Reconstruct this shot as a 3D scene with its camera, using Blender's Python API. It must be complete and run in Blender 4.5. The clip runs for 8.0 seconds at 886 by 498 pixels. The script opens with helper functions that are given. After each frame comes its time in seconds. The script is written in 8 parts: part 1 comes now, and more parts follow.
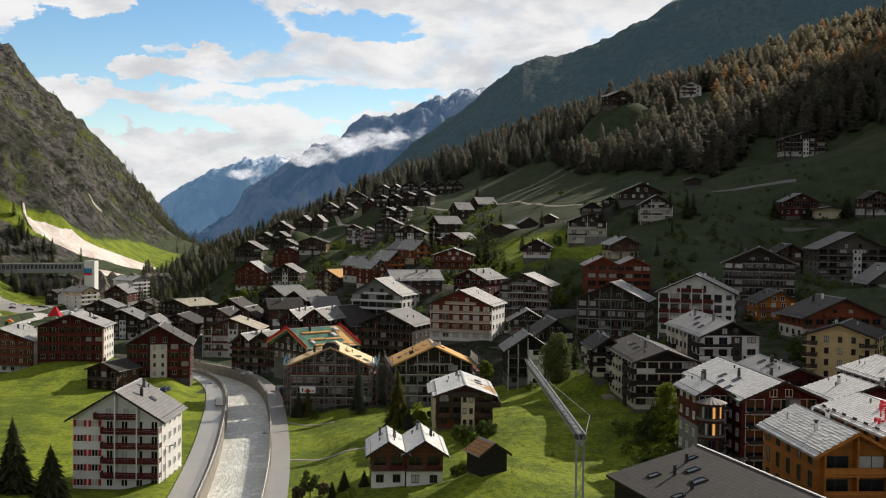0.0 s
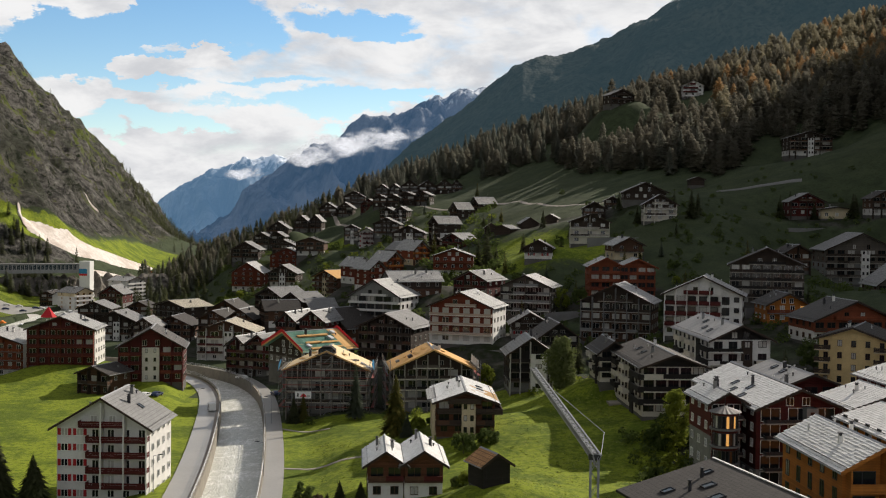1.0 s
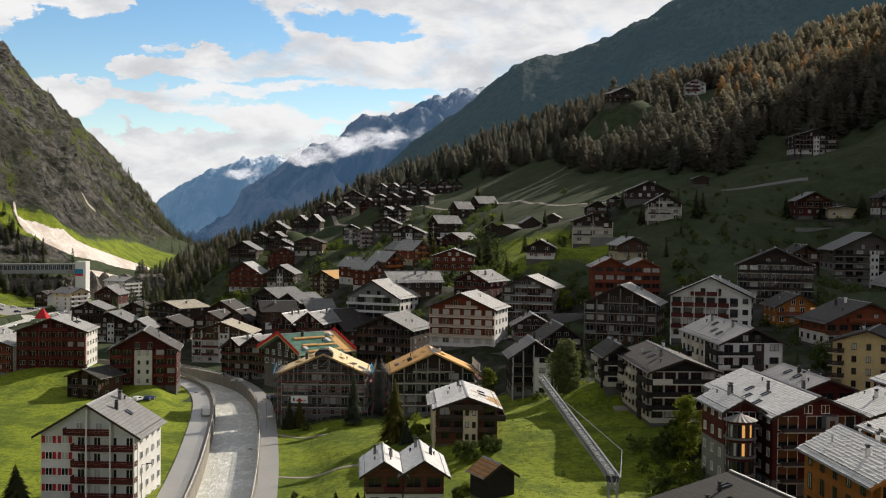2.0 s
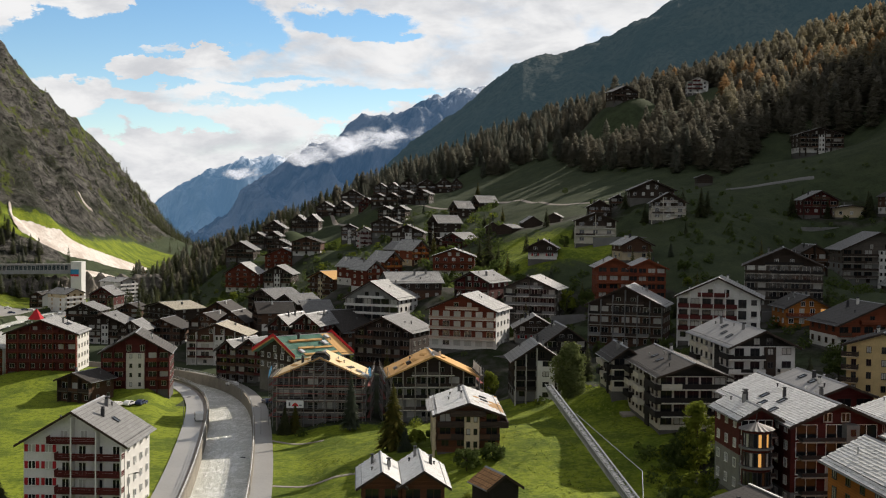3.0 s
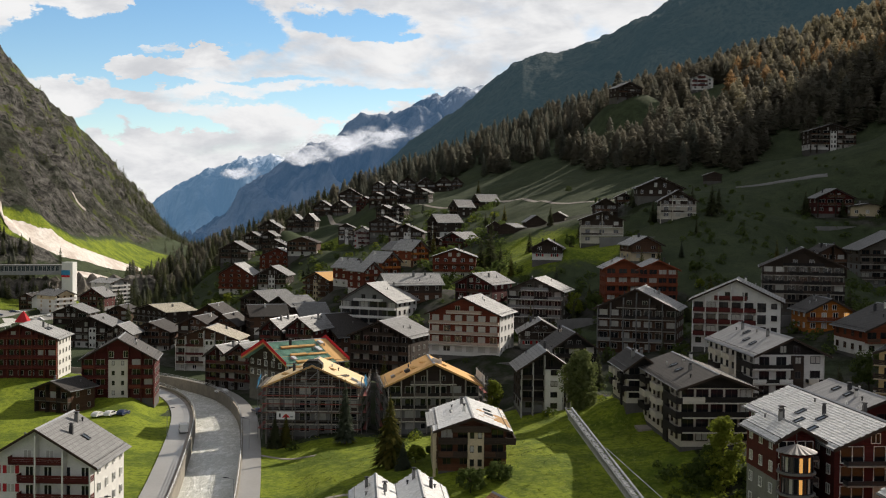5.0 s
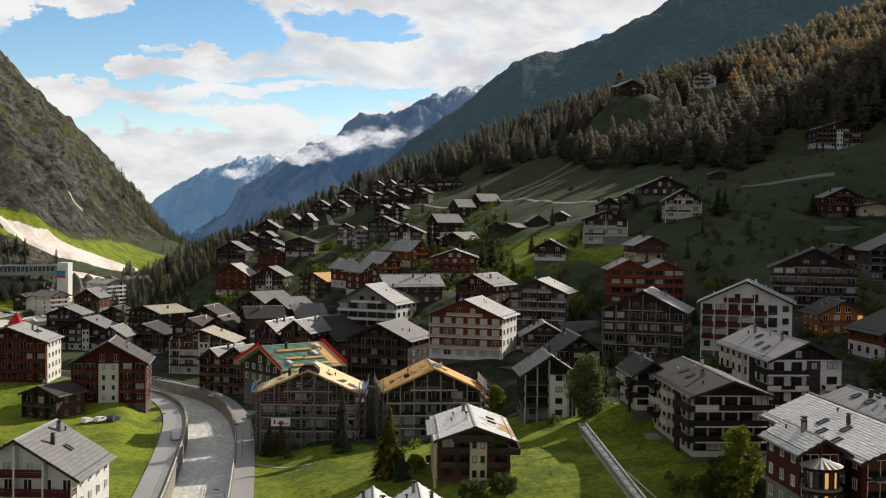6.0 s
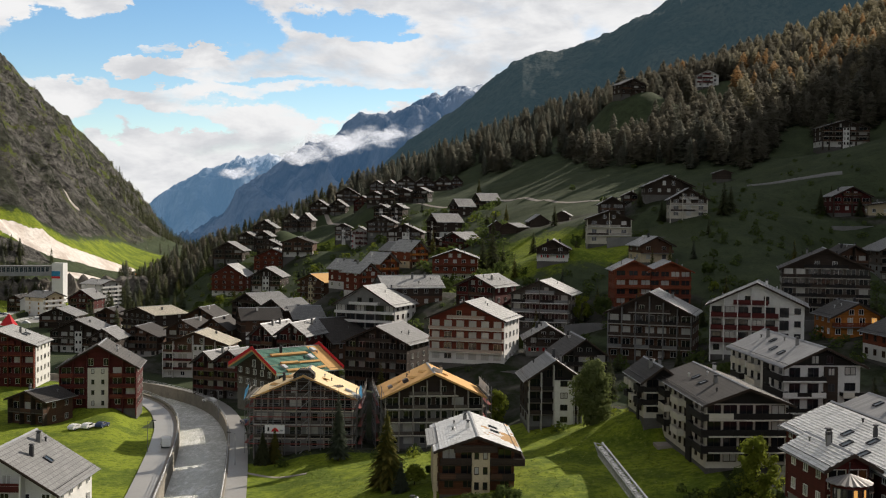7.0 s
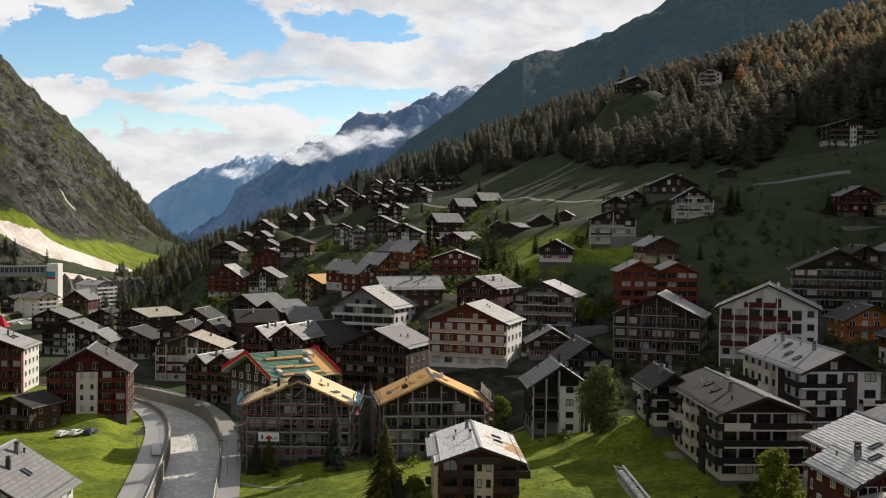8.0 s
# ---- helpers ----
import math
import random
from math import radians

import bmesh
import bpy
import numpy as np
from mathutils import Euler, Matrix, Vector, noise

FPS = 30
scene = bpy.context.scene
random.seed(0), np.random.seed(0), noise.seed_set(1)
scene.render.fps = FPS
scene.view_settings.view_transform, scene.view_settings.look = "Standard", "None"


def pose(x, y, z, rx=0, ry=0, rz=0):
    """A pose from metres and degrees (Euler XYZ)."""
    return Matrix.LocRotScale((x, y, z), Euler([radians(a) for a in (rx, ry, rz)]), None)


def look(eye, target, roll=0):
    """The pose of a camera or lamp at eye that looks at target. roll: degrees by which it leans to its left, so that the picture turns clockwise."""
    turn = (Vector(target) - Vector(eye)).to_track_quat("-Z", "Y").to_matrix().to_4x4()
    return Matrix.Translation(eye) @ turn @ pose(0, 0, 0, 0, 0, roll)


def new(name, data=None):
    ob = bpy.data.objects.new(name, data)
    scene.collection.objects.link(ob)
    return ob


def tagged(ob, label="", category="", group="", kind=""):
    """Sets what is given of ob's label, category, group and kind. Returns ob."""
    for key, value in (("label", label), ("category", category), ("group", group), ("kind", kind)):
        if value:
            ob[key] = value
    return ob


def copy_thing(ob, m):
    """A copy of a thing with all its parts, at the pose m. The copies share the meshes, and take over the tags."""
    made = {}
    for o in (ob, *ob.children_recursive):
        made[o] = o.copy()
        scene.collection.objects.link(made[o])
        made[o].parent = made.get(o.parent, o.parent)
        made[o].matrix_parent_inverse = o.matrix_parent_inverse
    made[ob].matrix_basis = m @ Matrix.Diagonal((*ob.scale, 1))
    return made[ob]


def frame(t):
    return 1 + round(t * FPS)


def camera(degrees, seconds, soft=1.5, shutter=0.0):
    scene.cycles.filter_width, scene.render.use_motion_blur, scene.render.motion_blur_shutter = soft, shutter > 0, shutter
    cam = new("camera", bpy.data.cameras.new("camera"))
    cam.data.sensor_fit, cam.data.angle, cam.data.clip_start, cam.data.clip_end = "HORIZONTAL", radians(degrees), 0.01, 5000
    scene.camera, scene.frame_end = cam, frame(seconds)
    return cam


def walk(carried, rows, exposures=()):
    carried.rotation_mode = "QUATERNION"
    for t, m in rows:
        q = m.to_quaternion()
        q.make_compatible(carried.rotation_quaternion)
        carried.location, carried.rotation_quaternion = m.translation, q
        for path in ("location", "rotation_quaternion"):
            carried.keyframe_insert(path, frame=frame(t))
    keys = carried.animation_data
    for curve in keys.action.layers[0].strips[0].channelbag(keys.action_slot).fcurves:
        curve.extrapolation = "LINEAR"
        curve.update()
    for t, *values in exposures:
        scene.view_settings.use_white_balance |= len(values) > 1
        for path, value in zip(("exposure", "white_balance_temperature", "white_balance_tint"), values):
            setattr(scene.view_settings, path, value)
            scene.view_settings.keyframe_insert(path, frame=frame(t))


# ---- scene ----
cam = camera(40.2, 8.0, soft=1.15)
METRES, EYE = 80.0, 62.0
ROWS = [
    (0.0, 0.0, 0.0, 0.0, 0.02, -1.87, -0.66),
    (0.5, -0.001, 0.0635, -0.0009, -0.0, -1.86, -0.7),
    (1.0, -0.0023, 0.127, -0.0022, -0.02, -1.86, -0.69),
    (1.5, -0.0038, 0.189, -0.0041, -0.03, -1.86, -0.7),
    (3.0, -0.0068, 0.3696, -0.0101, -0.06, -1.86, -0.68),
    (3.5, -0.0082, 0.4302, -0.0115, -0.08, -1.87, -0.68),
    (4.0, -0.0093, 0.4913, -0.013, -0.08, -1.87, -0.67),
    (4.5, -0.0102, 0.5538, -0.0145, -0.09, -1.87, -0.66),
    (6.0, -0.0143, 0.7436, -0.019, -0.12, -1.86, -0.65),
    (6.5, -0.0155, 0.8077, -0.0203, -0.13, -1.86, -0.65),
    (7.0, -0.0165, 0.8717, -0.0217, -0.15, -1.86, -0.65),
    (7.5, -0.0176, 0.9357, -0.0235, -0.16, -1.86, -0.66),
    (8.0, -0.019, 0.9995, -0.025, -0.17, -1.85, -0.66),
]
walk(cam, [(t, pose(METRES * x, METRES * y, EYE + METRES * z, 90 + pitch, roll, yaw)) for t, x, y, z, yaw, pitch, roll in ROWS],
     exposures=[(0.0, 0.22, 6750.0, 12.0), (8.0, 0.22, 6750.0, 12.0)])

# ---- light ----
SUN_AZ, SUN_EL = 43.5, 28.5   # degrees clockwise from +y, and above the horizon
sun = new("sun", bpy.data.lights.new("sun", "SUN"))
sun.data.energy, sun.data.angle, sun.data.color = 4.7, radians(0.6), (1.0, 0.93, 0.82)
a, e = radians(SUN_AZ), radians(SUN_EL)
sun.matrix_basis = look((math.sin(a) * math.cos(e) * 900, math.cos(a) * math.cos(e) * 900, math.sin(e) * 900), (0, 0, 0))

world = bpy.data.worlds.new("sky")
scene.world = world
world.use_nodes = True


class Nodes:
    """Short hand for a node tree."""

    def __init__(self, tree):
        self.tree = tree
        tree.nodes.clear()

    def add(self, kind, settings=None, **sockets):
        n = self.tree.nodes.new(kind)
        for k, v in (settings or {}).items():
            setattr(n, k, v)
        for k, v in sockets.items():
            self.put(n, k.replace("_", " "), v)
        return n

    def put(self, n, socket, v):
        s = n.inputs[int(socket)] if socket.isdigit() else n.inputs[socket]
        if isinstance(v, bpy.types.NodeSocket):
            self.tree.links.new(v, s)
        else:
            s.default_value = v

    def math(self, op, a, b=0.0, clamp=False):
        n = self.tree.nodes.new("ShaderNodeMath")
        n.operation, n.use_clamp = op, clamp
        self.put(n, "0", a), self.put(n, "1", b)
        return n.outputs[0]

    def vmath(self, op, a, b=(0, 0, 0)):
        n = self.tree.nodes.new("ShaderNodeVectorMath")
        n.operation = op
        self.put(n, "0", a)
        if op == "SCALE":
            n.inputs["Scale"].default_value = 14.0
        else:
            self.put(n, "1", b)
        return n.outputs[0]

    def mix(self, fac, a, b, blend="MIX"):
        n = self.tree.nodes.new("ShaderNodeMix")
        n.data_type, n.blend_type = "RGBA", blend
        self.put(n, "0", fac), self.put(n, "6", a), self.put(n, "7", b)
        return n.outputs[2]

    def ramp(self, fac, lo, hi):
        n = self.tree.nodes.new("ShaderNodeMapRange")
        n.interpolation_type = "SMOOTHSTEP"
        self.put(n, "0", fac), self.put(n, "1", lo), self.put(n, "2", hi)
        return n.outputs[0]

    def noise(self, vector, scale, detail=4.0, rough=0.55, stretch=None, distort=0.0):
        if stretch:
            m = self.tree.nodes.new("ShaderNodeMapping")
            m.inputs["Scale"].default_value = stretch
            self.put(m, "Vector", vector)
            vector = m.outputs[0]
        n = self.tree.nodes.new("ShaderNodeTexNoise")
        self.put(n, "Vector", vector)
        n.inputs["Scale"].default_value, n.inputs["Detail"].default_value = scale, detail
        n.inputs["Roughness"].default_value, n.inputs["Distortion"].default_value = rough, distort
        return n.outputs["Fac"]


def rgb(r, g, b):
    return (r, g, b, 1.0)


# Openings of blue between the clouds, and clouds that stand in them: place, half width and half height as tangents from due north, and depth.
CLEAR = [(-0.28, 0.138, 0.107, 0.0444, 1.6), (-0.205, 0.157, 0.07, 0.0289, 1.4), (-0.338, 0.122, 0.061, 0.0233, 1.3), (-0.161, 0.142, 0.033, 0.0196, 0.8),
         (-0.079, 0.155, 0.065, 0.014, 1.3), (-0.044, 0.141, 0.033, 0.007, 1.0), (-0.091, 0.085, 0.063, 0.014, 1.5), (-0.039, 0.093, 0.037, 0.0084, 1.1),
         (-0.252, 0.075, 0.054, 0.0075, 1.2), (-0.212, 0.066, 0.047, 0.0079, 1.2), (-0.287, 0.063, 0.037, 0.0103, 1.2), (-0.245, 0.099, 0.047, 0.0065, 0.9),
         (-0.077, 0.067, 0.042, 0.0056, 0.7), (-0.142, 0.103, 0.051, 0.0047, 0.5), (-0.17, 0.085, 0.042, 0.0047, 0.5)]
PUFFS = [(-0.364, 0.169, 0.04, 0.0215, 2.2), (-0.291, 0.168, 0.044, 0.0205, 2.3), (-0.231, 0.149, 0.015, 0.0033, 1.6), (-0.244, 0.115, 0.039, 0.0121, 2.6),
         (-0.194, 0.125, 0.032, 0.0121, 2.3), (-0.231, 0.13, 0.019, 0.0056, 1.2), (-0.305, 0.096, 0.051, 0.0112, 1.0)]
w = Nodes(world.node_tree)
sky = w.add("ShaderNodeTexSky", dict(sky_type="NISHITA", sun_disc=False, sun_elevation=radians(SUN_EL), sun_rotation=radians(SUN_AZ), altitude=1600.0, air_density=1.0, dust_density=0.1))
way = w.add("ShaderNodeTexCoord").outputs["Generated"]
sep = w.add("ShaderNodeSeparateXYZ", Vector=way)
wx, wy, wz = sep.outputs
ahead = w.math("MAXIMUM", wy, 0.05)
warp_a, warp_b = w.noise(way, 14.0, 6.0, 0.65, (1.0, 1.0, 2.0)), w.noise(w.vmath("ADD", way, (3.0, 1.0, 2.0)), 14.0, 6.0, 0.65, (1.0, 1.0, 2.0))
uw = w.math("ADD", w.math("DIVIDE", wx, ahead), w.math("MULTIPLY", w.math("SUBTRACT", warp_a, 0.5), 0.11))
vw = w.math("ADD", w.math("DIVIDE", wz, ahead), w.math("MULTIPLY", w.math("SUBTRACT", warp_b, 0.5), 0.05))


def puff(uc, vc, ru, rv):
    """1 in the middle of an oval of the northern sky, falling to 0 at its rim."""
    a = w.math("DIVIDE", w.math("SUBTRACT", uw, uc), ru)
    b = w.math("DIVIDE", w.math("SUBTRACT", vw, vc), rv)
    return w.ramp(w.math("ADD", w.math("MULTIPLY", a, a), w.math("MULTIPLY", b, b)), 1.0, 0.0)


billow = w.noise(way, 6.0, 8.0, 0.62, (1.0, 1.0, 2.6), 0.3)
wisps = w.noise(way, 22.0, 5.0, 0.55, (1.0, 1.0, 2.4), 0.4)
density = w.math("ADD", w.math("MULTIPLY", w.math("SUBTRACT", billow, 0.5), 1.1), w.math("MULTIPLY", w.math("SUBTRACT", wisps, 0.5), 0.9))
density = w.math("ADD", density, 0.60)
for uc, vc, ru, rv, amount in CLEAR:
    density = w.math("SUBTRACT", density, w.math("MULTIPLY", puff(uc, vc, ru, rv), amount))
for uc, vc, ru, rv, amount in PUFFS:
    density = w.math("ADD", density, w.math("MULTIPLY", puff(uc, vc, ru, rv), amount))
cover = w.ramp(density, 0.02, 0.66)
shade = w.noise(way, 12.0, 6.0, 0.6, (1.0, 1.0, 2.4), 0.3)
cloud = w.mix(w.ramp(shade, 0.32, 0.62), rgb(5.2, 5.5, 5.9), rgb(7.5, 7.75, 7.95))
blue = w.add("ShaderNodeHueSaturation", Color=sky.outputs[0], Saturation=1.3, Value=1.08)
cloud = w.mix(w.ramp(wz, 0.16, 0.5), cloud, rgb(2.9, 3.0, 3.2))
back = w.add("ShaderNodeBackground", Color=w.mix(cover, blue.outputs[0], cloud), Strength=0.1)
w.add("ShaderNodeOutputWorld", Surface=back.outputs[0])

# ---- materials ----
MATS = {}


def surface(name, build, rough=0.8, metal=0.0, spec=0.3):
    """A material whose colour and bump are made by build(nodes, place, random) -> colour, height, depth."""
    m = bpy.data.materials.new(name)
    m.use_nodes = True
    n = Nodes(m.node_tree)
    place = n.add("ShaderNodeTexCoord").outputs["Object"]
    chance = n.add("ShaderNodeObjectInfo").outputs["Random"]
    colour, height, depth = build(n, place, chance)
    b = n.add("ShaderNodeBsdfPrincipled", Base_Color=colour, Roughness=rough, Metallic=metal)
    b.inputs["Specular IOR Level"].default_value = spec
    if height is not None:
        bump = n.add("ShaderNodeBump", Height=height, Distance=depth, Strength=0.8)
        n.put(b, "Normal", bump.outputs[0])
    n.add("ShaderNodeOutputMaterial", Surface=b.outputs[0])
    MATS[name] = m
    return m


def boards(name, c, pitch=0.34, gap=0.35, rough=0.85, vary=0.2, upright=False, knots=0.5):
    """Boarded or log walls: courses of uneven tone with dark joints and weather streaks."""
    def build(n, p, chance):
        sep = n.add("ShaderNodeSeparateXYZ", Vector=p)
        x, y, z = sep.outputs
        run = n.math("ADD", x, y)
        course = n.math("DIVIDE", run if upright else z, pitch)
        saw = n.math("FRACT", course)
        joint = n.math("GREATER_THAN", n.math("ABSOLUTE", n.math("SUBTRACT", saw, 0.5)), 0.40)
        row = n.add("ShaderNodeTexWhiteNoise", dict(noise_dimensions="1D"), W=n.math("FLOOR", course)).outputs["Value"]
        col = n.mix(n.math("MULTIPLY", row, 0.55), rgb(*c), rgb(*[v * 0.5 for v in c]))
        weather = n.ramp(n.noise(p, 0.5, 5.0, 0.65, (1.0, 1.0, 0.35)), 0.4, 0.72)
        col = n.mix(n.math("MULTIPLY", weather, knots), col, rgb(c[0] * 0.45, c[1] * 0.48, c[2] * 0.55))
        bleach = n.ramp(n.noise(p, 0.9, 4.0, 0.6, (1.5, 1.5, 0.3)), 0.58, 0.8)
        col = n.mix(n.math("MULTIPLY", bleach, 0.35), col, rgb(*[min(1.0, v * 1.7 + 0.02) for v in c]))
        col = n.mix(n.math("MULTIPLY", joint, gap), col, rgb(*[v * 0.2 for v in c]))
        col = n.mix(n.math("MULTIPLY", chance, vary), col, rgb(*[v * 0.45 for v in c]))
        return col, n.math("SUBTRACT", 1.0, joint), 0.03

    return surface(name, build, rough)


def paint(name, c, c2=None, rough=0.85, grain=1.4, fine=14.0, amount=0.5, vary=0.18, metal=0.0, stretch=None, bump=0.02):
    """Plain stuff with two scales of mottling and a little difference from piece to piece."""
    c2 = c2 or tuple(v * 0.62 for v in c)

    def build(n, p, chance):
        big = n.ramp(n.noise(p, grain / 4, 4.0, 0.6, stretch), 0.35, 0.7)
        small = n.noise(p, fine / 4, 5.0, 0.65, stretch)
        col = n.mix(n.math("MULTIPLY", big, amount), rgb(*c), rgb(*c2))
        col = n.mix(n.math("MULTIPLY", n.ramp(small, 0.4, 0.75), amount * 0.8), col, rgb(*[v * 0.8 for v in c2]))
        col = n.mix(n.math("MULTIPLY", chance, vary), col, rgb(*[v * 0.45 for v in c]))
        return col, small, bump

    return surface(name, build, rough, metal)


paint("plaster_white", (0.72, 0.71, 0.68), amount=0.35)
paint("plaster_grey", (0.24, 0.24, 0.235))
paint("plinth", (0.13, 0.125, 0.115), amount=0.7)
paint("plaster_cream", (0.62, 0.52, 0.35))
paint("plaster_pale", (0.62, 0.58, 0.50), amount=0.35)
paint("plaster_dull", (0.36, 0.33, 0.29))
paint("rail_pale", (0.46, 0.37, 0.30))
paint("sheathing_pale", (0.80, 0.64, 0.40), (0.66, 0.45, 0.20), stretch=(0.6, 4, 1), grain=2.0, vary=0.0)
paint("plaster_yellow", (0.68, 0.51, 0.25))
paint("concrete", (0.20, 0.20, 0.195))
boards("wood_dark", (0.055, 0.038, 0.028))
boards("wood_brown", (0.115, 0.058, 0.034))
boards("wood_chalet", (0.15, 0.058, 0.028))
boards("wood_red", (0.18, 0.042, 0.022))
boards("wood_maroon", (0.105, 0.018, 0.015))
boards("wood_orange", (0.50, 0.18, 0.032))
boards("wood_rust", (0.24, 0.062, 0.026))
boards("wood_black", (0.022, 0.019, 0.017))
boards("wood_grey", (0.14, 0.12, 0.10))
paint("paint_red", (0.42, 0.025, 0.03), amount=0.25)
paint("paint_white", (0.78, 0.78, 0.76), amount=0.2, vary=0.05)
paint("frame_grey", (0.46, 0.45, 0.42), amount=0.3)
paint("metal_grey", (0.32, 0.33, 0.34), metal=0.6, rough=0.5)
paint("metal_dark", (0.05, 0.05, 0.055), metal=0.3, rough=0.5)
paint("galvanised", (0.60, 0.61, 0.62), metal=0.7, rough=0.45)
paint("scaffold_steel", (0.26, 0.26, 0.27), metal=0.5, rough=0.5)
paint("deck_red", (0.30, 0.09, 0.08))
paint("sheathing", (0.70, 0.42, 0.16), (0.50, 0.26, 0.08), stretch=(0.6, 4, 1), grain=2.0, vary=0.0)
paint("timber_new", (0.66, 0.40, 0.15), (0.5, 0.26, 0.09), vary=0.3)
paint("membrane", (0.16, 0.34, 0.26), vary=0.1)
paint("tarp_blue", (0.05, 0.30, 0.55))
paint("tarp_white", (0.6, 0.62, 0.64))
paint("fabric_red", (0.65, 0.03, 0.04), amount=0.2)
paint("snow", (0.76, 0.71, 0.66), (0.50, 0.42, 0.36), grain=0.25, fine=1.6, amount=0.9)
paint("asphalt", (0.34, 0.33, 0.31), (0.25, 0.24, 0.225), grain=0.3, fine=8, vary=0.0, rough=0.4)
paint("paving", (0.36, 0.32, 0.28), grain=0.3, fine=8, vary=0.0)
paint("river_stone", (0.28, 0.255, 0.21), (0.14, 0.13, 0.11), grain=1.2, fine=6)
paint("rock_face", (0.20, 0.175, 0.145), (0.07, 0.066, 0.058), grain=0.5, fine=3, amount=0.9, bump=0.3)
paint("machine_orange", (0.75, 0.20, 0.02), amount=0.3)
paint("bark", (0.06, 0.045, 0.035), stretch=(3, 3, 0.6))
paint("rubber", (0.02, 0.02, 0.02))
paint("roof_lead", (0.20, 0.19, 0.18), metal=0.3, rough=0.6)
paint("crane_grey", (0.30, 0.31, 0.32), metal=0.3, rough=0.6)
paint("membrane_dark", (0.08, 0.20, 0.15))
paint("car_blue", (0.03, 0.05, 0.12), rough=0.3)
paint("stone_lichen", (0.50, 0.30, 0.12), (0.36, 0.24, 0.14), vary=0.0)
paint("stone_slab", (0.78, 0.78, 0.76), (0.60, 0.60, 0.58), fine=20, vary=0.3, bump=0.01)


def roofing(name, c, course=0.7, length=0.9, joint=0.72, vary=0.25, rough=0.75, spec=0.3):
    """Slabs in courses along the ridge (local y), with darker laps and slabs of uneven tone."""
    def build(n, p, chance):
        sep = n.add("ShaderNodeSeparateXYZ", Vector=p)
        uv = n.add("ShaderNodeCombineXYZ", X=sep.outputs[1], Y=n.math("ABSOLUTE", sep.outputs[0]))
        bond = n.add("ShaderNodeTexBrick", dict(offset=0.5), Vector=uv.outputs[0], Color1=rgb(*c), Color2=rgb(*[v * 0.72 for v in c]),
                     Mortar=rgb(*[v * (1 - joint) for v in c]), Scale=1.0)
        bond.inputs["Mortar Size"].default_value, bond.inputs["Brick Width"].default_value, bond.inputs["Row Height"].default_value = 0.05, length, course
        dirt = n.ramp(n.noise(p, 0.35, 5.0, 0.65), 0.4, 0.75)
        col = n.mix(n.math("MULTIPLY", dirt, 0.4), bond.outputs["Color"], rgb(*[v * 0.5 for v in c]))
        streak = n.ramp(n.noise(p, 1.6, 4.0, 0.6, (0.25, 2.0, 0.25)), 0.5, 0.8)
        col = n.mix(n.math("MULTIPLY", streak, 0.3), col, rgb(c[0] * 0.55, c[1] * 0.5, c[2] * 0.42))
        col = n.mix(n.math("MULTIPLY", chance, vary), col, rgb(*[v * 0.45 for v in c]))
        return col, bond.outputs["Fac"], -0.03

    return surface(name, build, rough, 0.0, spec)


roofing("roof_grey", (0.26, 0.26, 0.255), vary=0.4, rough=0.55, spec=0.4)
roofing("roof_metal", (0.36, 0.36, 0.36), course=12.0, length=0.6, joint=0.35, rough=0.55)
roofing("roof_dark", (0.11, 0.105, 0.10))
roofing("roof_stone", (0.46, 0.46, 0.445), vary=0.3, rough=0.55, spec=0.5)
roofing("roof_brown", (0.062, 0.055, 0.05))
roofing("roof_rust", (0.50, 0.26, 0.11), vary=0.0)
roofing("roof_cream", (0.58, 0.53, 0.42))


def glass_pane(name, c, curtain, glow=0.0):
    """Window glass: dark and glossy, on some panes with a pale curtain behind it."""
    m = bpy.data.materials.new(name)
    m.use_nodes = True
    n = Nodes(m.node_tree)
    p = n.add("ShaderNodeTexCoord").outputs["Object"]
    chance = n.add("ShaderNodeObjectInfo").outputs["Random"]
    folds = n.noise(p, 2.2, 3.0, 0.6, (4.0, 4.0, 0.3))
    drawn = n.math("GREATER_THAN", chance, 1.0 - curtain)
    col = n.mix(drawn, rgb(*c), n.mix(folds, rgb(0.58, 0.57, 0.53), rgb(0.3, 0.29, 0.27)))
    b = n.add("ShaderNodeBsdfPrincipled", Base_Color=col, Roughness=0.08)
    if glow:
        b.inputs["Emission Color"].default_value, b.inputs["Emission Strength"].default_value = rgb(1.0, 0.50, 0.13), glow
    n.add("ShaderNodeOutputMaterial", Surface=b.outputs[0])
    MATS[name] = m


def build_course(n, p, chance):
    isle = n.add("ShaderNodeNewGeometry").outputs["Random Per Island"]
    fine = n.noise(p, 5.0, 5.0, 0.65)
    col = n.mix(isle, rgb(0.80, 0.80, 0.78), rgb(0.62, 0.62, 0.60))
    col = n.mix(n.math("MULTIPLY", n.ramp(n.noise(p, 0.4, 4.0, 0.6), 0.5, 0.72), 0.25), col, rgb(0.26, 0.24, 0.21))
    return n.mix(n.math("MULTIPLY", n.ramp(fine, 0.5, 0.8), 0.4), col, rgb(0.25, 0.25, 0.25)), fine, 0.02


surface("stone_course", build_course, 0.45, 0.0, 0.7)
glass_pane("sky_glass", (0.03, 0.05, 0.06), 0.0)
glass_pane("glass", (0.012, 0.014, 0.017), 0.22)
glass_pane("glass_curtained", (0.03, 0.03, 0.032), 0.8)
glass_pane("glass_lit", (0.3, 0.2, 0.1), 0.0, 0.55)


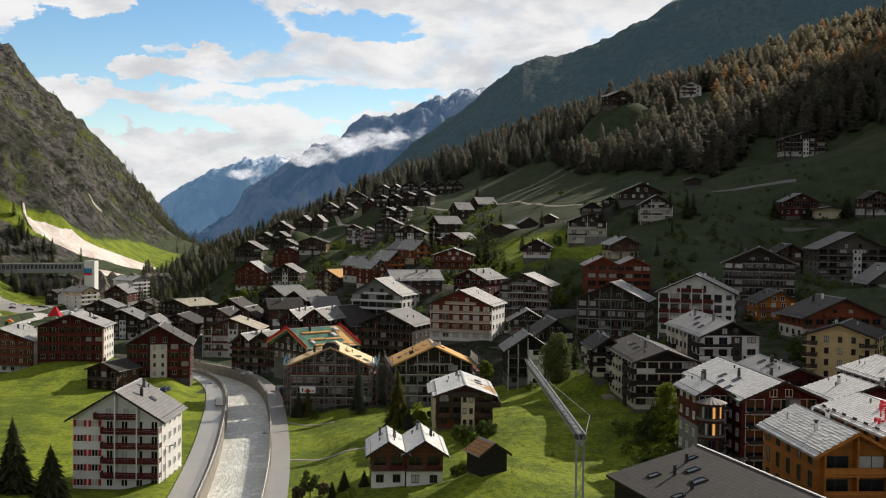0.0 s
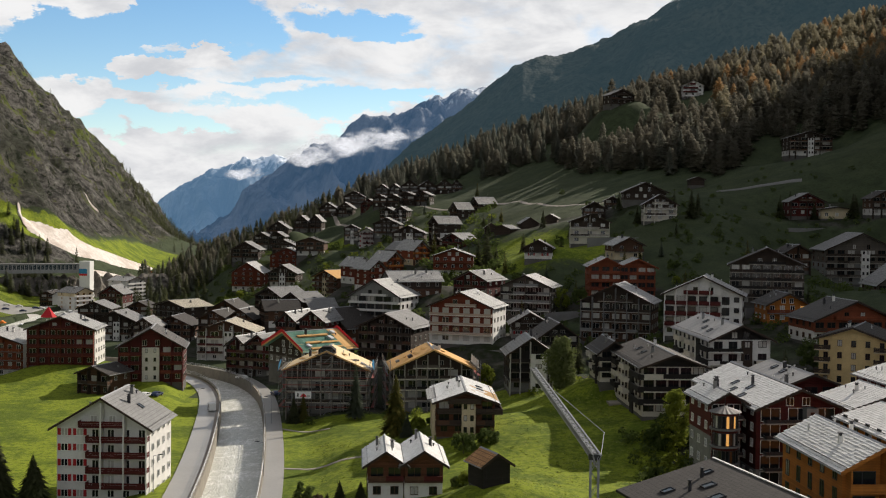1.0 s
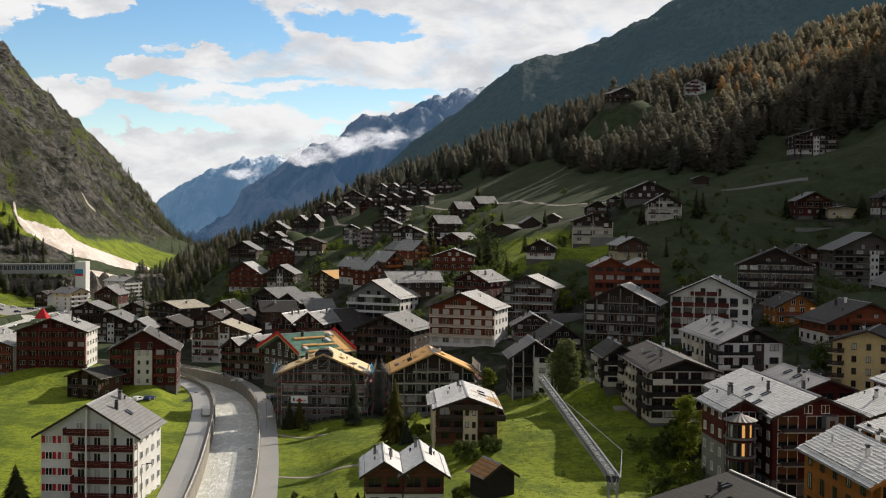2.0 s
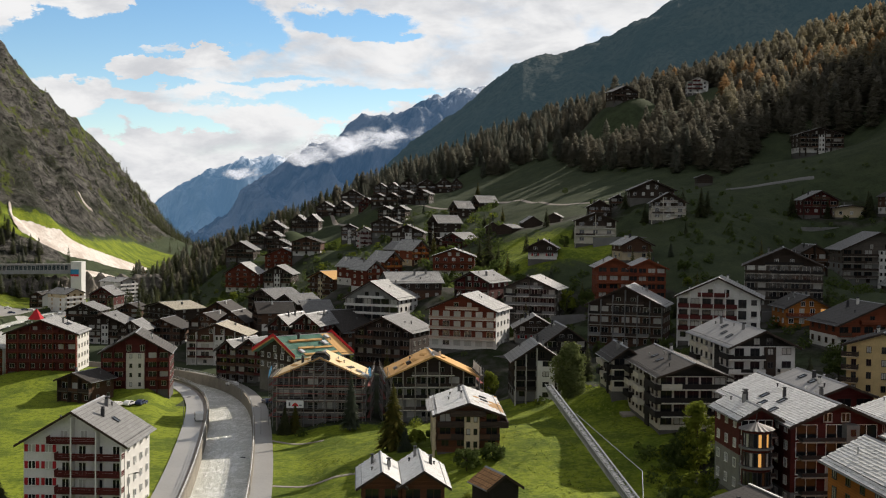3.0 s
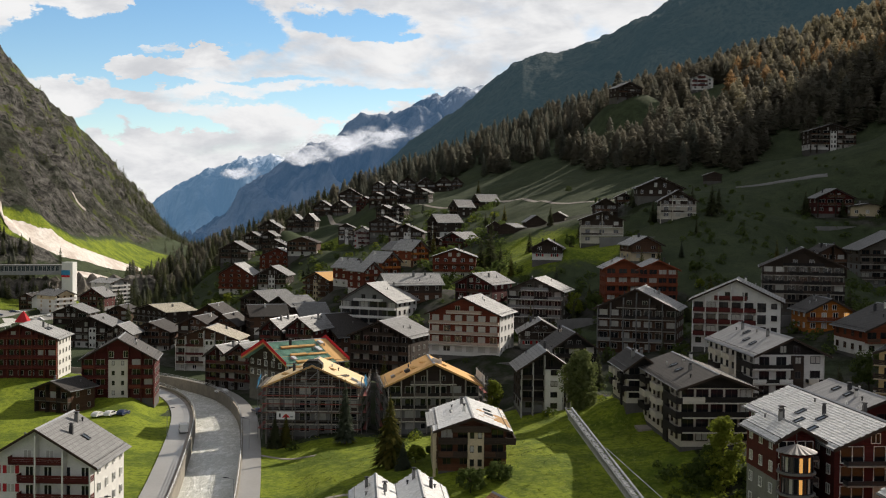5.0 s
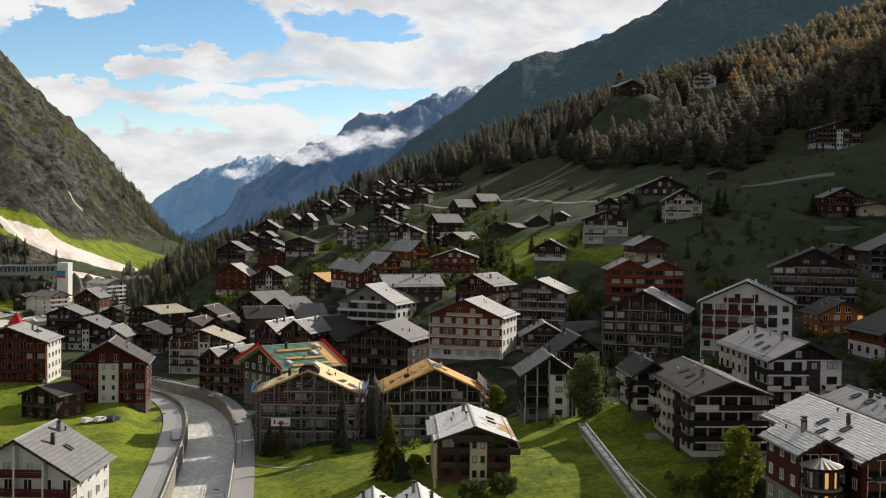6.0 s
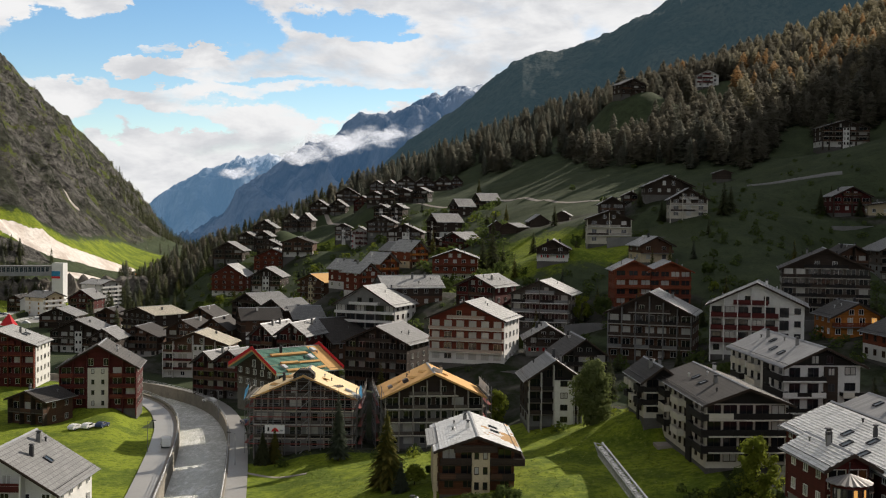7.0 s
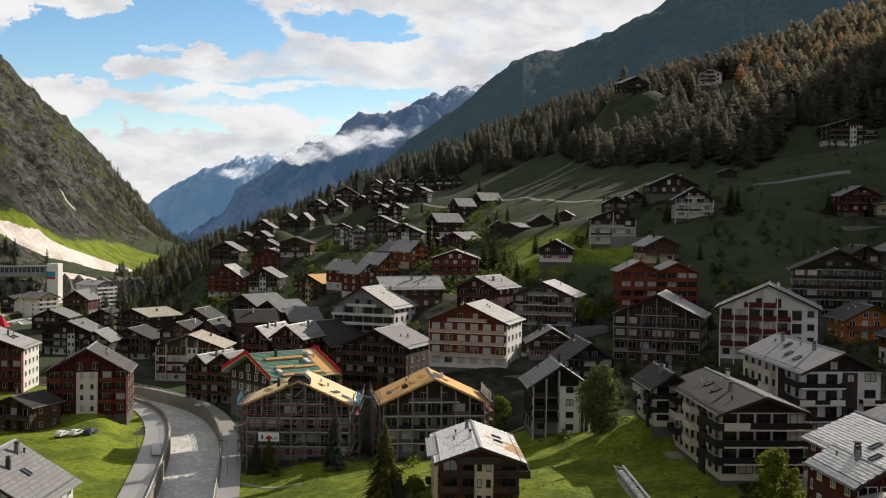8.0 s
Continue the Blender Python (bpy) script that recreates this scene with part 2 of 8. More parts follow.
def build_ground(n, p, chance):
    """Meadow, hill grass darkened as if in shade, bare rock and paving, weighted by the marks stored on the sheet."""
    def mark(name):
        return n.add("ShaderNodeAttribute", dict(attribute_name=name)).outputs["Fac"]

    broad, mid, fine = n.noise(p, 0.02, 5.0, 0.6), n.noise(p, 0.13, 5.0, 0.65), n.noise(p, 1.1, 4.0, 0.7)
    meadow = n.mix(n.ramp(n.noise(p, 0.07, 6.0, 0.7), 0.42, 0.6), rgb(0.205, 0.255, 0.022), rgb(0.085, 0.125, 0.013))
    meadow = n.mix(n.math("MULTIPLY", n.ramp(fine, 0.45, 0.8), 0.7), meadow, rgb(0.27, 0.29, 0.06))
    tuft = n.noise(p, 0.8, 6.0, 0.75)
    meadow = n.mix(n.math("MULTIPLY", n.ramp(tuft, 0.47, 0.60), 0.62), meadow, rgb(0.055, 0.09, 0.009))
    # rough pasture, darkened further to imitate the shaded hillside
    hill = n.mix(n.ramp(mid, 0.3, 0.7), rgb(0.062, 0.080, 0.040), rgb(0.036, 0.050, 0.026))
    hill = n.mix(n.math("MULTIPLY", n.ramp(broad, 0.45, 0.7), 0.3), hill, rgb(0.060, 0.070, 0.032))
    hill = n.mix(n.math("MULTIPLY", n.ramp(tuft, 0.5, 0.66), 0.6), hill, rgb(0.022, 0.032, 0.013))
    crack = n.noise(p, 0.06, 12.0, 0.78, (1.0, 1.0, 2.2), 0.4)
    block = n.add("ShaderNodeTexVoronoi", dict(feature="DISTANCE_TO_EDGE"), Vector=n.vmath("ADD", p, n.vmath("SCALE", n.add("ShaderNodeCombineXYZ", X=mid, Y=crack, Z=crack).outputs[0])), Scale=0.085).outputs["Distance"]
    stone = n.mix(n.ramp(crack, 0.36, 0.66), rgb(0.018, 0.018, 0.017), rgb(0.205, 0.195, 0.178))
    stone = n.mix(n.math("MULTIPLY", n.ramp(n.noise(p, 0.02, 6.0, 0.7), 0.5, 0.62), 0.6), stone, rgb(0.17, 0.145, 0.12))
    stone = n.mix(n.math("MULTIPLY", n.ramp(n.noise(p, 0.009, 5.0, 0.65), 0.47, 0.60), 0.7), stone, rgb(0.036, 0.042, 0.024))
    stone = n.mix(n.math("MULTIPLY", n.ramp(block, 0.05, 0.0), 0.5), stone, rgb(0.012, 0.012, 0.011))
    stone = n.mix(n.ramp(n.noise(p, 0.020, 9.0, 0.72), 0.535, 0.585), stone, rgb(0.10, 0.125, 0.028))
    stone = n.mix(n.ramp(n.noise(p, 0.07, 8.0, 0.78), 0.545, 0.60), stone, rgb(0.016, 0.021, 0.011))
    pave = n.mix(n.ramp(mid, 0.35, 0.6), rgb(0.07, 0.066, 0.06), rgb(0.022, 0.030, 0.012))
    jit = n.math("MULTIPLY", n.math("SUBTRACT", mid, 0.5), 0.9)

    def weight(name):
        return n.ramp(n.math("ADD", mark(name), jit), 0.38, 0.62)

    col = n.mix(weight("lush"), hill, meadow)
    col = n.mix(weight("paved"), col, pave)
    col = n.mix(weight("rock"), col, stone)
    rough_h = n.math("ADD", n.math("MULTIPLY", crack, n.math("MULTIPLY", mark("rock"), 13.0)), n.math("MULTIPLY", tuft, 0.35))
    return col, rough_h, 1.0


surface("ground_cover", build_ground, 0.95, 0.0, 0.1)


def build_water(n, p, chance):
    f = n.noise(p, 0.5, 6.0, 0.7, (1.6, 0.7, 1.0), 0.6)
    g = n.noise(p, 0.09, 3.0, 0.5)
    foam = n.ramp(n.math("ADD", f, n.math("MULTIPLY", g, 0.5)), 0.70, 0.88)
    return n.mix(foam, rgb(0.66, 0.67, 0.60), rgb(0.90, 0.90, 0.85)), f, 0.9


surface("glacier_water", build_water, 0.25, 0.0, 0.5)


def foliage(name, c, c2):
    def build(n, p, chance):
        isle = n.add("ShaderNodeNewGeometry").outputs["Random Per Island"]
        big = n.ramp(n.noise(p, 0.03, 3.0, 0.6), 0.35, 0.65)
        col = n.mix(isle, rgb(*c), rgb(*c2))
        col = n.mix(n.math("MULTIPLY", big, 0.5), col, rgb(*[v * 0.55 for v in c]))
        return n.mix(n.math("MULTIPLY", chance, 0.2), col, rgb(*[v * 0.5 for v in c2])), None, 0

    m = surface(name, build, 0.9, 0.0, 0.08)
    t = m.node_tree
    b = next(k for k in t.nodes if k.type == "BSDF_PRINCIPLED")
    out = next(k for k in t.nodes if k.type == "OUTPUT_MATERIAL")
    thin, both = t.nodes.new("ShaderNodeBsdfTranslucent"), t.nodes.new("ShaderNodeMixShader")
    both.inputs[0].default_value = 0.5
    t.links.new(b.inputs["Base Color"].links[0].from_socket, thin.inputs["Color"])
    t.links.new(b.outputs[0], both.inputs[1]), t.links.new(thin.outputs[0], both.inputs[2]), t.links.new(both.outputs[0], out.inputs["Surface"])
    return m


foliage("needles_dark", (0.075, 0.085, 0.042), (0.11, 0.12, 0.058))
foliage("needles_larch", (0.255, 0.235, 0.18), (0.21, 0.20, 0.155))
# pale and golden needles: larch brightened to imitate sunlit crowns
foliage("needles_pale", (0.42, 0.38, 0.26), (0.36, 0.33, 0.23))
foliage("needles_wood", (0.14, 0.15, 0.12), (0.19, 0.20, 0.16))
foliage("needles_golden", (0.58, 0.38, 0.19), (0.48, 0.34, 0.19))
foliage("needles_spruce", (0.20, 0.20, 0.16), (0.26, 0.26, 0.205))
foliage("needles_grey", (0.085, 0.105, 0.075), (0.12, 0.14, 0.10))
foliage("needles_olive", (0.10, 0.115, 0.035), (0.20, 0.17, 0.04))
foliage("leaves_green", (0.13, 0.17, 0.05), (0.08, 0.115, 0.032))
foliage("leaves_birch", (0.19, 0.22, 0.085), (0.13, 0.16, 0.055))
foliage("leaves_lime", (0.26, 0.30, 0.045), (0.16, 0.20, 0.03))
foliage("weed_heads", (0.42, 0.44, 0.16), (0.30, 0.34, 0.08))
foliage("leaves_blossom", (0.25, 0.17, 0.13), (0.08, 0.09, 0.03))


def distant(name, low, high, snow_from, snow_full, haze, glow, scale, forest=0.0, drift=520.0):
    """Far mountain sides: rock and woods, snow in the gullies above a height, with air haze put in as glow."""
    def build(n, p, chance):
        z = n.add("ShaderNodeSeparateXYZ", Vector=p).outputs[2]
        rough = n.noise(p, scale, 8.0, 0.68, (1.0, 1.0, 0.5), 0.5)
        col = n.mix(n.ramp(rough, 0.35, 0.65), rgb(*low), rgb(*high))
        if forest:
            col = n.mix(n.ramp(n.noise(p, scale * 12, 4.0, 0.7), 0.4, 0.7), col, rgb(*[v * forest for v in low]))
        line = n.math("ADD", z, n.math("MULTIPLY", n.math("SUBTRACT", n.noise(p, scale * 3.0, 8.0, 0.74, (2.0, 1.0, 0.5), 0.4), 0.5), drift))
        return n.mix(n.ramp(line, snow_from, snow_full), col, rgb(0.75, 0.77, 0.8)), rough, 45.0

    m = surface(name, build, 0.95, 0.0, 0.05)
    # emission imitates the blue haze of the air in between
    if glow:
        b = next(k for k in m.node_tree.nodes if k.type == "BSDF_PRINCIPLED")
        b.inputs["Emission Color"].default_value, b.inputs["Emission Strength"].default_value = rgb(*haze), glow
    return m


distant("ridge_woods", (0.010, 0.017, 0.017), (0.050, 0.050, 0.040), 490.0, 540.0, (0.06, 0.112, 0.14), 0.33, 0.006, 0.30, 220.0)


def build_mist():
    """Thin cloud: white and see-through, torn by noise and thinning to nothing at its rim."""
    m = bpy.data.materials.new("mist")
    m.use_nodes = True
    n = Nodes(m.node_tree)
    p = n.add("ShaderNodeTexCoord").outputs["Object"]
    rim = n.add("ShaderNodeAttribute", dict(attribute_name="rim")).outputs["Fac"]
    white = n.add("ShaderNodeBsdfPrincipled", Base_Color=rgb(0.85, 0.86, 0.88), Roughness=1.0)
    # added glow whitens the cloud in place of sunlight scattered inside it
    white.inputs["Emission Color"].default_value, white.inputs["Emission Strength"].default_value = rgb(0.85, 0.88, 0.95), 0.5
    clear = n.add("ShaderNodeBsdfTransparent")
    torn = n.math("ADD", n.noise(p, 0.022, 8.0, 0.66, (1.0, 1.0, 2.0), 0.5), n.math("MULTIPLY", n.math("SUBTRACT", rim, 1.0), 0.42))
    both = n.add("ShaderNodeMixShader")
    n.put(both, "0", n.math("MULTIPLY", n.ramp(torn, 0.26, 0.62), 0.62)), n.put(both, "1", clear.outputs[0]), n.put(both, "2", white.outputs[0])
    n.add("ShaderNodeOutputMaterial", Surface=both.outputs[0])
    MATS["mist"] = m


build_mist()
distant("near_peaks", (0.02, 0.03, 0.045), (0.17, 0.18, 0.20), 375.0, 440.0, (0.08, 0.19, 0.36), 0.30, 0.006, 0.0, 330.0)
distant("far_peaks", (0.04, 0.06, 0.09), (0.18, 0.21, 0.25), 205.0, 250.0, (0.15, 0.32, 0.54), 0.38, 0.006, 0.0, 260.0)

# ---- ground ----
TOE_Y = [-400, 200, 300, 400, 500, 600, 700, 800, 1000, 1150, 1500, 5000]
WEST_Y = [-400, 400, 700, 780, 840, 925, 985, 1040, 1500, 2000, 2400, 2800, 5000]
WEST_X = [-350, -315, -288, -288, -304, -302, -270, -262, -288, -394, -468, -700, -1500]
TOE_X = [-26, -28, -30, -38, -72, -112, -150, -180, -235, -275, -360, -800]


def soft(v, k):
    """A smooth max(v, 0)."""
    return 0.5 * (v + np.sqrt(v * v + k * k))


def land(x, y):
    """The height of the bare valley, before the house plots are levelled."""
    x, y = np.asarray(x, float), np.asarray(y, float)
    floor = 5.0 - 0.018 * (y - 300)
    s = x - np.interp(y, TOE_Y, TOE_X)
    rows = [200, 300, 420, 500, 554, 611, 680, 800, 900, 1150, 1400, 1800, 2600]
    steep = np.interp(y, rows, [0.16, 0.17, 0.24, 0.42, 0.40, 0.36, 0.33, 0.34, 0.36, 0.43, 0.36, 0.12, 0.1])
    knee = np.interp(y, rows, [110, 110, 110, 110, 115, 160, 230, 280, 300, 300, 300, 300, 300])
    upper = np.interp(y, rows, [0.14, 0.14, 0.14, 0.15, 0.15, 0.20, 0.20, 0.28, 0.32, 0.32, 0.28, 0.1, 0.1])
    right = soft(s, 10) * steep + soft(s - knee, 70) * (upper - steep) + soft(s - 330, 50) * np.interp(y, [600, 900], [0.22, 0.0])
    far = np.interp(y, WEST_Y, WEST_X) - x
    left = soft(far, 14) * 0.75 + soft(far - 55, 14) * 0.45 - soft(far - 170, 40) * 0.28
    # unseen rise added on the eastern side, to keep sun off the hill
    sun_block = np.clip((x - 0.40 * y - 25) / 70, 0, 1)
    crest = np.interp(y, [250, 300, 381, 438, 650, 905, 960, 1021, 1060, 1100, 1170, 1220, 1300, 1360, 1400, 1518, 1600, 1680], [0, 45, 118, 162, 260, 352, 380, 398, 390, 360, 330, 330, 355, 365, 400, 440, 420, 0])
    return floor + right + left + sun_block * sun_block * (3 - 2 * sun_block) * np.maximum(crest - floor - right, 0)


def frac_noise(x, y, scale, octaves=4):
    out = np.zeros(x.shape)
    for i in np.ndindex(x.shape):
        out[i] = noise.fractal(Vector((x[i] / scale, y[i] / scale, 0.37)), 1.0, 2.1, octaves)
    return out


# The river's centre line, from behind the camera down the valley.
RIVER = [(-27, -200), (-27, 50), (-32, 150), (-37, 200), (-42.3, 252), (-48.5, 300), (-57.5, 358), (-64.6, 392), (-74, 420), (-86, 441), (-102, 458), (-128, 474), (-200, 520), (-236, 700), (-246, 1000)]


def glide(points, n=8):
    """A smooth line through the points."""
    p = [Vector(q) for q in points]
    out = []
    for i in range(len(p) - 1):
        a, b, c, d = p[max(i - 1, 0)], p[i], p[i + 1], p[min(i + 2, len(p) - 1)]
        for k in range(n):
            t = k / n
            out.append(0.5 * (2 * b + (c - a) * t + (2 * a - 5 * b + 4 * c - d) * t * t + (3 * b - a - 3 * c + d) * t ** 3))
    return out + [p[-1]]


STREAM = glide(RIVER)
STREAM_XY = np.array([(v.x, v.y) for v in STREAM])


def floor_z(y):
    return 5.0 - 0.018 * (np.asarray(y, float) - 300)


def river_off(x, y):
    """Signed distance from the river's centre line, positive on its right bank."""
    best, sign = np.full(np.shape(x), 1e9), np.ones(np.shape(x))
    for (ax, ay), (bx, by) in zip(STREAM_XY[:-1], STREAM_XY[1:]):
        dx, dy = bx - ax, by - ay
        t = np.clip(((x - ax) * dx + (y - ay) * dy) / (dx * dx + dy * dy + 1e-9), 0, 1)
        ox, oy = x - ax - t * dx, y - ay - t * dy
        dist = np.hypot(ox, oy)
        near = dist < best
        sign = np.where(near, np.where(dx * oy - dy * ox < 0, 1.0, -1.0), sign)
        best = np.minimum(best, dist)
    return best * sign


PLOTS = []  # x, y, z, reach of each house plot


def ground_z(x, y):
    x, y = np.asarray(x, float), np.asarray(y, float)
    base = land(x, y)
    if PLOTS:
        p = np.array(PLOTS)
        need = p[:, 2] - land(p[:, 0], p[:, 1])
        top, low = np.zeros(x.shape), np.full(x.shape, 0.05)
        for (px, py, pz, reach), dz in zip(p, need):
            g = 1.0 / (1e-3 + (((x - px) ** 2 + (y - py) ** 2) / (reach * reach)) ** 2)
            top, low = top + g * dz, low + g
        base = base + top / low
    off = np.abs(river_off(x, y))
    bank = np.clip((24 - off) / 9, 0, 1)
    bank = bank * bank * (3 - 2 * bank)
    base = base * (1 - bank) + (floor_z(y) - 0.25) * bank
    return np.where(off < 7.0, np.minimum(base, floor_z(y) - 5.2), base)


def mesh_object(name, verts, faces, materials=(), smooth=False):
    me = bpy.data.meshes.new(name)
    me.from_pydata(verts, [], faces)
    for m in materials:
        me.materials.append(MATS[m] if isinstance(m, str) else m)
    if smooth:
        me.shade_smooth()
    return new(name, me)


# ---- house kit ----
def part(name, bm, material, parent, label="", smooth=False):
    me = bpy.data.meshes.new(name)
    bm.to_mesh(me)
    bm.free()
    for m in material if isinstance(material, (list, tuple)) else [material]:
        me.materials.append(MATS[m])
    if smooth:
        me.shade_smooth()
    ob = new(name, me)
    ob.parent = parent
    return tagged(ob, label)


def prism(bm, outline, y0, y1, mat=0):
    """Extrude an outline of (x, z) from y0 to y1."""
    a = [bm.verts.new((x, y0, z)) for x, z in outline]
    b = [bm.verts.new((x, y1, z)) for x, z in outline]
    n = len(a)
    fs = [bm.faces.new(a), bm.faces.new(b[::-1])]
    fs += [bm.faces.new((a[i], b[i], b[(i + 1) % n], a[(i + 1) % n])) for i in range(n)]
    for f in fs:
        f.material_index = mat
    bmesh.ops.recalc_face_normals(bm, faces=fs)
    return fs


def box(bm, x0, x1, y0, y1, z0, z1, mat=0):
    return prism(bm, [(x0, z0), (x1, z0), (x1, z1), (x0, z1)], y0, y1, mat)


def prism_z(bm, outline, z0, z1, mat=0):
    """Extrude an outline of (x, y) from z0 to z1."""
    a = [bm.verts.new((x, y, z0)) for x, y in outline]
    b = [bm.verts.new((x, y, z1)) for x, y in outline]
    n = len(a)
    fs = [bm.faces.new(a), bm.faces.new(b[::-1])]
    fs += [bm.faces.new((a[i], b[i], b[(i + 1) % n], a[(i + 1) % n])) for i in range(n)]
    for f in fs:
        f.material_index = mat
    bmesh.ops.recalc_face_normals(bm, faces=fs)


def beam(bm, a, b, r, sides=4, mat=0, r2=None):
    """A straight bar from a to b."""
    a, b = Vector(a), Vector(b)
    q = (b - a).to_track_quat("Z", "Y")
    r2 = r if r2 is None else r2
    rings = []
    for end, rad in ((a, r), (b, r2)):
        rings.append([bm.verts.new(end + q @ Vector((rad * math.cos(2 * math.pi * (k + .5) / sides), rad * math.sin(2 * math.pi * (k + .5) / sides), 0))) for k in range(sides)])
    fs = [bm.faces.new((rings[0][k], rings[0][(k + 1) % sides], rings[1][(k + 1) % sides], rings[1][k])) for k in range(sides)]
    fs += [bm.faces.new(rings[0][::-1]), bm.faces.new(rings[1])]
    for f in fs:
        f.material_index = mat


def lattice(bm, us, vs, level, at, mats=None):
    """One connected relief: cell (i, j) between the lines us and vs stands at depth level(i, j), or is open where that is None.
    at(u, v, depth) gives the place; open lattices get a back and rims."""
    made = {}

    def vert(u, v, depth):
        key = (round(u, 4), round(v, 4), round(depth, 4))
        if key not in made:
            made[key] = bm.verts.new(at(u, v, depth))
        return made[key]

    nu, nv = len(us) - 1, len(vs) - 1
    cell = [[level(i, j) for j in range(nv)] for i in range(nu)]
    for i in range(nu):
        for j in range(nv):
            c = cell[i][j]
            if c is None:
                continue
            front, back = c if isinstance(c, tuple) else (c, None)
            u0, u1, v0, v1 = us[i], us[i + 1], vs[j], vs[j + 1]
            f = bm.faces.new([vert(u0, v0, front), vert(u1, v0, front), vert(u1, v1, front), vert(u0, v1, front)])
            f.material_index = mats(i, j) if mats else 0
            if back is not None:
                bm.faces.new([vert(u0, v1, back), vert(u1, v1, back), vert(u1, v0, back), vert(u0, v0, back)])
            for di, dj, (pu, pv), (qu, qv) in ((-1, 0, (u0, v1), (u0, v0)), (1, 0, (u1, v0), (u1, v1)), (0, -1, (u0, v0), (u1, v0)), (0, 1, (u1, v1), (u0, v1))):
                k, l = i + di, j + dj
                other = cell[k][l] if 0 <= k < nu and 0 <= l < nv else None
                if other is None:
                    low = back if back is not None else -0.03
                else:
                    low = other[0] if isinstance(other, tuple) else other
                if low is not None and low < front - 1e-4:
                    bm.faces.new([vert(qu, qv, front), vert(pu, pv, front), vert(pu, pv, low), vert(qu, qv, low)])


WINDOWS = {}


def window_mesh(w, h, frame_mat, pane_mat, bars):
    """A casement: frame, mullions and sill around recessed glass. Front towards -y, origin at the sill's middle."""
    key = (round(w, 2), round(h, 2), frame_mat, pane_mat, bars)
    if key not in WINDOWS:
        bm = bmesh.new()
        t = 0.08
        us = [-w / 2 - t, -w / 2]
        for k in range(1, bars + 1):
            x = -w / 2 + w * k / (bars + 1)
            us += [x - .045, x + .045]
        us += [w / 2, w / 2 + t]
        vs = [-.12, 0, h, h + t]

        def pane(i, j):
            return j == 1 and i % 2 == 1

        lattice(bm, us, vs, lambda i, j: .02 if pane(i, j) else (.15 if j == 0 else .10), lambda u, v, d: (u, -d, v), lambda i, j: 1 if pane(i, j) else 0)
        me = bpy.data.meshes.new("window")
        bm.to_mesh(me)
        bm.free()
        me.materials.append(MATS[frame_mat]), me.materials.append(MATS[pane_mat])
        WINDOWS[key] = me
    return WINDOWS[key]


def add_window(root, m, w, h, frame_mat="paint_white", pane_mat="glass", bars=1, label=""):
    ob = new("window", window_mesh(w, h, frame_mat, pane_mat, bars))
    ob.parent, ob.matrix_basis = root, m
    return tagged(ob, label)


SHUTTERS = {}


def add_shutter(window, w, h, mat):
    """Louvred shutters, one on each side of a window."""
    key = (round(w, 2), round(h, 2), mat)
    if key not in SHUTTERS:
        bm = bmesh.new()
        vs = [0] + [h * (k + f) / 4 for k in range(4) for f in (.15, .8)] + [h]
        lattice(bm, [-w / 4, -w / 4 + .06, w / 4 - .06, w / 4], vs, lambda i, j: .12 if i == 1 and j % 2 == 1 else .09, lambda u, v, d: (u, -d, v))
        me = bpy.data.meshes.new("shutter")
        bm.to_mesh(me)
        bm.free()
        me.materials.append(MATS[mat])
        SHUTTERS[key] = me
    for s in (-1, 1):
        ob = new("shutter", SHUTTERS[key])
        ob.parent, ob.matrix_basis = window, pose(s * (w / 2 + .13 + w / 4), 0, 0)


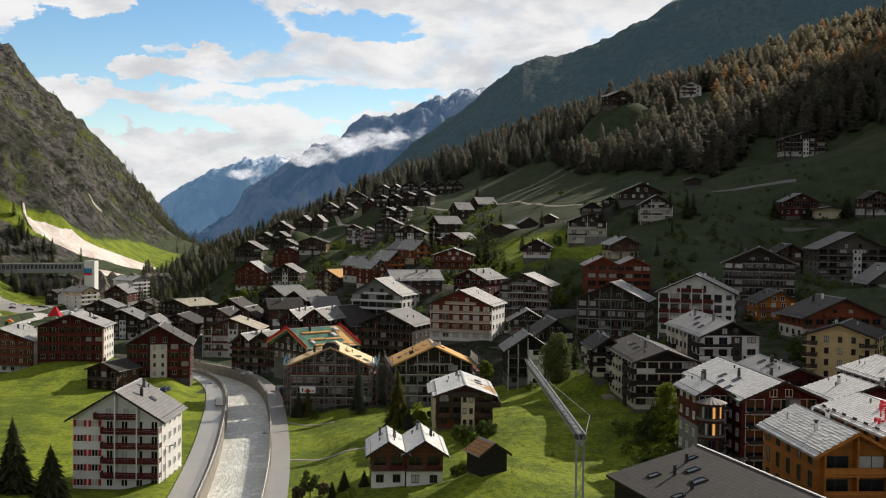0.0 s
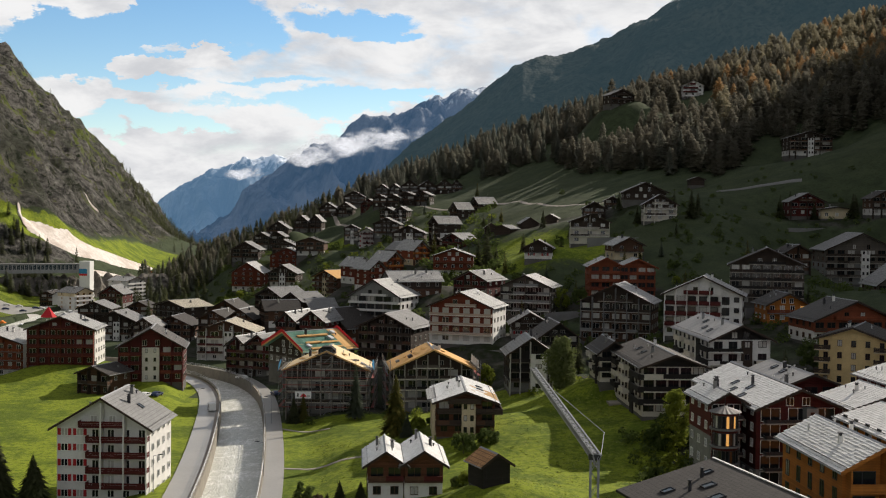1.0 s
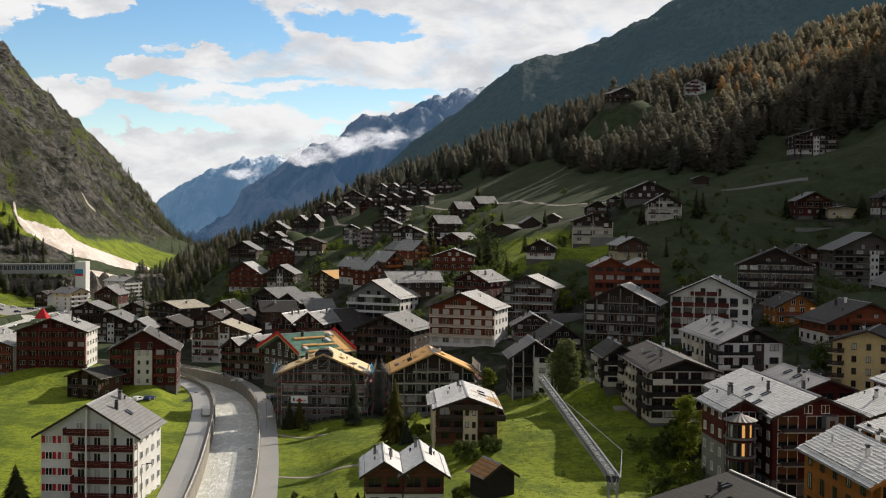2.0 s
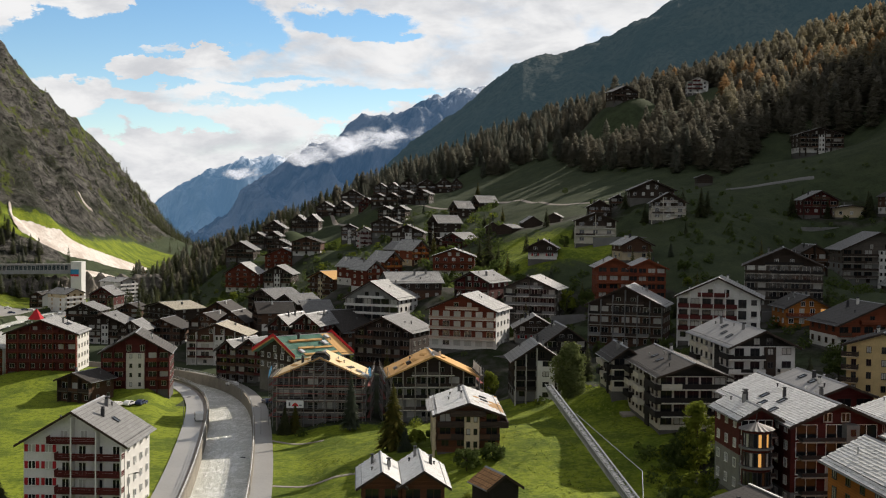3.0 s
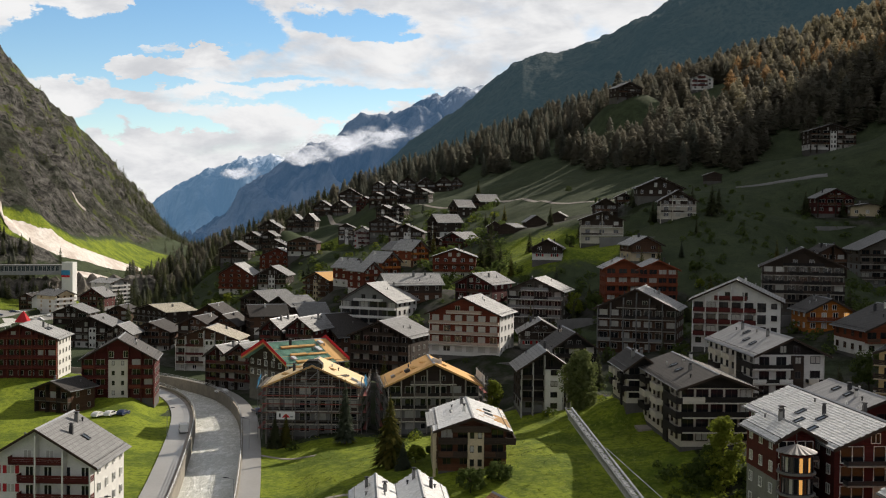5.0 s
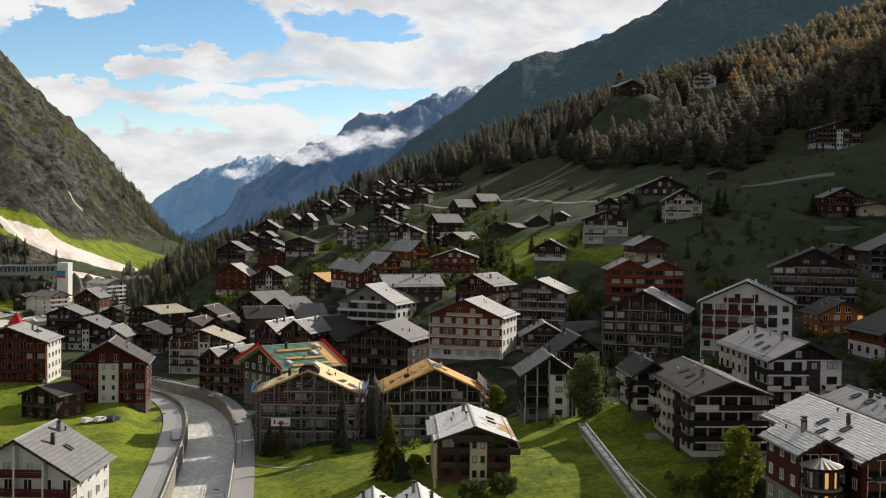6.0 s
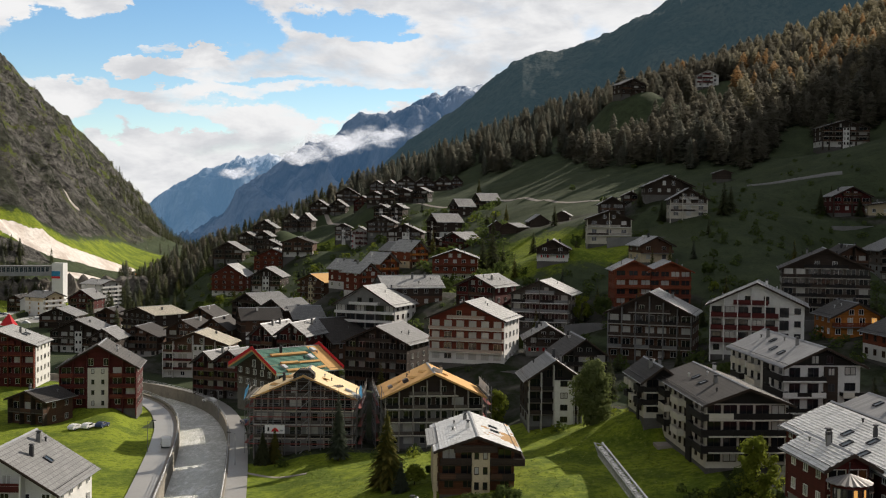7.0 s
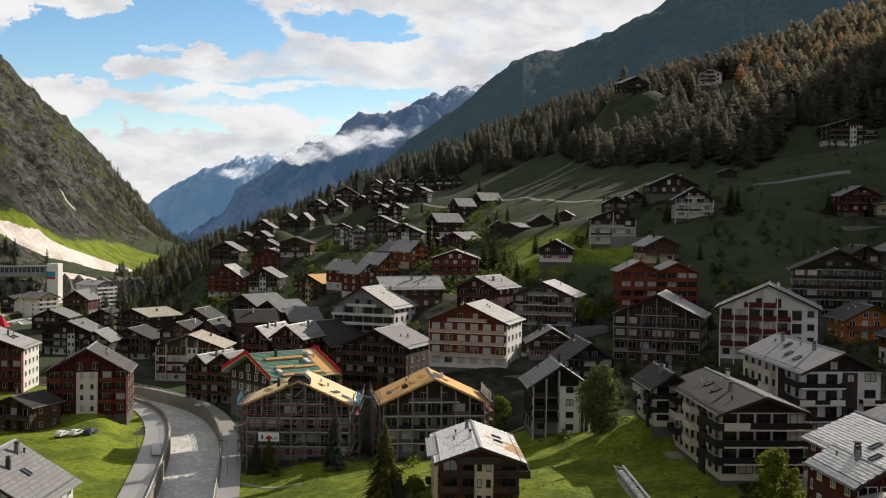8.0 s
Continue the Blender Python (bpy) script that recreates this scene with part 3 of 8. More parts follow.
def railing(slab, path, z, kind, mat, near):
    """A railing along a path of (x, y) corners, all one piece."""
    seg, total = [], 0.0
    for a, b in zip(path, path[1:]):
        length = math.dist(a, b)
        seg.append((total, total + length, a, b))
        total += length

    def at(u, v, depth):
        for k, (u0, u1, a, b) in enumerate(seg):
            if u <= u1 + 1e-6 or k == len(seg) - 1:
                t = (u - u0) / (u1 - u0)
                nx, ny = (b[1] - a[1]) / (u1 - u0), -(b[0] - a[0]) / (u1 - u0)
                if k and t < 1e-4 or k < len(seg) - 1 and t > 1 - 1e-4:
                    o = seg[k - 1] if t < .5 else seg[k + 1]
                    nx, ny = nx + (o[3][1] - o[2][1]) / (o[1] - o[0]), ny - (o[3][0] - o[2][0]) / (o[1] - o[0])
                return (a[0] + (b[0] - a[0]) * t + nx * depth, a[1] + (b[1] - a[1]) * t + ny * depth, v)

    gap = {"board": 3.2, "panel": 3.2, "solid": 99.0, "bars": 0.45 if near else 1.0}[kind]
    half = {"board": .07, "panel": .06, "solid": .3, "bars": .03}[kind]
    stops = [0.0, total] + [u for s in seg for u in (s[0], s[1])]
    for u0, u1, a, b in seg:
        n = max(1, int((u1 - u0) / gap))
        stops += [u0 + (u1 - u0) * k / n for k in range(n + 1)]
    stops = sorted({round(v, 3) for v in stops})
    us, post = [], []
    for v in stops:
        for q in ((v - half, v, v + half) if any(abs(v - e) < 1e-3 for s in seg for e in s[:2]) else (v - half, v + half)):
            q = min(max(q, 0.0), total)
            if not us or q > us[-1] + 1e-3:
                us.append(q)
    mids = [(p + q) / 2 for p, q in zip(us, us[1:])]
    post = [any(abs(v - m) <= half + 1e-3 for v in stops) for m in mids]
    vs = {"board": (0, .08, .34, .39, .65, .70, .96, 1.06), "panel": (0, .12, .80, .94, 1.06), "solid": (-.25, .88, .96), "bars": (0, .1, .17, .98, 1.06)}[kind]
    solid = {"board": (0, 1, 0, 1, 0, 1, 1), "panel": (0, 1, 0, 1), "solid": (1, 1), "bars": (0, 1, 0, 1)}[kind]
    thick = {"board": .04, "panel": .03, "solid": .09, "bars": .025}[kind]
    bm = bmesh.new()

    def level(i, j):
        if solid[j] or post[i]:
            t = thick + (.03 if j == len(solid) - 1 else 0.0)
            return (t, -t)
        return None

    lattice(bm, us, [z + v for v in vs], level, at)
    part("railing", bm, mat, slab)


def balcony(root, x0, x1, z, out, kind, rail_mat, slab_mat, near, wrap=0.0, thick=.2):
    """A slab that stands out from the front wall, with its railing; wrap: how far it runs round the left corner."""
    bm = bmesh.new()
    if wrap:
        prism_z(bm, [(x0, 0), (x0, wrap), (x0 - out, wrap), (x0 - out, -out), (x1, -out), (x1, 0)], z - .02 - thick, z - .02)
        path = [(x0, wrap), (x0 - out, wrap), (x0 - out, -out), (x1, -out), (x1, 0)]
    else:
        box(bm, x0, x1, -out, .05, z - .02 - thick, z - .02)
        path = [(x0, 0), (x0, -out), (x1, -out), (x1, 0)]
    slab = part("balcony", bm, slab_mat, root)
    railing(slab, path, z, kind, rail_mat, near)
    return slab


def chimney(root, x, y, z0, z1, size, mat="plaster_grey", cowl=True):
    bm = bmesh.new()
    box(bm, x - size / 2, x + size / 2, y - size / 2, y + size / 2, z0, z1)
    stack = part("chimney", bm, mat, root)
    if not cowl:
        return
    bm = bmesh.new()
    prism(bm, [(x - size * .3, z1), (x + size * .3, z1), (x + size * .3, z1 + .28), (x + size * .75, z1 + .28), (x + size * .5, z1 + .42), (x - size * .5, z1 + .42), (x - size * .75, z1 + .28), (x - size * .3, z1 + .28)], y - size * .6, y + size * .6)
    part("cowl", bm, "metal_dark", stack)


class Style:
    def __init__(self, kind, label, low, up, split, roof, balc, rail, shut="", trim="paint_white", bay="", win=1.25, dens=3.0, slab="concrete", verge="wood_dark", sides="", fins=False, category="house"):
        self.kind, self.label, self.low, self.up, self.split, self.roof = kind, label, low, up, split, roof
        self.balc, self.rail, self.shut, self.trim, self.bay, self.win = balc, rail, shut, trim, bay, win
        self.dens, self.slab, self.verge, self.sides, self.fins, self.category = dens, slab, verge, sides, fins, category


APT = "apartment_building"
STYLES = {
    "scaffold": Style(APT, "apartment house under renovation with bare timber roof boarding", "plaster_grey", "wood_dark", 0.7, "sheathing", "solid", "plaster_grey", verge="timber_new", fins=True, dens=3.3, win=2.2, category="building", trim="frame_grey"),
    "scafgreen": Style(APT, "house under renovation with green roof membrane and battens", "wood_grey", "wood_dark", 0.3, "membrane", "none", "wood_dark", verge="timber_new", category="building"),
    "redhotel": Style("hotel", "hotel with reddish wooden front, balconies and white side walls", "plaster_white", "wood_red", 0.25, "roof_stone", "board", "wood_rust", sides="plaster_white", dens=3.2, win=1.9, trim="frame_grey", category="hotel", slab="plaster_white"),
    # greywhite: front wall greyed to imitate the shade behind its balconies
    "greywhite": Style(APT, "pale grey apartment house with long concrete balconies", "plaster_grey", "plaster_grey", 1.0, "roof_stone", "solid", "plaster_grey", sides="plaster_white", win=2.6, category="building", trim="wood_dark"),
    "dark": Style("chalet", "dark brown timber chalet with a weathered stone roof", "plaster_grey", "wood_dark", 0.22, "roof_grey", "board", "wood_dark", win=1.2, trim="frame_grey", slab="wood_dark"),
    "brown": Style("chalet", "brown timber chalet with wooden balconies and slab roof", "plaster_white", "wood_brown", 0.22, "roof_brown", "board", "wood_dark", win=1.2, trim="frame_grey", slab="wood_dark"),
    "blackwhite": Style(APT, "black timber house with a white stair tower", "plaster_grey", "wood_black", 0.2, "roof_grey", "bars", "metal_grey", bay="plaster_white", category="building", trim="wood_dark"),
    "black": Style("chalet", "black timber chalet with a dark slate roof", "plaster_grey", "wood_black", 0.2, "roof_dark", "board", "wood_black", trim="frame_grey"),
    "redhut": Style("chalet", "small timber chalet with red window shutters", "plaster_grey", "wood_dark", 0.3, "roof_grey", "board", "wood_dark", shut="paint_red"),
    "grey": Style(APT, "grey apartment house with dark balcony fronts", "wood_grey", "wood_grey", 1.0, "roof_stone", "solid", "plaster_grey", fins=True, win=1.6, category="building", trim="frame_grey"),
    "palebrown": Style("chalet", "pale plastered house with a timber gable", "plaster_cream", "wood_brown", 0.55, "roof_stone", "board", "wood_brown", trim="frame_grey"),
    "darkgrey": Style(APT, "grey apartment house with a dark timber gable", "wood_brown", "wood_dark", 0.72, "roof_stone", "bars", "metal_grey", fins=True, win=1.5, category="building", trim="frame_grey"),
    "white": Style(APT, "white apartment house with brown wooden balconies", "plaster_white", "plaster_white", 1.0, "roof_stone", "panel", "wood_maroon", fins=True, win=1.4, slab="wood_maroon", category="building", trim="wood_dark"),
    "greenish": Style(APT, "dark apartment house with continuous concrete balconies", "wood_grey", "wood_dark", 1.0, "roof_dark", "panel", "wood_grey", slab="plaster_grey", win=1.6, category="building", trim="frame_grey"),
    "whitebalc": Style(APT, "white apartment house with dark wooden balconies", "plaster_pale", "plaster_pale", 1.0, "roof_grey", "board", "wood_dark", fins=True, win=1.3, category="building"),
    "slabgrey": Style(APT, "grey timber apartment house with pale balcony slabs", "plaster_pale", "wood_dark", 0.8, "roof_grey", "board", "wood_dark", win=1.7, dens=3.4, category="building", trim="frame_grey"),
    "orange": Style("chalet", "honey coloured timber house with warm lit windows", "plaster_white", "wood_orange", 0.2, "roof_dark", "board", "wood_rust"),
    "modern": Style(APT, "white and dark timber apartment house under a wide grey roof", "plaster_white", "wood_black", 1.0, "roof_metal", "board", "wood_black", win=1.9, sides="plaster_white", slab="plaster_white", category="building", trim="metal_dark", dens=3.2),
    "beige": Style(APT, "beige apartment house with stacked corner balconies", "plaster_pale", "wood_black", 1.0, "roof_brown", "board", "wood_black", win=2.1, slab="plaster_cream", category="building", trim="wood_dark", dens=2.5),
    "stonered": Style(APT, "maroon timber house with a pale stone slab roof", "plaster_grey", "wood_maroon", 0.4, "roof_stone", "bars", "metal_dark", win=2.4, category="building", trim="paint_white", dens=4.2),
    "redgrey": Style(APT, "maroon timber house with a grey metal roof", "plaster_grey", "wood_maroon", 0.3, "roof_metal", "board", "wood_maroon", win=1.5, category="building", trim="wood_dark"),
    "orangebig": Style("chalet", "new honey coloured timber house with a stone slab roof", "plaster_grey", "wood_orange", 0.0, "roof_stone", "solid", "wood_orange", trim="metal_dark", win=2.9, slab="wood_orange", verge="wood_orange", dens=4.2),
    "brownroof": Style(APT, "large house with a broad dark brown roof", "plaster_grey", "wood_black", 0.3, "roof_brown", "board", "wood_dark", verge="paint_white", category="building", trim="wood_brown"),
    "yellow": Style(APT, "yellow plastered apartment house with corner balconies", "plaster_yellow", "plaster_yellow", 1.0, "roof_brown", "board", "wood_dark", sides="plaster_yellow", trim="wood_dark", win=.9, slab="plaster_cream", category="building"),
    "redlow": Style("chalet", "rust red timber house with a dark roof", "plaster_white", "wood_rust", 0.3, "roof_dark", "board", "wood_rust", trim="wood_brown"),
    "greybig": Style(APT, "large grey apartment house with a dark roof", "plaster_grey", "wood_grey", 0.6, "roof_grey", "panel", "wood_dark", bay="plaster_white", category="building", trim="wood_brown"),
    "redbig": Style("hotel", "maroon timber hotel with a pale stone roof", "wood_maroon", "wood_maroon", 0.15, "roof_stone", "board", "wood_maroon", sides="plaster_white", win=1.5, category="hotel", trim="frame_grey"),
    "redcream": Style(APT, "maroon timber house with a cream stair tower", "wood_maroon", "wood_maroon", 0.15, "roof_dark", "board", "wood_red", bay="plaster_pale", win=1.3, category="building", trim="frame_grey"),
    "chalet": Style("chalet", "brown timber chalet with a cream stair tower and pale stone roof", "plaster_cream", "wood_chalet", 0.1, "roof_stone", "board", "wood_maroon", bay="plaster_cream", win=1.4, trim="wood_brown", slab="wood_brown"),
    "chaletwhite": Style("chalet", "timber chalet on white plaster with a pale stone roof", "plaster_white", "wood_chalet", 0.5, "roof_stone", "board", "wood_maroon", trim="wood_brown", win=1.3, dens=2.4),
    "barn": Style("barn", "old dark log hay barn with a rusty slab roof", "wood_black", "wood_black", 0.0, "roof_rust", "none", "wood_dark", win=0, category="barn"),
    "hut": Style("hut", "small dark timber hut with a grey slab roof", "wood_dark", "wood_dark", 0.0, "roof_grey", "none", "wood_dark", win=0, category="hut"),
    "creamdark": Style(APT, "cream house with dark timber balconies and pale roof", "plaster_cream", "wood_dark", 0.5, "roof_cream", "board", "wood_dark", category="building", trim="frame_grey"),
    "whitebrown": Style(APT, "white house with maroon wooden balconies and a pale roof", "plaster_white", "wood_brown", 0.75, "roof_cream", "board", "wood_maroon", bay="plaster_white", category="building"),
    "redbrown": Style(APT, "red brown timber apartment house with stacked balconies", "plaster_grey", "wood_maroon", 0.2, "roof_grey", "board", "wood_brown", category="building", trim="frame_grey", slab="wood_grey"),
    "brownwhite": Style("chalet", "brown timber chalet with a white stair bay", "plaster_white", "wood_dark", 0.25, "roof_grey", "board", "wood_dark", bay="plaster_white", trim="frame_grey"),
    "rust": Style("chalet", "rust red timber house with wide glazed gables", "wood_rust", "wood_rust", 0.0, "roof_stone", "board", "wood_rust", trim="wood_rust", win=2.4, dens=3.0, slab="wood_rust", verge="wood_rust"),
    "greygable": Style("house", "plain house with a blank pale gable", "paint_white", "paint_white", 1.0, "roof_dark", "none", "wood_dark", win=0),
    "whiteflat": Style(APT, "modern white apartment house with a flat roof", "plaster_white", "plaster_white", 1.0, "roof_stone", "solid", "plaster_white", win=1.6, category="building"),
    "sunlit": Style(APT, "white and cream apartment house with orange awnings", "plaster_white", "plaster_cream", 0.7, "roof_grey", "solid", "plaster_white", win=1.5, category="building", slab="plaster_white", trim="timber_new"),
    "pale": Style("house", "low pale house with a light roof", "plaster_cream", "plaster_cream", 1.0, "roof_stone", "none", "wood_dark"),
    "orangewall": Style("chalet", "rust coloured timber house with a pale roof", "plaster_white", "wood_rust", 0.25, "roof_stone", "board", "wood_rust", sides="plaster_white"),
    "redwood": Style("chalet", "reddish timber chalet with white windows and a pale roof", "plaster_white", "wood_red", 0.22, "roof_stone", "board", "wood_red", win=1.3, dens=2.6),
    "whitered": Style(APT, "white apartment house with maroon balconies and red shutters", "plaster_white", "plaster_white", 1.0, "roof_grey", "board", "wood_maroon", sides="plaster_white", shut="paint_red", fins=True, win=1.2, slab="wood_maroon", category="building"),
    "orangeroof": Style("chalet", "timber house with new orange roof boarding", "plaster_cream", "wood_brown", 0.3, "sheathing", "board", "wood_brown", bay="plaster_cream"),
    "orangewood": Style("chalet", "orange toned timber chalet with a pale stone roof", "plaster_cream", "wood_rust", 0.25, "roof_stone", "board", "wood_orange", win=1.3),
    "darkwhite": Style("chalet", "dark chalet above a white ground floor with red shutters", "plaster_white", "wood_dark", 0.5, "roof_grey", "board", "wood_dark", shut="paint_red"),
}
# Balcony racks: bay width, depth, slab, pier, parapets in turn, parapet height, share of the front (from, to)
RACKS = {
    "chalet": (3.0, 1.7, "wood_dark", "", ("wood_dark", "wood_brown"), .95, -.5, .5),
    "chaletwhite": (3.0, 1.2, "wood_brown", "", ("wood_maroon", "wood_brown"), .85, -.5, .5),
    "blackwhite": (3.2, 1.7, "wood_grey", "frame_grey", ("wood_black", "wood_dark"), .8, -.5, .5),
    "greybig": (3.4, 1.6, "plaster_dull", "", ("wood_dark", "wood_grey"), .85, -.5, .5),
    "redgrey": (3.2, 1.5, "wood_grey", "", ("wood_maroon", "wood_dark"), .85, -.5, .5),
    "stonered": (3.6, 1.8, "plaster_dull", "", ("metal_dark",), .5, -.42, .5),
    "redlow": (3.4, 1.4, "wood_rust", "", ("wood_rust", "wood_brown"), .85, -.5, .5),
    "dark": (3.0, 1.7, "wood_grey", "wood_dark", ("wood_dark", "wood_brown", "wood_dark"), .85, -.5, .5),
    "brown": (3.2, 1.7, "wood_grey", "wood_dark", ("wood_brown", "wood_dark"), .85, -.5, .5),
    "black": (3.2, 1.6, "wood_dark", "", ("wood_black",), .85, -.5, .5),
    "brownwhite": (3.0, 1.7, "plaster_dull", "wood_dark", ("wood_dark", "wood_brown"), .8, -.5, .5),
    "redwood": (3.2, 1.5, "wood_chalet", "", ("wood_red", "wood_rust"), .8, -.5, .5),
    "orangewood": (3.0, 1.5, "wood_rust", "wood_brown", ("wood_orange", "wood_rust"), .8, -.5, .5),
    "slabgrey": (3.1, 1.7, "plaster_white", "plaster_pale", ("plaster_dull", "wood_dark", "plaster_dull"), .7, -.5, .5),
    "rust": (3.6, 1.6, "wood_rust", "", ("wood_rust", "wood_red"), .85, -.5, .5),
    "redcream": (3.0, 1.6, "wood_red", "wood_maroon", ("wood_maroon", "wood_red"), .85, -.5, .5),
    "whitebrown": (2.8, 1.5, "plaster_pale", "plaster_white", ("wood_maroon", "wood_brown"), .8, -.5, .5),
    "beige": (2.7, 1.9, "plaster_pale", "", ("wood_black", "wood_black", "wood_black", "plaster_pale", "wood_black"), .95, -.56, .54),
    "modern": (3.0, 2.2, "plaster_white", "", ("wood_black", "wood_black", "wood_black", "plaster_white"), .7, -.58, .0),
    "scaffold": (3.3, 1.6, "plaster_pale", "plaster_dull", ("wood_black", "wood_grey", "wood_dark"), .8, -.5, .5),
    "white": (3.4, 1.6, "wood_maroon", "plaster_white", ("wood_maroon",), .9, -.5, .24),
    "greenish": (3.6, 1.8, "plaster_dull", "", ("wood_black", "wood_dark", "wood_black"), .85, -.5, .5),
    "grey": (3.3, 1.7, "plaster_white", "wood_grey", ("plaster_grey", "wood_black"), .8, -.5, .5),
    "greywhite": (4.2, 1.7, "plaster_white", "", ("plaster_white",), .55, -.5, .5),
    "darkgrey": (3.7, 1.7, "plaster_dull", "concrete", ("wood_dark", "concrete", "wood_dark", "wood_black"), .8, -.5, .5),
    "redhotel": (3.0, 1.4, "plaster_pale", "", ("rail_pale",), .62, -.5, .5),
    "orangebig": (4.4, 1.7, "wood_orange", "wood_orange", ("wood_orange",), .95, -.46, .46),
    "redbrown": (3.2, 1.5, "wood_grey", "wood_dark", ("wood_brown", "wood_maroon"), .85, -.5, .5),
    "redbig": (3.4, 1.5, "wood_red", "wood_red", ("wood_maroon",), .85, -.5, .5),
    "whitebalc": (3.2, 1.5, "plaster_white", "plaster_white", ("wood_dark",), .85, -.5, .5),
}


def rack(root, w, n, hs, he, m, setup, joined=False):
    """Stacked balconies of one front: slabs, parapets bay by bay, and piers that carry them."""
    bay, out, slab_mat, pier_mat, parapets, tall, lo, hi = setup
    x0, x1 = lo * w, hi * w
    count = max(2, round((x1 - x0) / bay))
    if joined:
        count = max(1, round((x1 - x0) / (bay * 1.3)))
    for f in range(1, n + (1 if he - hs * n > -.1 and (he + (w / 2) * m - n * hs) > 3.4 else 0)):
        z = f * hs
        a, b = (x0, x1) if f < n else ((x0 * .5, x1 * .5) if x0 < 0 < x1 else (x0, x0))
        if b - a < 1.0:
            continue
        bm = bmesh.new()
        box(bm, a, b, -out, .03, z - .24, z - .02)
        slab = part("balcony", bm, slab_mat, root)
        k0 = count if f < n else max(2, count // 2)
        whole = bmesh.new() if joined else None
        kinds = list(dict.fromkeys(parapets))
        for k in range(k0):
            u0, u1 = a + (b - a) * k / k0 + .02, a + (b - a) * (k + 1) / k0 - .02
            mat = parapets[(k * 2 + f * (1 + k % 2)) % len(parapets)]
            bm = whole or bmesh.new()
            old = len(bm.faces)
            vs = [z - .02, z + .04, z + tall - .07, z + tall, z + tall + .07]
            deep = .06 if "wood" in mat else .10
            lattice(bm, [u0, u0 + .09, u1 - .09, u1], vs, lambda i, j, deep=deep: (deep + (.04 if j == 3 else 0), -deep) if j != 0 or i != 1 else None, lambda u, v, d: (u, -out + .1 - d, v))
            if whole:
                for face in list(bm.faces)[old:]:
                    face.material_index = kinds.index(mat)
            else:
                part("railing", bm, mat, slab)
        for s, xe in ((-1, a), (1, b)):
            bm = whole or bmesh.new()
            box(bm, xe - (.09 if s > 0 else 0), xe + (.09 if s < 0 else 0), -out + .2, 0, z - .02, z + tall)
            if not whole:
                part("railing", bm, parapets[0], slab)
        if whole:
            part("railing", whole, kinds, slab)
    if pier_mat:
        ends = range(count + 1) if not joined else sorted({0, count // 2, count})
        for k in ends:
            fx = x0 + .12 + (x1 - x0 - .24) * k / count
            bm = bmesh.new()
            box(bm, fx - .11, fx + .11, -out - .02, .02, -2.0, he - .42 + max(0.0, w / 2 - abs(fx)) * m * .85)
            part("wall_fin", bm, pier_mat, root)


PLACED = {}


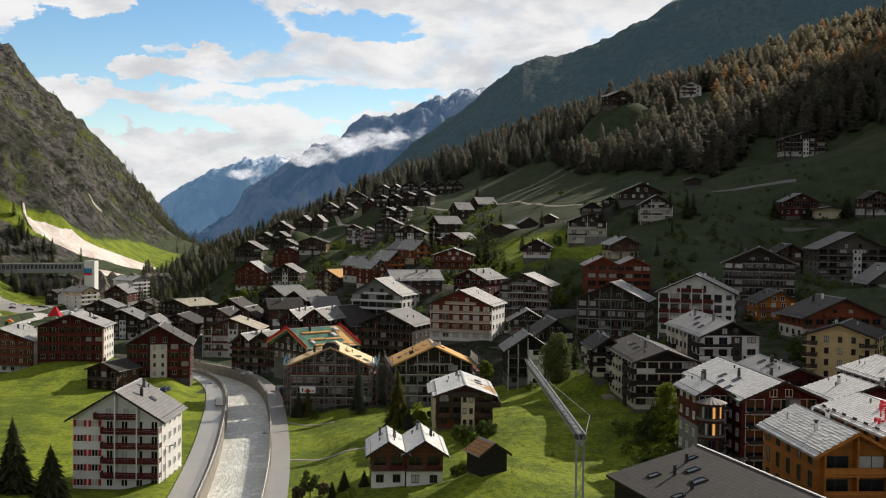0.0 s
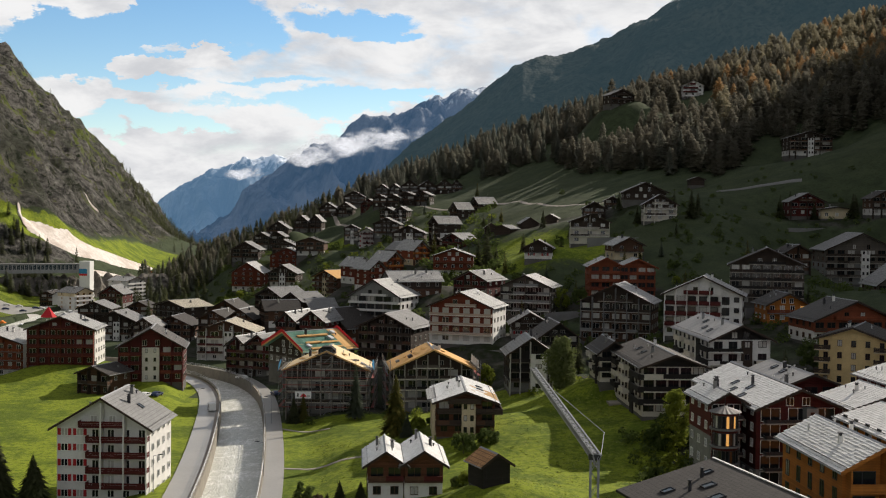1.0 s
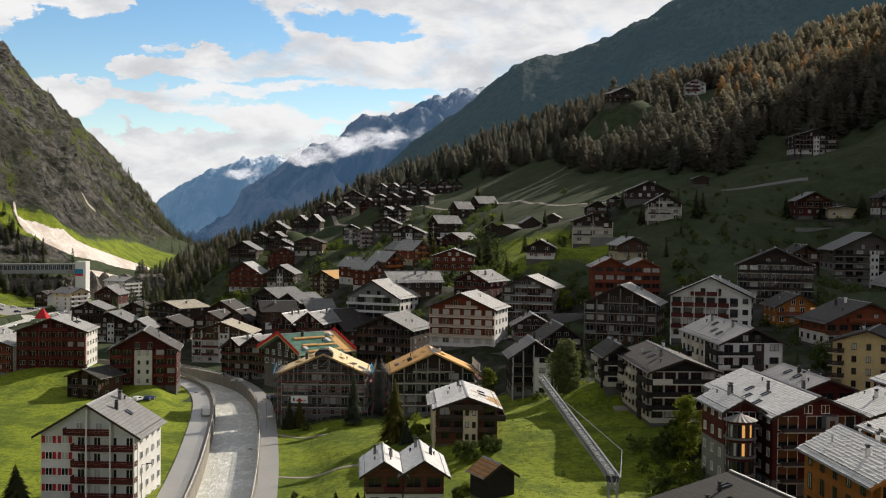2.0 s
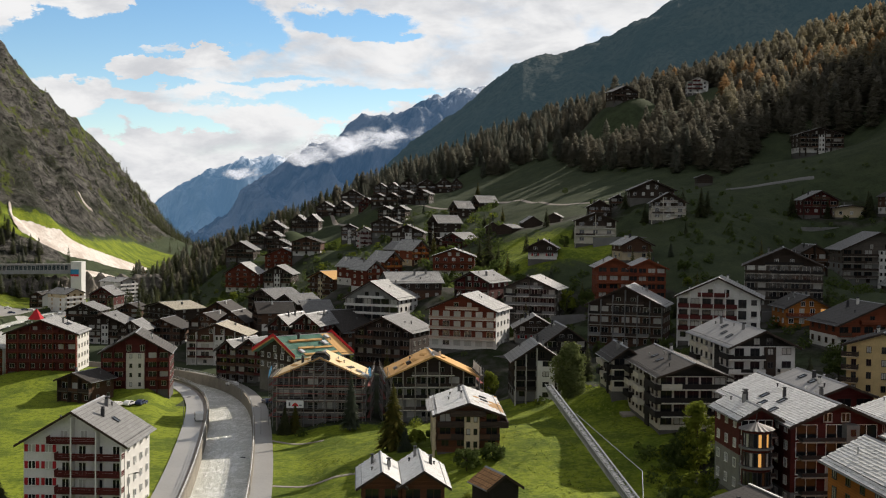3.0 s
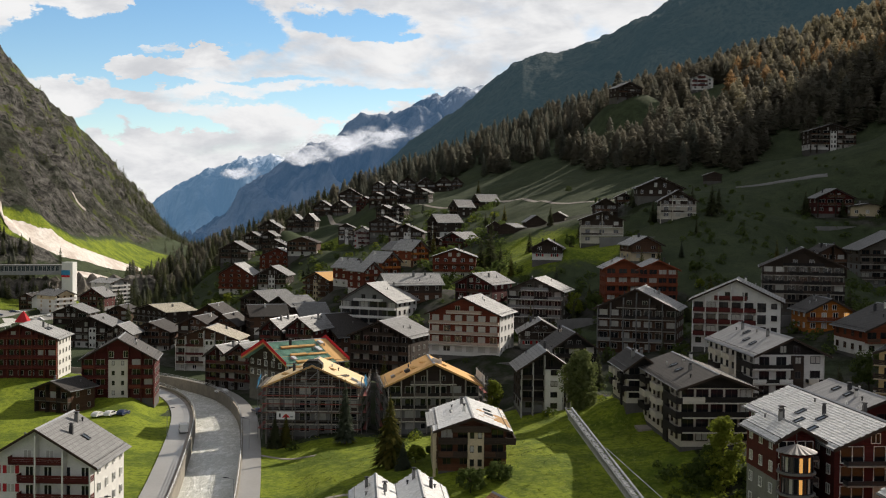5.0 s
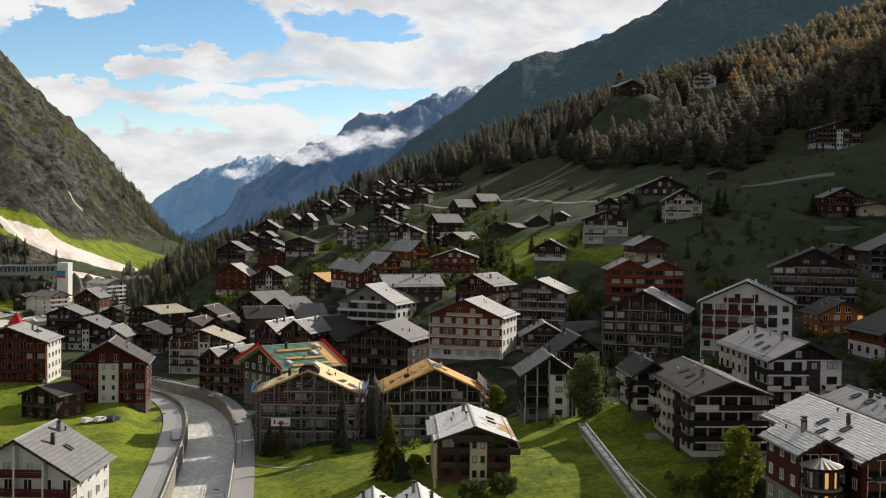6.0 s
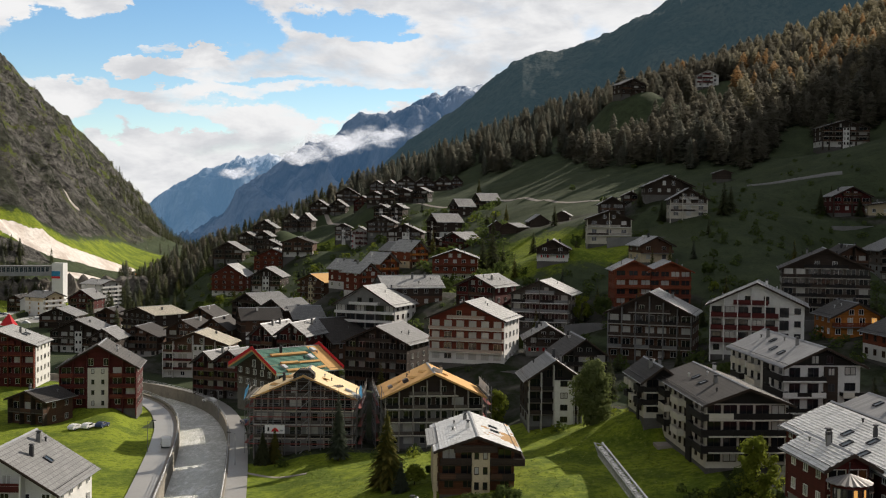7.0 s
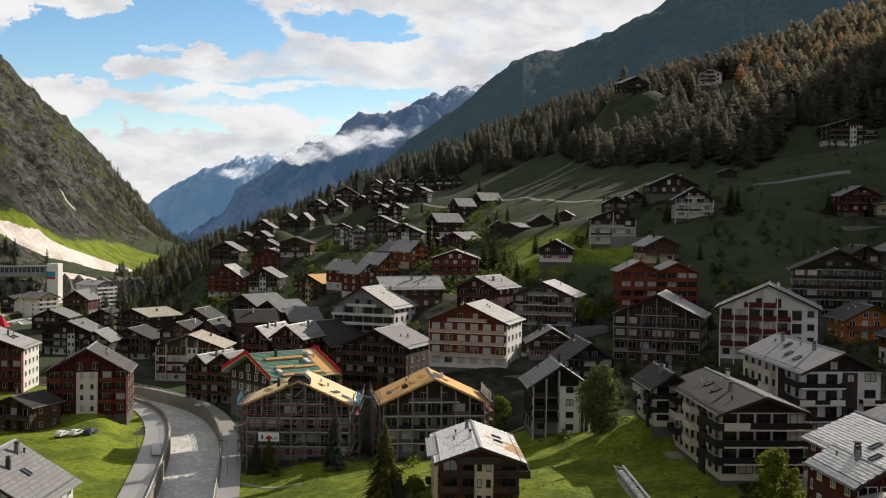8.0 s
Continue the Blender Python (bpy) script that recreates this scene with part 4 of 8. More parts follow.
def house(key, x, y, z, w, d, he, hr, yaw, style):
    """A gabled house: (x, y, z) is the foot of its front wall's middle; he, hr the heights of eaves and ridge."""
    st, rnd = STYLES[style], random.Random(key)
    root = tagged(new(st.kind), st.label, st.category, "houses of the village")
    root.matrix_basis = pose(x, y, z, 0, 0, yaw)
    near, far = y < 330, y > 600
    n = max(1, round(he / 2.8))
    hs, m, th = he / n, (hr - he) / (w / 2), 0.30
    cut = round(st.split * n) * hs
    cn, sn = math.cos(radians(yaw)), math.sin(radians(yaw))
    small = he < 5.2 and st.win == 0
    # walls
    if cut > 0.1:
        bm = bmesh.new()
        top = min(cut, he - .3)
        box(bm, -w / 2, w / 2, 0, d, -.3, top)
        part("ground_floor_wall", bm, st.low, root)
    bm = bmesh.new()
    box(bm, -w / 2 + .05, w / 2 - .05, .05, d - .05, -6, -.3)
    part("plinth", bm, "plinth", root)
    if cut < he - 0.2 or st.split >= 1:
        bm = bmesh.new()
        lo, g = (cut if cut > 0.1 else -.3), .07
        lo = min(lo, he - .3)
        prism(bm, [(-w / 2 - g, lo), (w / 2 + g, lo), (w / 2 + g, he - th), (0, hr - th - .02), (-w / 2 - g, he - th)], -g, d + g)
        part("upper_wall", bm, st.up, root)
    if st.sides and st.sides != st.up:
        for s in (-1, 1):
            bm = bmesh.new()
            xx = s * (w / 2 + .16)
            prism(bm, [(xx - .14 * (s > 0), -.3), (xx + .14 * (s < 0), -.3), (xx + .14 * (s < 0), he - th - .1), (xx - .14 * (s > 0), he - th - .1)], -.12, d + .1)
            part("side_wall", bm, st.sides, root)
    # roof
    ox = 0.7 if small else (1.0 if near else 0.95)
    of, ob = (0.6, 0.4) if small else (2.0, 0.9)
    e = w / 2 + ox
    ze = hr - e * m
    for s in (-1, 1):
        bm = bmesh.new()
        prism(bm, [(0, hr), (s * e, ze), (s * e, ze - th), (0, hr - th)], -of, d + ob)
        slope = part("roof", bm, st.roof, root)
        bm = bmesh.new()
        prism(bm, [(0, hr + .06), (s * (e + .05), ze + .06), (s * (e + .05), ze - th - .12), (0, hr - th - .12)], -of - .09, -of + .0)
        part("bargeboard", bm, st.verge, slope)
        if y < 480:
            bm = bmesh.new()
            beam(bm, (s * (e + .1), -of, ze - .12), (s * (e + .1), d + ob, ze - .12), .11, 6)
            part("gutter", bm, "metal_grey", slope)
    bm = bmesh.new()
    prism(bm, [(-.3, hr + .07 - .3 * m), (0, hr + .09), (.3, hr + .07 - .3 * m), (0, hr - .05)], -of - .02, d + ob + .02)
    part("ridge_cap", bm, "metal_grey", root)
    if not small:
        for k in range(rnd.choice((1, 1, 2)) if not near else 2):
            cx, cy = rnd.choice((-1, 1)) * rnd.uniform(.08, .25) * w, rnd.uniform(.25, .8) * d
            chimney(root, cx, cy, hr - abs(cx) * m - .6, hr - abs(cx) * m + rnd.uniform(.9, 1.5), rnd.uniform(.45, .7), rnd.choice(("plaster_grey", "plaster_white", "concrete", "metal_dark")), y < 480)
        if y < 480:
            for k in range(3):
                px_, py_ = rnd.choice((-1, 1)) * rnd.uniform(.1, .38) * w, rnd.uniform(.1, .9) * d
                zz = hr - abs(px_) * m
                bm = bmesh.new()
                beam(bm, (px_, py_, zz - .2), (px_, py_, zz + rnd.uniform(.5, .9)), .13, 7)
                beam(bm, (px_, py_, zz + .5), (px_, py_, zz + .62), .24, 7)
                part("roof_vent", bm, rnd.choice(("metal_dark", "concrete", "galvanised")), root)
            for s in (-1, 1):
                bm = bmesh.new()
                beam(bm, (s * (e - .8), -of + .2, ze + .8 * m + .16), (s * (e - .8), d + ob - .2, ze + .8 * m + .16), .05, 4)
                for k in range(int(d / 2.5) + 1):
                    beam(bm, (s * (e - .8), -of + .4 + k * 2.5, ze + .8 * m - .02), (s * (e - .8), -of + .4 + k * 2.5, ze + .8 * m + .18), .04, 4)
                part("snow_guard", bm, "metal_dark", root)
    # front
    bay = st.bay
    bw = min(3.4, w * .24) if bay else 0
    bx = w * rnd.choice((0.0, 0.05)) if bay else 0
    if style == "redcream":
        bw, bx = w * .27, 0.0
    if style == "blackwhite":
        bw, bx = 4.0, w * .16
    if bay:
        bm = bmesh.new()
        btop = he - (0.2 if n > 2 else 0.0) - th
        box(bm, bx - bw / 2, bx + bw / 2, -1.25, .1, -4, btop)
        tower = part("stair_bay", bm, bay, root)
        for f in range(n):
            for s in (-1, 1) if style != "blackwhite" else (0,):
                add_window(tower, pose(bx + s * bw * .24, -1.26, f * hs + .9), .62 if s else 1.4, 1.05, "wood_dark", "glass", 0 if s else 1)
    has = st.balc != "none" and n > 1
    if st.win > 0:
        count = max(2, int(w / (st.dens if y < 480 else (st.dens * 1.25 if not far else st.dens * 1.6))))
        for f in range(n):
            for k in range(count):
                wx = -w / 2 + w * (k + .5) / count
                if bay and abs(wx - bx) < bw / 2 + .5:
                    continue
                lo, hi = RACKS[style][6:] if style in RACKS else (-1, 1)
                door = has and f > 0 and lo - .05 < wx / w < hi + .05 and not (style == "whitered" and wx < -w * .16) and not (style == "yellow" and abs(wx) < w / 2 - 3)
                ww = min(st.win, w / count - .5)
                hh = 2.0 if door else 1.3
                if door and style in RACKS and style not in ("redhotel", "redwood", "orangewood", "beige", "modern", "slabgrey", "whitebalc"):
                    ww, hh = max(ww, w / count * .68), 2.15
                lit = style == "orange" and k == count - 1
                win = add_window(root, pose(wx, -.09, f * hs + (.12 if door else .95)), ww, hh, st.trim, "glass_lit" if lit else ("glass_curtained" if style == "redhotel" else "glass"), 1 if ww > .8 else 0)
                if st.shut and not door and ww < 1.5 and not (style == "whitered" and wx > -w * .16):
                    add_shutter(win, ww, hh, st.shut)
        rise = hr - he
        if rise > 3.0:
            for k in (-1, 1):
                add_window(root, pose(k * w * .1, -.09, he + .1), min(1.2, w * .09), min(1.7, rise * .4), st.trim, "glass", 1)
        for s in (-1, 1):
            facing = (s * cn) * (0 - x) + (s * sn) * (40 - y)
            if facing < 0:
                continue
            cside = max(2, int(d / (3.6 if y < 480 else 6.0)))
            if far and abs(yaw) < 8 and abs(x) < y * .12:
                continue
            for f in range(n):
                for k in range(cside):
                    win = add_window(root, pose(s * (w / 2 + (.18 if st.sides and st.sides != st.up else .09)), d * (k + .5) / cside, f * hs + .95, 0, 0, 90 * s), min(1.1, st.win), 1.25 if style != "orangebig" else 2.0, st.trim, "glass", 1)
                    if st.shut and y < 300 and style != "whitered":
                        add_shutter(win, min(1.1, st.win), 1.25, st.shut)
    if has and style in RACKS:
        lo, hi = RACKS[style][6:]
        if bay:
            for part_lo, part_hi in ((lo, (bx - bw / 2) / w - .004), ((bx + bw / 2) / w + .004, hi)):
                rack(root, w, n, hs, he, m, RACKS[style][:6] + (part_lo, part_hi), y > 420)
        else:
            rack(root, w, n, hs, he, m, RACKS[style], y > 420)
        if key == "stone_big":
            bm = bmesh.new()
            box(bm, w * .06, w * .2, -2.0, 0, -3, he - .2)
            column = part("wall_column", bm, "plaster_grey", root, "grey rendered column between the balconies")
            for f in range(n):
                add_window(column, pose(w * .13, -2.01, f * hs + 1.0), .6, .8, "wood_maroon", "glass", 0)
        if key == "chalet":
            balcony(root, -w * .3, w * .26, he - .3, 1.8, "solid", "wood_dark", "wood_dark", near)
            bm = bmesh.new()
            box(bm, w / 2, w / 2 + 1.6, -1.7, 7, hs * 2 - .24, hs * 2 - .02)
            deck = part("balcony", bm, "wood_dark", root)
            railing(deck, [(w / 2, -1.7), (w / 2 + 1.6, -1.7), (w / 2 + 1.6, 7), (w / 2, 7)], hs * 2, "solid", "wood_dark", near)
            # low wing on the other side, under its own flat slab roof
            bm = bmesh.new()
            box(bm, -w / 2 - .9, -w / 2, 5, d - 4, -4, he - 1.0)
            part("wing_wall", bm, "plaster_cream", root)
            bm = bmesh.new()
            prism(bm, [(-w / 2 - 2.0, he - .7), (-w / 2 + 1.6, he + .2), (-w / 2 + 1.6, he + .45), (-w / 2 - 2.0, he - .4)], 3.6, d - 3)
            part("wing_roof", bm, "roof_stone", root)
            bm = bmesh.new()
            box(bm, -w / 2 - 1.0, -w / 2 - .5, -1.4, -.9, -3, he - .7)
            part("corner_post", bm, "plaster_cream", root)
        if style == "modern":
            bm = bmesh.new()
            box(bm, w * .02, w * .2, -.5, 0, -3, he - .5)
            part("dark_column", bm, "wood_dark", root, "dark boarded centre column")
            for f in range(n):
                add_window(root, pose(w * .11, -.51, f * hs + .9), 1.1, 1.2, "metal_dark", "glass", 1)
            rack(root, w, n - 1, hs, he, m, (3.4, 1.9, "plaster_pale", "", ("wood_black", "plaster_pale"), .7, .24, .54))
        if style in ("beige", "modern"):
            for f in range(1, n):
                for a, b, rail in ((-.055, .24, "wood_black"), (.42, .58, "plaster_pale"), (.72, .9, "wood_black" if f % 2 else "plaster_pale")):
                    bm = bmesh.new()
                    box(bm, -w / 2 - 1.2, -w / 2, d * a, d * b, f * hs - .24, f * hs - .02)
                    slab = part("balcony", bm, "plaster_pale", root)
                    railing(slab, [(-w / 2, d * b), (-w / 2 - 1.2, d * b), (-w / 2 - 1.2, d * a), (-w / 2, d * a)], f * hs, "solid", rail, near)
            bm = bmesh.new()
            box(bm, -w / 2 - .3, -w / 2, d * .26, d * .36, -3, he - .5)
            part("dark_column", bm, "wood_black", root, "dark boarded strip up the side wall")
    elif has:
        out = 1.9
        for f in range(1, n):
            spans = [(-w / 2 + .1, w / 2 - .1)] if not bay else [(-w / 2 + .1, bx - bw / 2 - .02), (bx + bw / 2 + .02, w / 2 - .1)]
            if style == "yellow":
                spans = [(-w / 2 - .8, -w / 2 + 2.6), (w / 2 - 3.2, w / 2 + .8)]
            elif style == "whitered":
                spans = [(-w * .16, w / 2 - .1)]
            for x0, x1 in spans:
                if x1 - x0 > 1.5:
                    balcony(root, x0, x1, f * hs, out, st.balc, st.rail, st.slab, near, d * .8 if style in ("beige", "modern") and x0 < 0 else 0.0, .55 if style in ("beige", "modern", "white") else .2)
        if (hr - he > 3.2 or key == "chalet") and st.balc in ("board", "panel", "bars"):
            balcony(root, -w * .24, w * .24, he - .1, out - .1, st.balc, st.rail, st.slab, near)
        if st.fins:
            count = max(2, round(w / 4.5))
            for k in range(count + 1):
                if style == "whitered" and k < count / 3:
                    continue
                fx = -w / 2 + .2 + (w - .4) * k / count
                bm = bmesh.new()
                box(bm, fx - .12, fx + .12, -out - .12, 0, -1.5 if k in (0, count) else hs - .22, he - .45 + (w / 2 - abs(fx)) * m * .9)
                part("wall_fin", bm, st.low, root)
    PLOTS.append((x - sn * d / 2, y + cn * d / 2, z, 0.5 * max(w, d) + 3))
    PLACED[key] = (root, dict(w=w, d=d, he=he, hr=hr, m=m, n=n, hs=hs, e=e, of=of, ob=ob))
    return root


def twin(key, x, y, z, w, d, he, hr, yaw, style):
    """Two narrow chalets built wall to wall, one a little further back and taller."""
    c, s = math.cos(radians(yaw)), math.sin(radians(yaw))
    for tail, off, wide, back, tall in (("a", -.235, .52, 0.0, 1.0), ("b", .262, .46, 3.5, 1.08)):
        house(key + tail, x + c * off * w - s * back, y + s * off * w + c * back, z, w * wide, d - back, he * tall, he * tall + (hr - he) * .62, yaw + (0 if tail == "a" else -4), style)


def lean_house(x, y, z, w, d, lo, hi, yaw):
    """A house under one broad slope that falls to its left."""
    root = tagged(new("apartment_building"), "large house under one broad dark brown roof slope", "building", "houses of the village")
    root.matrix_basis = pose(x, y, z, 0, 0, yaw)
    bm = bmesh.new()
    prism(bm, [(-w, -5), (0, -5), (0, hi - .4), (-w, lo - .4)], 0, d)
    part("wall", bm, "wood_black", root)
    bm = bmesh.new()
    m = (hi - lo) / w
    prism(bm, [(.7, hi + .7 * m), (-w - 1, lo - m), (-w - 1, lo - m - .35), (.7, hi + .7 * m - .35)], -2, d + 1)
    roof = part("roof", bm, "roof_brown", root)
    bm = bmesh.new()
    prism(bm, [(.55, hi + .7 * m), (.85, hi + .7 * m), (.85, hi + .7 * m + .14), (.55, hi + .7 * m + .14)], -2, d + 1)
    part("ridge_flashing", bm, "paint_white", roof, "white metal flashing")
    for f in range(3):
        for k in range(7):
            add_window(root, pose(.02, 2 + k * 4.0, 1 + f * 2.8, 0, 0, 90), 1.6, 1.5, "frame_grey", "glass", 1)
    for cx, cy, top in ((-4, d - 5, 1.3), (-7.5, d - 8.5, 1.5), (-8.5, d - 16, 1.2)):
        chimney(root, cx, cy, hi + cx * m - .4, hi + cx * m + top * .7, .36, "metal_dark")
    for cx, cy, a, b in ((-5, d - 9, 1.3, 1.7), (-6.5, d - 14, 1.5, 2.0), (-9.5, d - 6, 1.2, 1.5), (-11, d - 17, 1.2, 1.4), (-2.6, d - 4, .9, 1.2)):
        bm = bmesh.new()
        lattice(bm, [-a / 2 - .12, -a / 2, a / 2, a / 2 + .12], [-b / 2 - .12, -b / 2, b / 2, b / 2 + .12], lambda i, j: .12 if i == 1 and j == 1 else .22, lambda u, v, q: (u, v, q), lambda i, j: 1 if i == 1 and j == 1 else 0)
        ob = part("skylight", bm, ["metal_dark", "sky_glass"], root)
        ob.matrix_basis = pose(cx, cy, hi + cx * m + .02) @ pose(0, 0, 0, 0, -math.degrees(math.atan(m)), 0) @ pose(0, 0, 0, 0, 0, 90)
    c, s = math.cos(radians(yaw)), math.sin(radians(yaw))
    PLOTS.append((x - s * d / 2 - c * w / 2, y + c * d / 2 - s * w / 2, z, 20))
    PLACED["lean"] = (root, dict(w=2 * w, d=d, he=lo, hr=hi, m=m, n=3, hs=2.8, e=w, of=2, ob=1))


# ---- houses ----
lean_house(52.3, 126, 15.5, 13, 56, 7.9, 11.3, 14.5)
house("scaf_left", -31.3, 340, 5.9, 22.2, 15, 12.3, 17.2, 0, "scaffold")
house("scaf_back", -46.2, 372, 14.6, 20.8, 17, 5.5, 10.2, -50, "scafgreen")
house("scaf_right", -2.3, 344, 6.2, 22.3, 16, 12.0, 17.2, 6, "scaffold")
house("hotel", 6.0, 385, 20.4, 20.2, 15, 11.7, 16.1, -18, "redhotel")
house("greywhite", -24.1, 445, 22.6, 19.9, 16, 8.2, 13.9, -22, "greywhite")
house("darkbrown", -18.0, 405, 9.9, 18.8, 16, 13.7, 18.0, -22, "dark")
house("pinkdark", -39.1, 440, 8.2, 21.0, 18, 12.2, 18.4, -48, "brown")
house("blackroof", 23.4, 325, 14.9, 11.4, 13, 10.1, 14.0, 3, "blackwhite")
house("blackback", 34.4, 365, 17.9, 11.5, 16, 7.2, 11.3, 5, "black")
house("redhut", 27.7, 390, 22.1, 11.3, 10, 4.6, 7.9, 0, "redhut")
house("greybalc", 29.9, 440, 23.6, 18.0, 14, 11.5, 15.4, -18, "grey")
house("redbehind", 72.2, 480, 43.5, 11.2, 12, 5.8, 8.6, 10, "palebrown")
house("redd_a", 57.7, 437, 31.7, 11.3, 13, 11.2, 14.0, 0, "rust")
house("redd_b", 68.9, 437, 31.8, 12.4, 13, 10.8, 13.6, 0, "rust")
house("dk2", 54.4, 388, 21.3, 22.0, 16, 12.6, 18.0, -18, "darkgrey")
house("wapt", 77.3, 368, 25.3, 22.6, 13, 12.6, 17.9, -16, "white")
house("gapt", 106.0, 405, 31.9, 23.3, 16, 13.4, 18.8, -14, "greenish")
house("gaptred", 130.5, 455, 41.3, 9.2, 10, 6.8, 9.3, 5, "brown")
house("w1180", 93.2, 530, 58.2, 14.0, 13, 7.3, 11.4, -5, "slabgrey")
house("w1050", 63.1, 530, 48.2, 16.8, 14, 9.4, 12.6, -5, "slabgrey")
house("up1", 70.5, 575, 58.3, 10.4, 10, 5.2, 8.2, -4, "dark")
house("up2", 83.8, 610, 62.8, 7.1, 10, 4.8, 6.6, -4, "dark")
house("up3", 94.1, 575, 67.8, 19.5, 10, 3.7, 8.0, 0, "dark")
house("orange2", 104.3, 375, 29.0, 12.4, 12, 5.8, 9.0, 3, "orange")
house("greyroof", 70.2, 294, 17.7, 14.1, 32, 14.7, 18.0, 4, "modern")
house("terr", 50.0, 270, 18.1, 13.5, 33, 10.8, 13.3, 3, "beige")
house("terr_small", 41.3, 300, 21.2, 6.5, 14, 7.4, 9.8, 3, "beige")
house("stone_big", 60.3, 214, 13.2, 14.2, 34, 16.2, 19.3, 5, "stonered")
house("stone_wing", 48.6, 216, 17.6, 5.3, 12, 12.4, 13.9, 5, "stonered")
house("gr3", 74.1, 252, 19.0, 11.3, 22, 8.8, 11.0, 5, "redgrey")
house("orange1", 55.2, 161, 18.0, 9.9, 21, 12.5, 15.2, 4, "orangebig")
house("orange1b", 69.8, 172, 15.1, 13.3, 24, 15.9, 17.9, 4, "orangebig")
house("stone_r1", 80.8, 225, 18.7, 16.3, 14, 9.0, 11.7, 5, "stonered")
house("stone_r2", 95.7, 240, 20.5, 16.3, 20, 8.8, 11.3, 5, "stonered")
house("yellow", 98.3, 298, 17.9, 16.1, 16, 14.4, 17.2, -28, "yellow")
house("redright", 112.7, 340, 26.9, 23.5, 16, 6.4, 11.5, 8, "redlow")
house("greyright", 166.1, 490, 34.4, 28.1, 18, 13.7, 20.2, 0, "greybig")
house("greyright2", 163.6, 440, 25.0, 17.5, 16, 12.4, 19.0, 0, "greybig")
house("wapl", -66.1, 246, 3.8, 18.4, 16, 15.1, 20.7, -2, "whitered")
house("redl", -126.6, 412, 8.7, 21.8, 15, 12.2, 16.3, 3, "redbig")
house("red2", -91.4, 390, 6.7, 19.8, 15, 11.2, 16.9, 8, "redcream")
house("chalet", 5.3, 270, 13.2, 12.4, 22, 7.6, 9.8, 2, "chalet")
house("ch2_left", -9.8, 226, 9.8, 6.3, 14, 6.8, 8.9, 4, "chaletwhite")
house("ch2_right", -3.0, 226, 9.8, 6.8, 16, 6.9, 9.1, 4, "chaletwhite")
house("barn", 9.7, 218, 14.1, 5.0, 6, 4.1, 5.8, 24, "barn")
house("l300", -132.2, 600, 2.5, 23.4, 16, 11.0, 13.7, -40, "creamdark")
house("l372", -101.9, 580, 6.4, 18.1, 14, 6.6, 11.7, -13, "brown")
house("l350b", -95.2, 515, 8.9, 12.5, 14, 6.7, 9.8, -14, "brown")
house("l400b", -84.1, 515, 9.0, 11.2, 14, 6.7, 10.5, -11, "brown")
house("l373", -84.8, 485, 1.3, 22.4, 15, 12.1, 16.1, -4, "whitebrown")
house("l432a", -72.3, 440, 2.1, 8.3, 16, 10.9, 14.1, -25, "redbrown")
house("l432b", -63.9, 435, 2.2, 11.0, 16, 11.5, 15.1, -25, "redbrown")
house("l166", -155.4, 585, -2.4, 22.8, 14, 9.5, 14.3, -8, "brownwhite")
house("l280", -113.7, 520, 4.1, 16.9, 14, 8.1, 11.7, -8, "brown")
house("l280b", -121.9, 505, 5.3, 10.0, 12, 7.7, 10.9, -4, "dark")
house("l140", -181.0, 640, 2.4, 16.7, 14, 6.2, 9.6, -4, "dark")
house("l220", -162.6, 660, -0.1, 12.7, 12, 7.9, 10.8, -7, "brown")
house("l84", -253.0, 815, -9.1, 13.1, 26, 10.9, 15.3, -5, "greygable")
house("l84b", -269.1, 835, -9.5, 9.6, 16, 10.4, 12.7, -5, "brown")
house("l120", -234.0, 800, -6.1, 15.3, 16, 11.4, 14.3, 58, "sunlit")
house("l170", -203.5, 755, -1.3, 14.9, 14, 9.4, 14.1, -9, "redbrown")
house("l215", -208.1, 830, -3.9, 16.6, 16, 15.5, 17.8, 62, "whiteflat")
house("l205", -202.2, 810, -8.0, 14.4, 12, 4.7, 6.5, 55, "pale")
house("l0", -153.8, 420, 3.4, 25.5, 16, 11.8, 15.8, -10, "orangewall")
house("l185", -104.6, 375, 4.7, 10.8, 10, 6.7, 8.8, -20, "brown")
house("h420", -113.3, 713, 13.4, 18.5, 14, 11.0, 16.7, -11, "redwood")
house("h459", -86.7, 668, 19.1, 15.2, 13, 7.6, 11.8, -9, "brownwhite")
house("h490", -94.3, 745, 23.3, 21.1, 14, 9.9, 14.5, -9, "redwood")
house("h416", -126.9, 790, 26.9, 18.2, 12, 8.1, 13.0, -9, "dark")
twin("h455", -117.7, 830, 34.1, 20.1, 12, 8.1, 12.6, -7, "dark")
house("h480", -114.1, 850, 43.0, 14.6, 12, 4.9, 9.5, -4, "dark")
house("h497", -98.0, 760, 33.3, 14.6, 10, 5.4, 8.8, -9, "dark")
house("h534", -79.8, 740, 33.5, 16.9, 12, 7.9, 10.8, -5, "brown")
twin("h530", -99.0, 900, 44.2, 19.6, 14, 8.0, 14.5, -5, "dark")
twin("h590", -82.9, 950, 55.3, 26.2, 14, 6.8, 13.6, -4, "dark")
house("h615", -71.3, 985, 62.3, 16.8, 12, 9.3, 14.1, 0, "dark")
house("h640", -55.9, 925, 59.1, 12.3, 12, 6.6, 10.3, -9, "redbrown")
house("h634", -47.4, 770, 36.9, 15.5, 13, 8.9, 13.0, -5, "whitered")
house("h610", -57.2, 770, 42.2, 8.9, 10, 7.5, 9.5, 0, "brownwhite")
house("h678", -34.5, 755, 44.2, 15.9, 12, 8.7, 12.4, -7, "dark")
house("h565", -54.9, 584, 19.3, 15.6, 18, 10.2, 13.3, -40, "orangeroof")
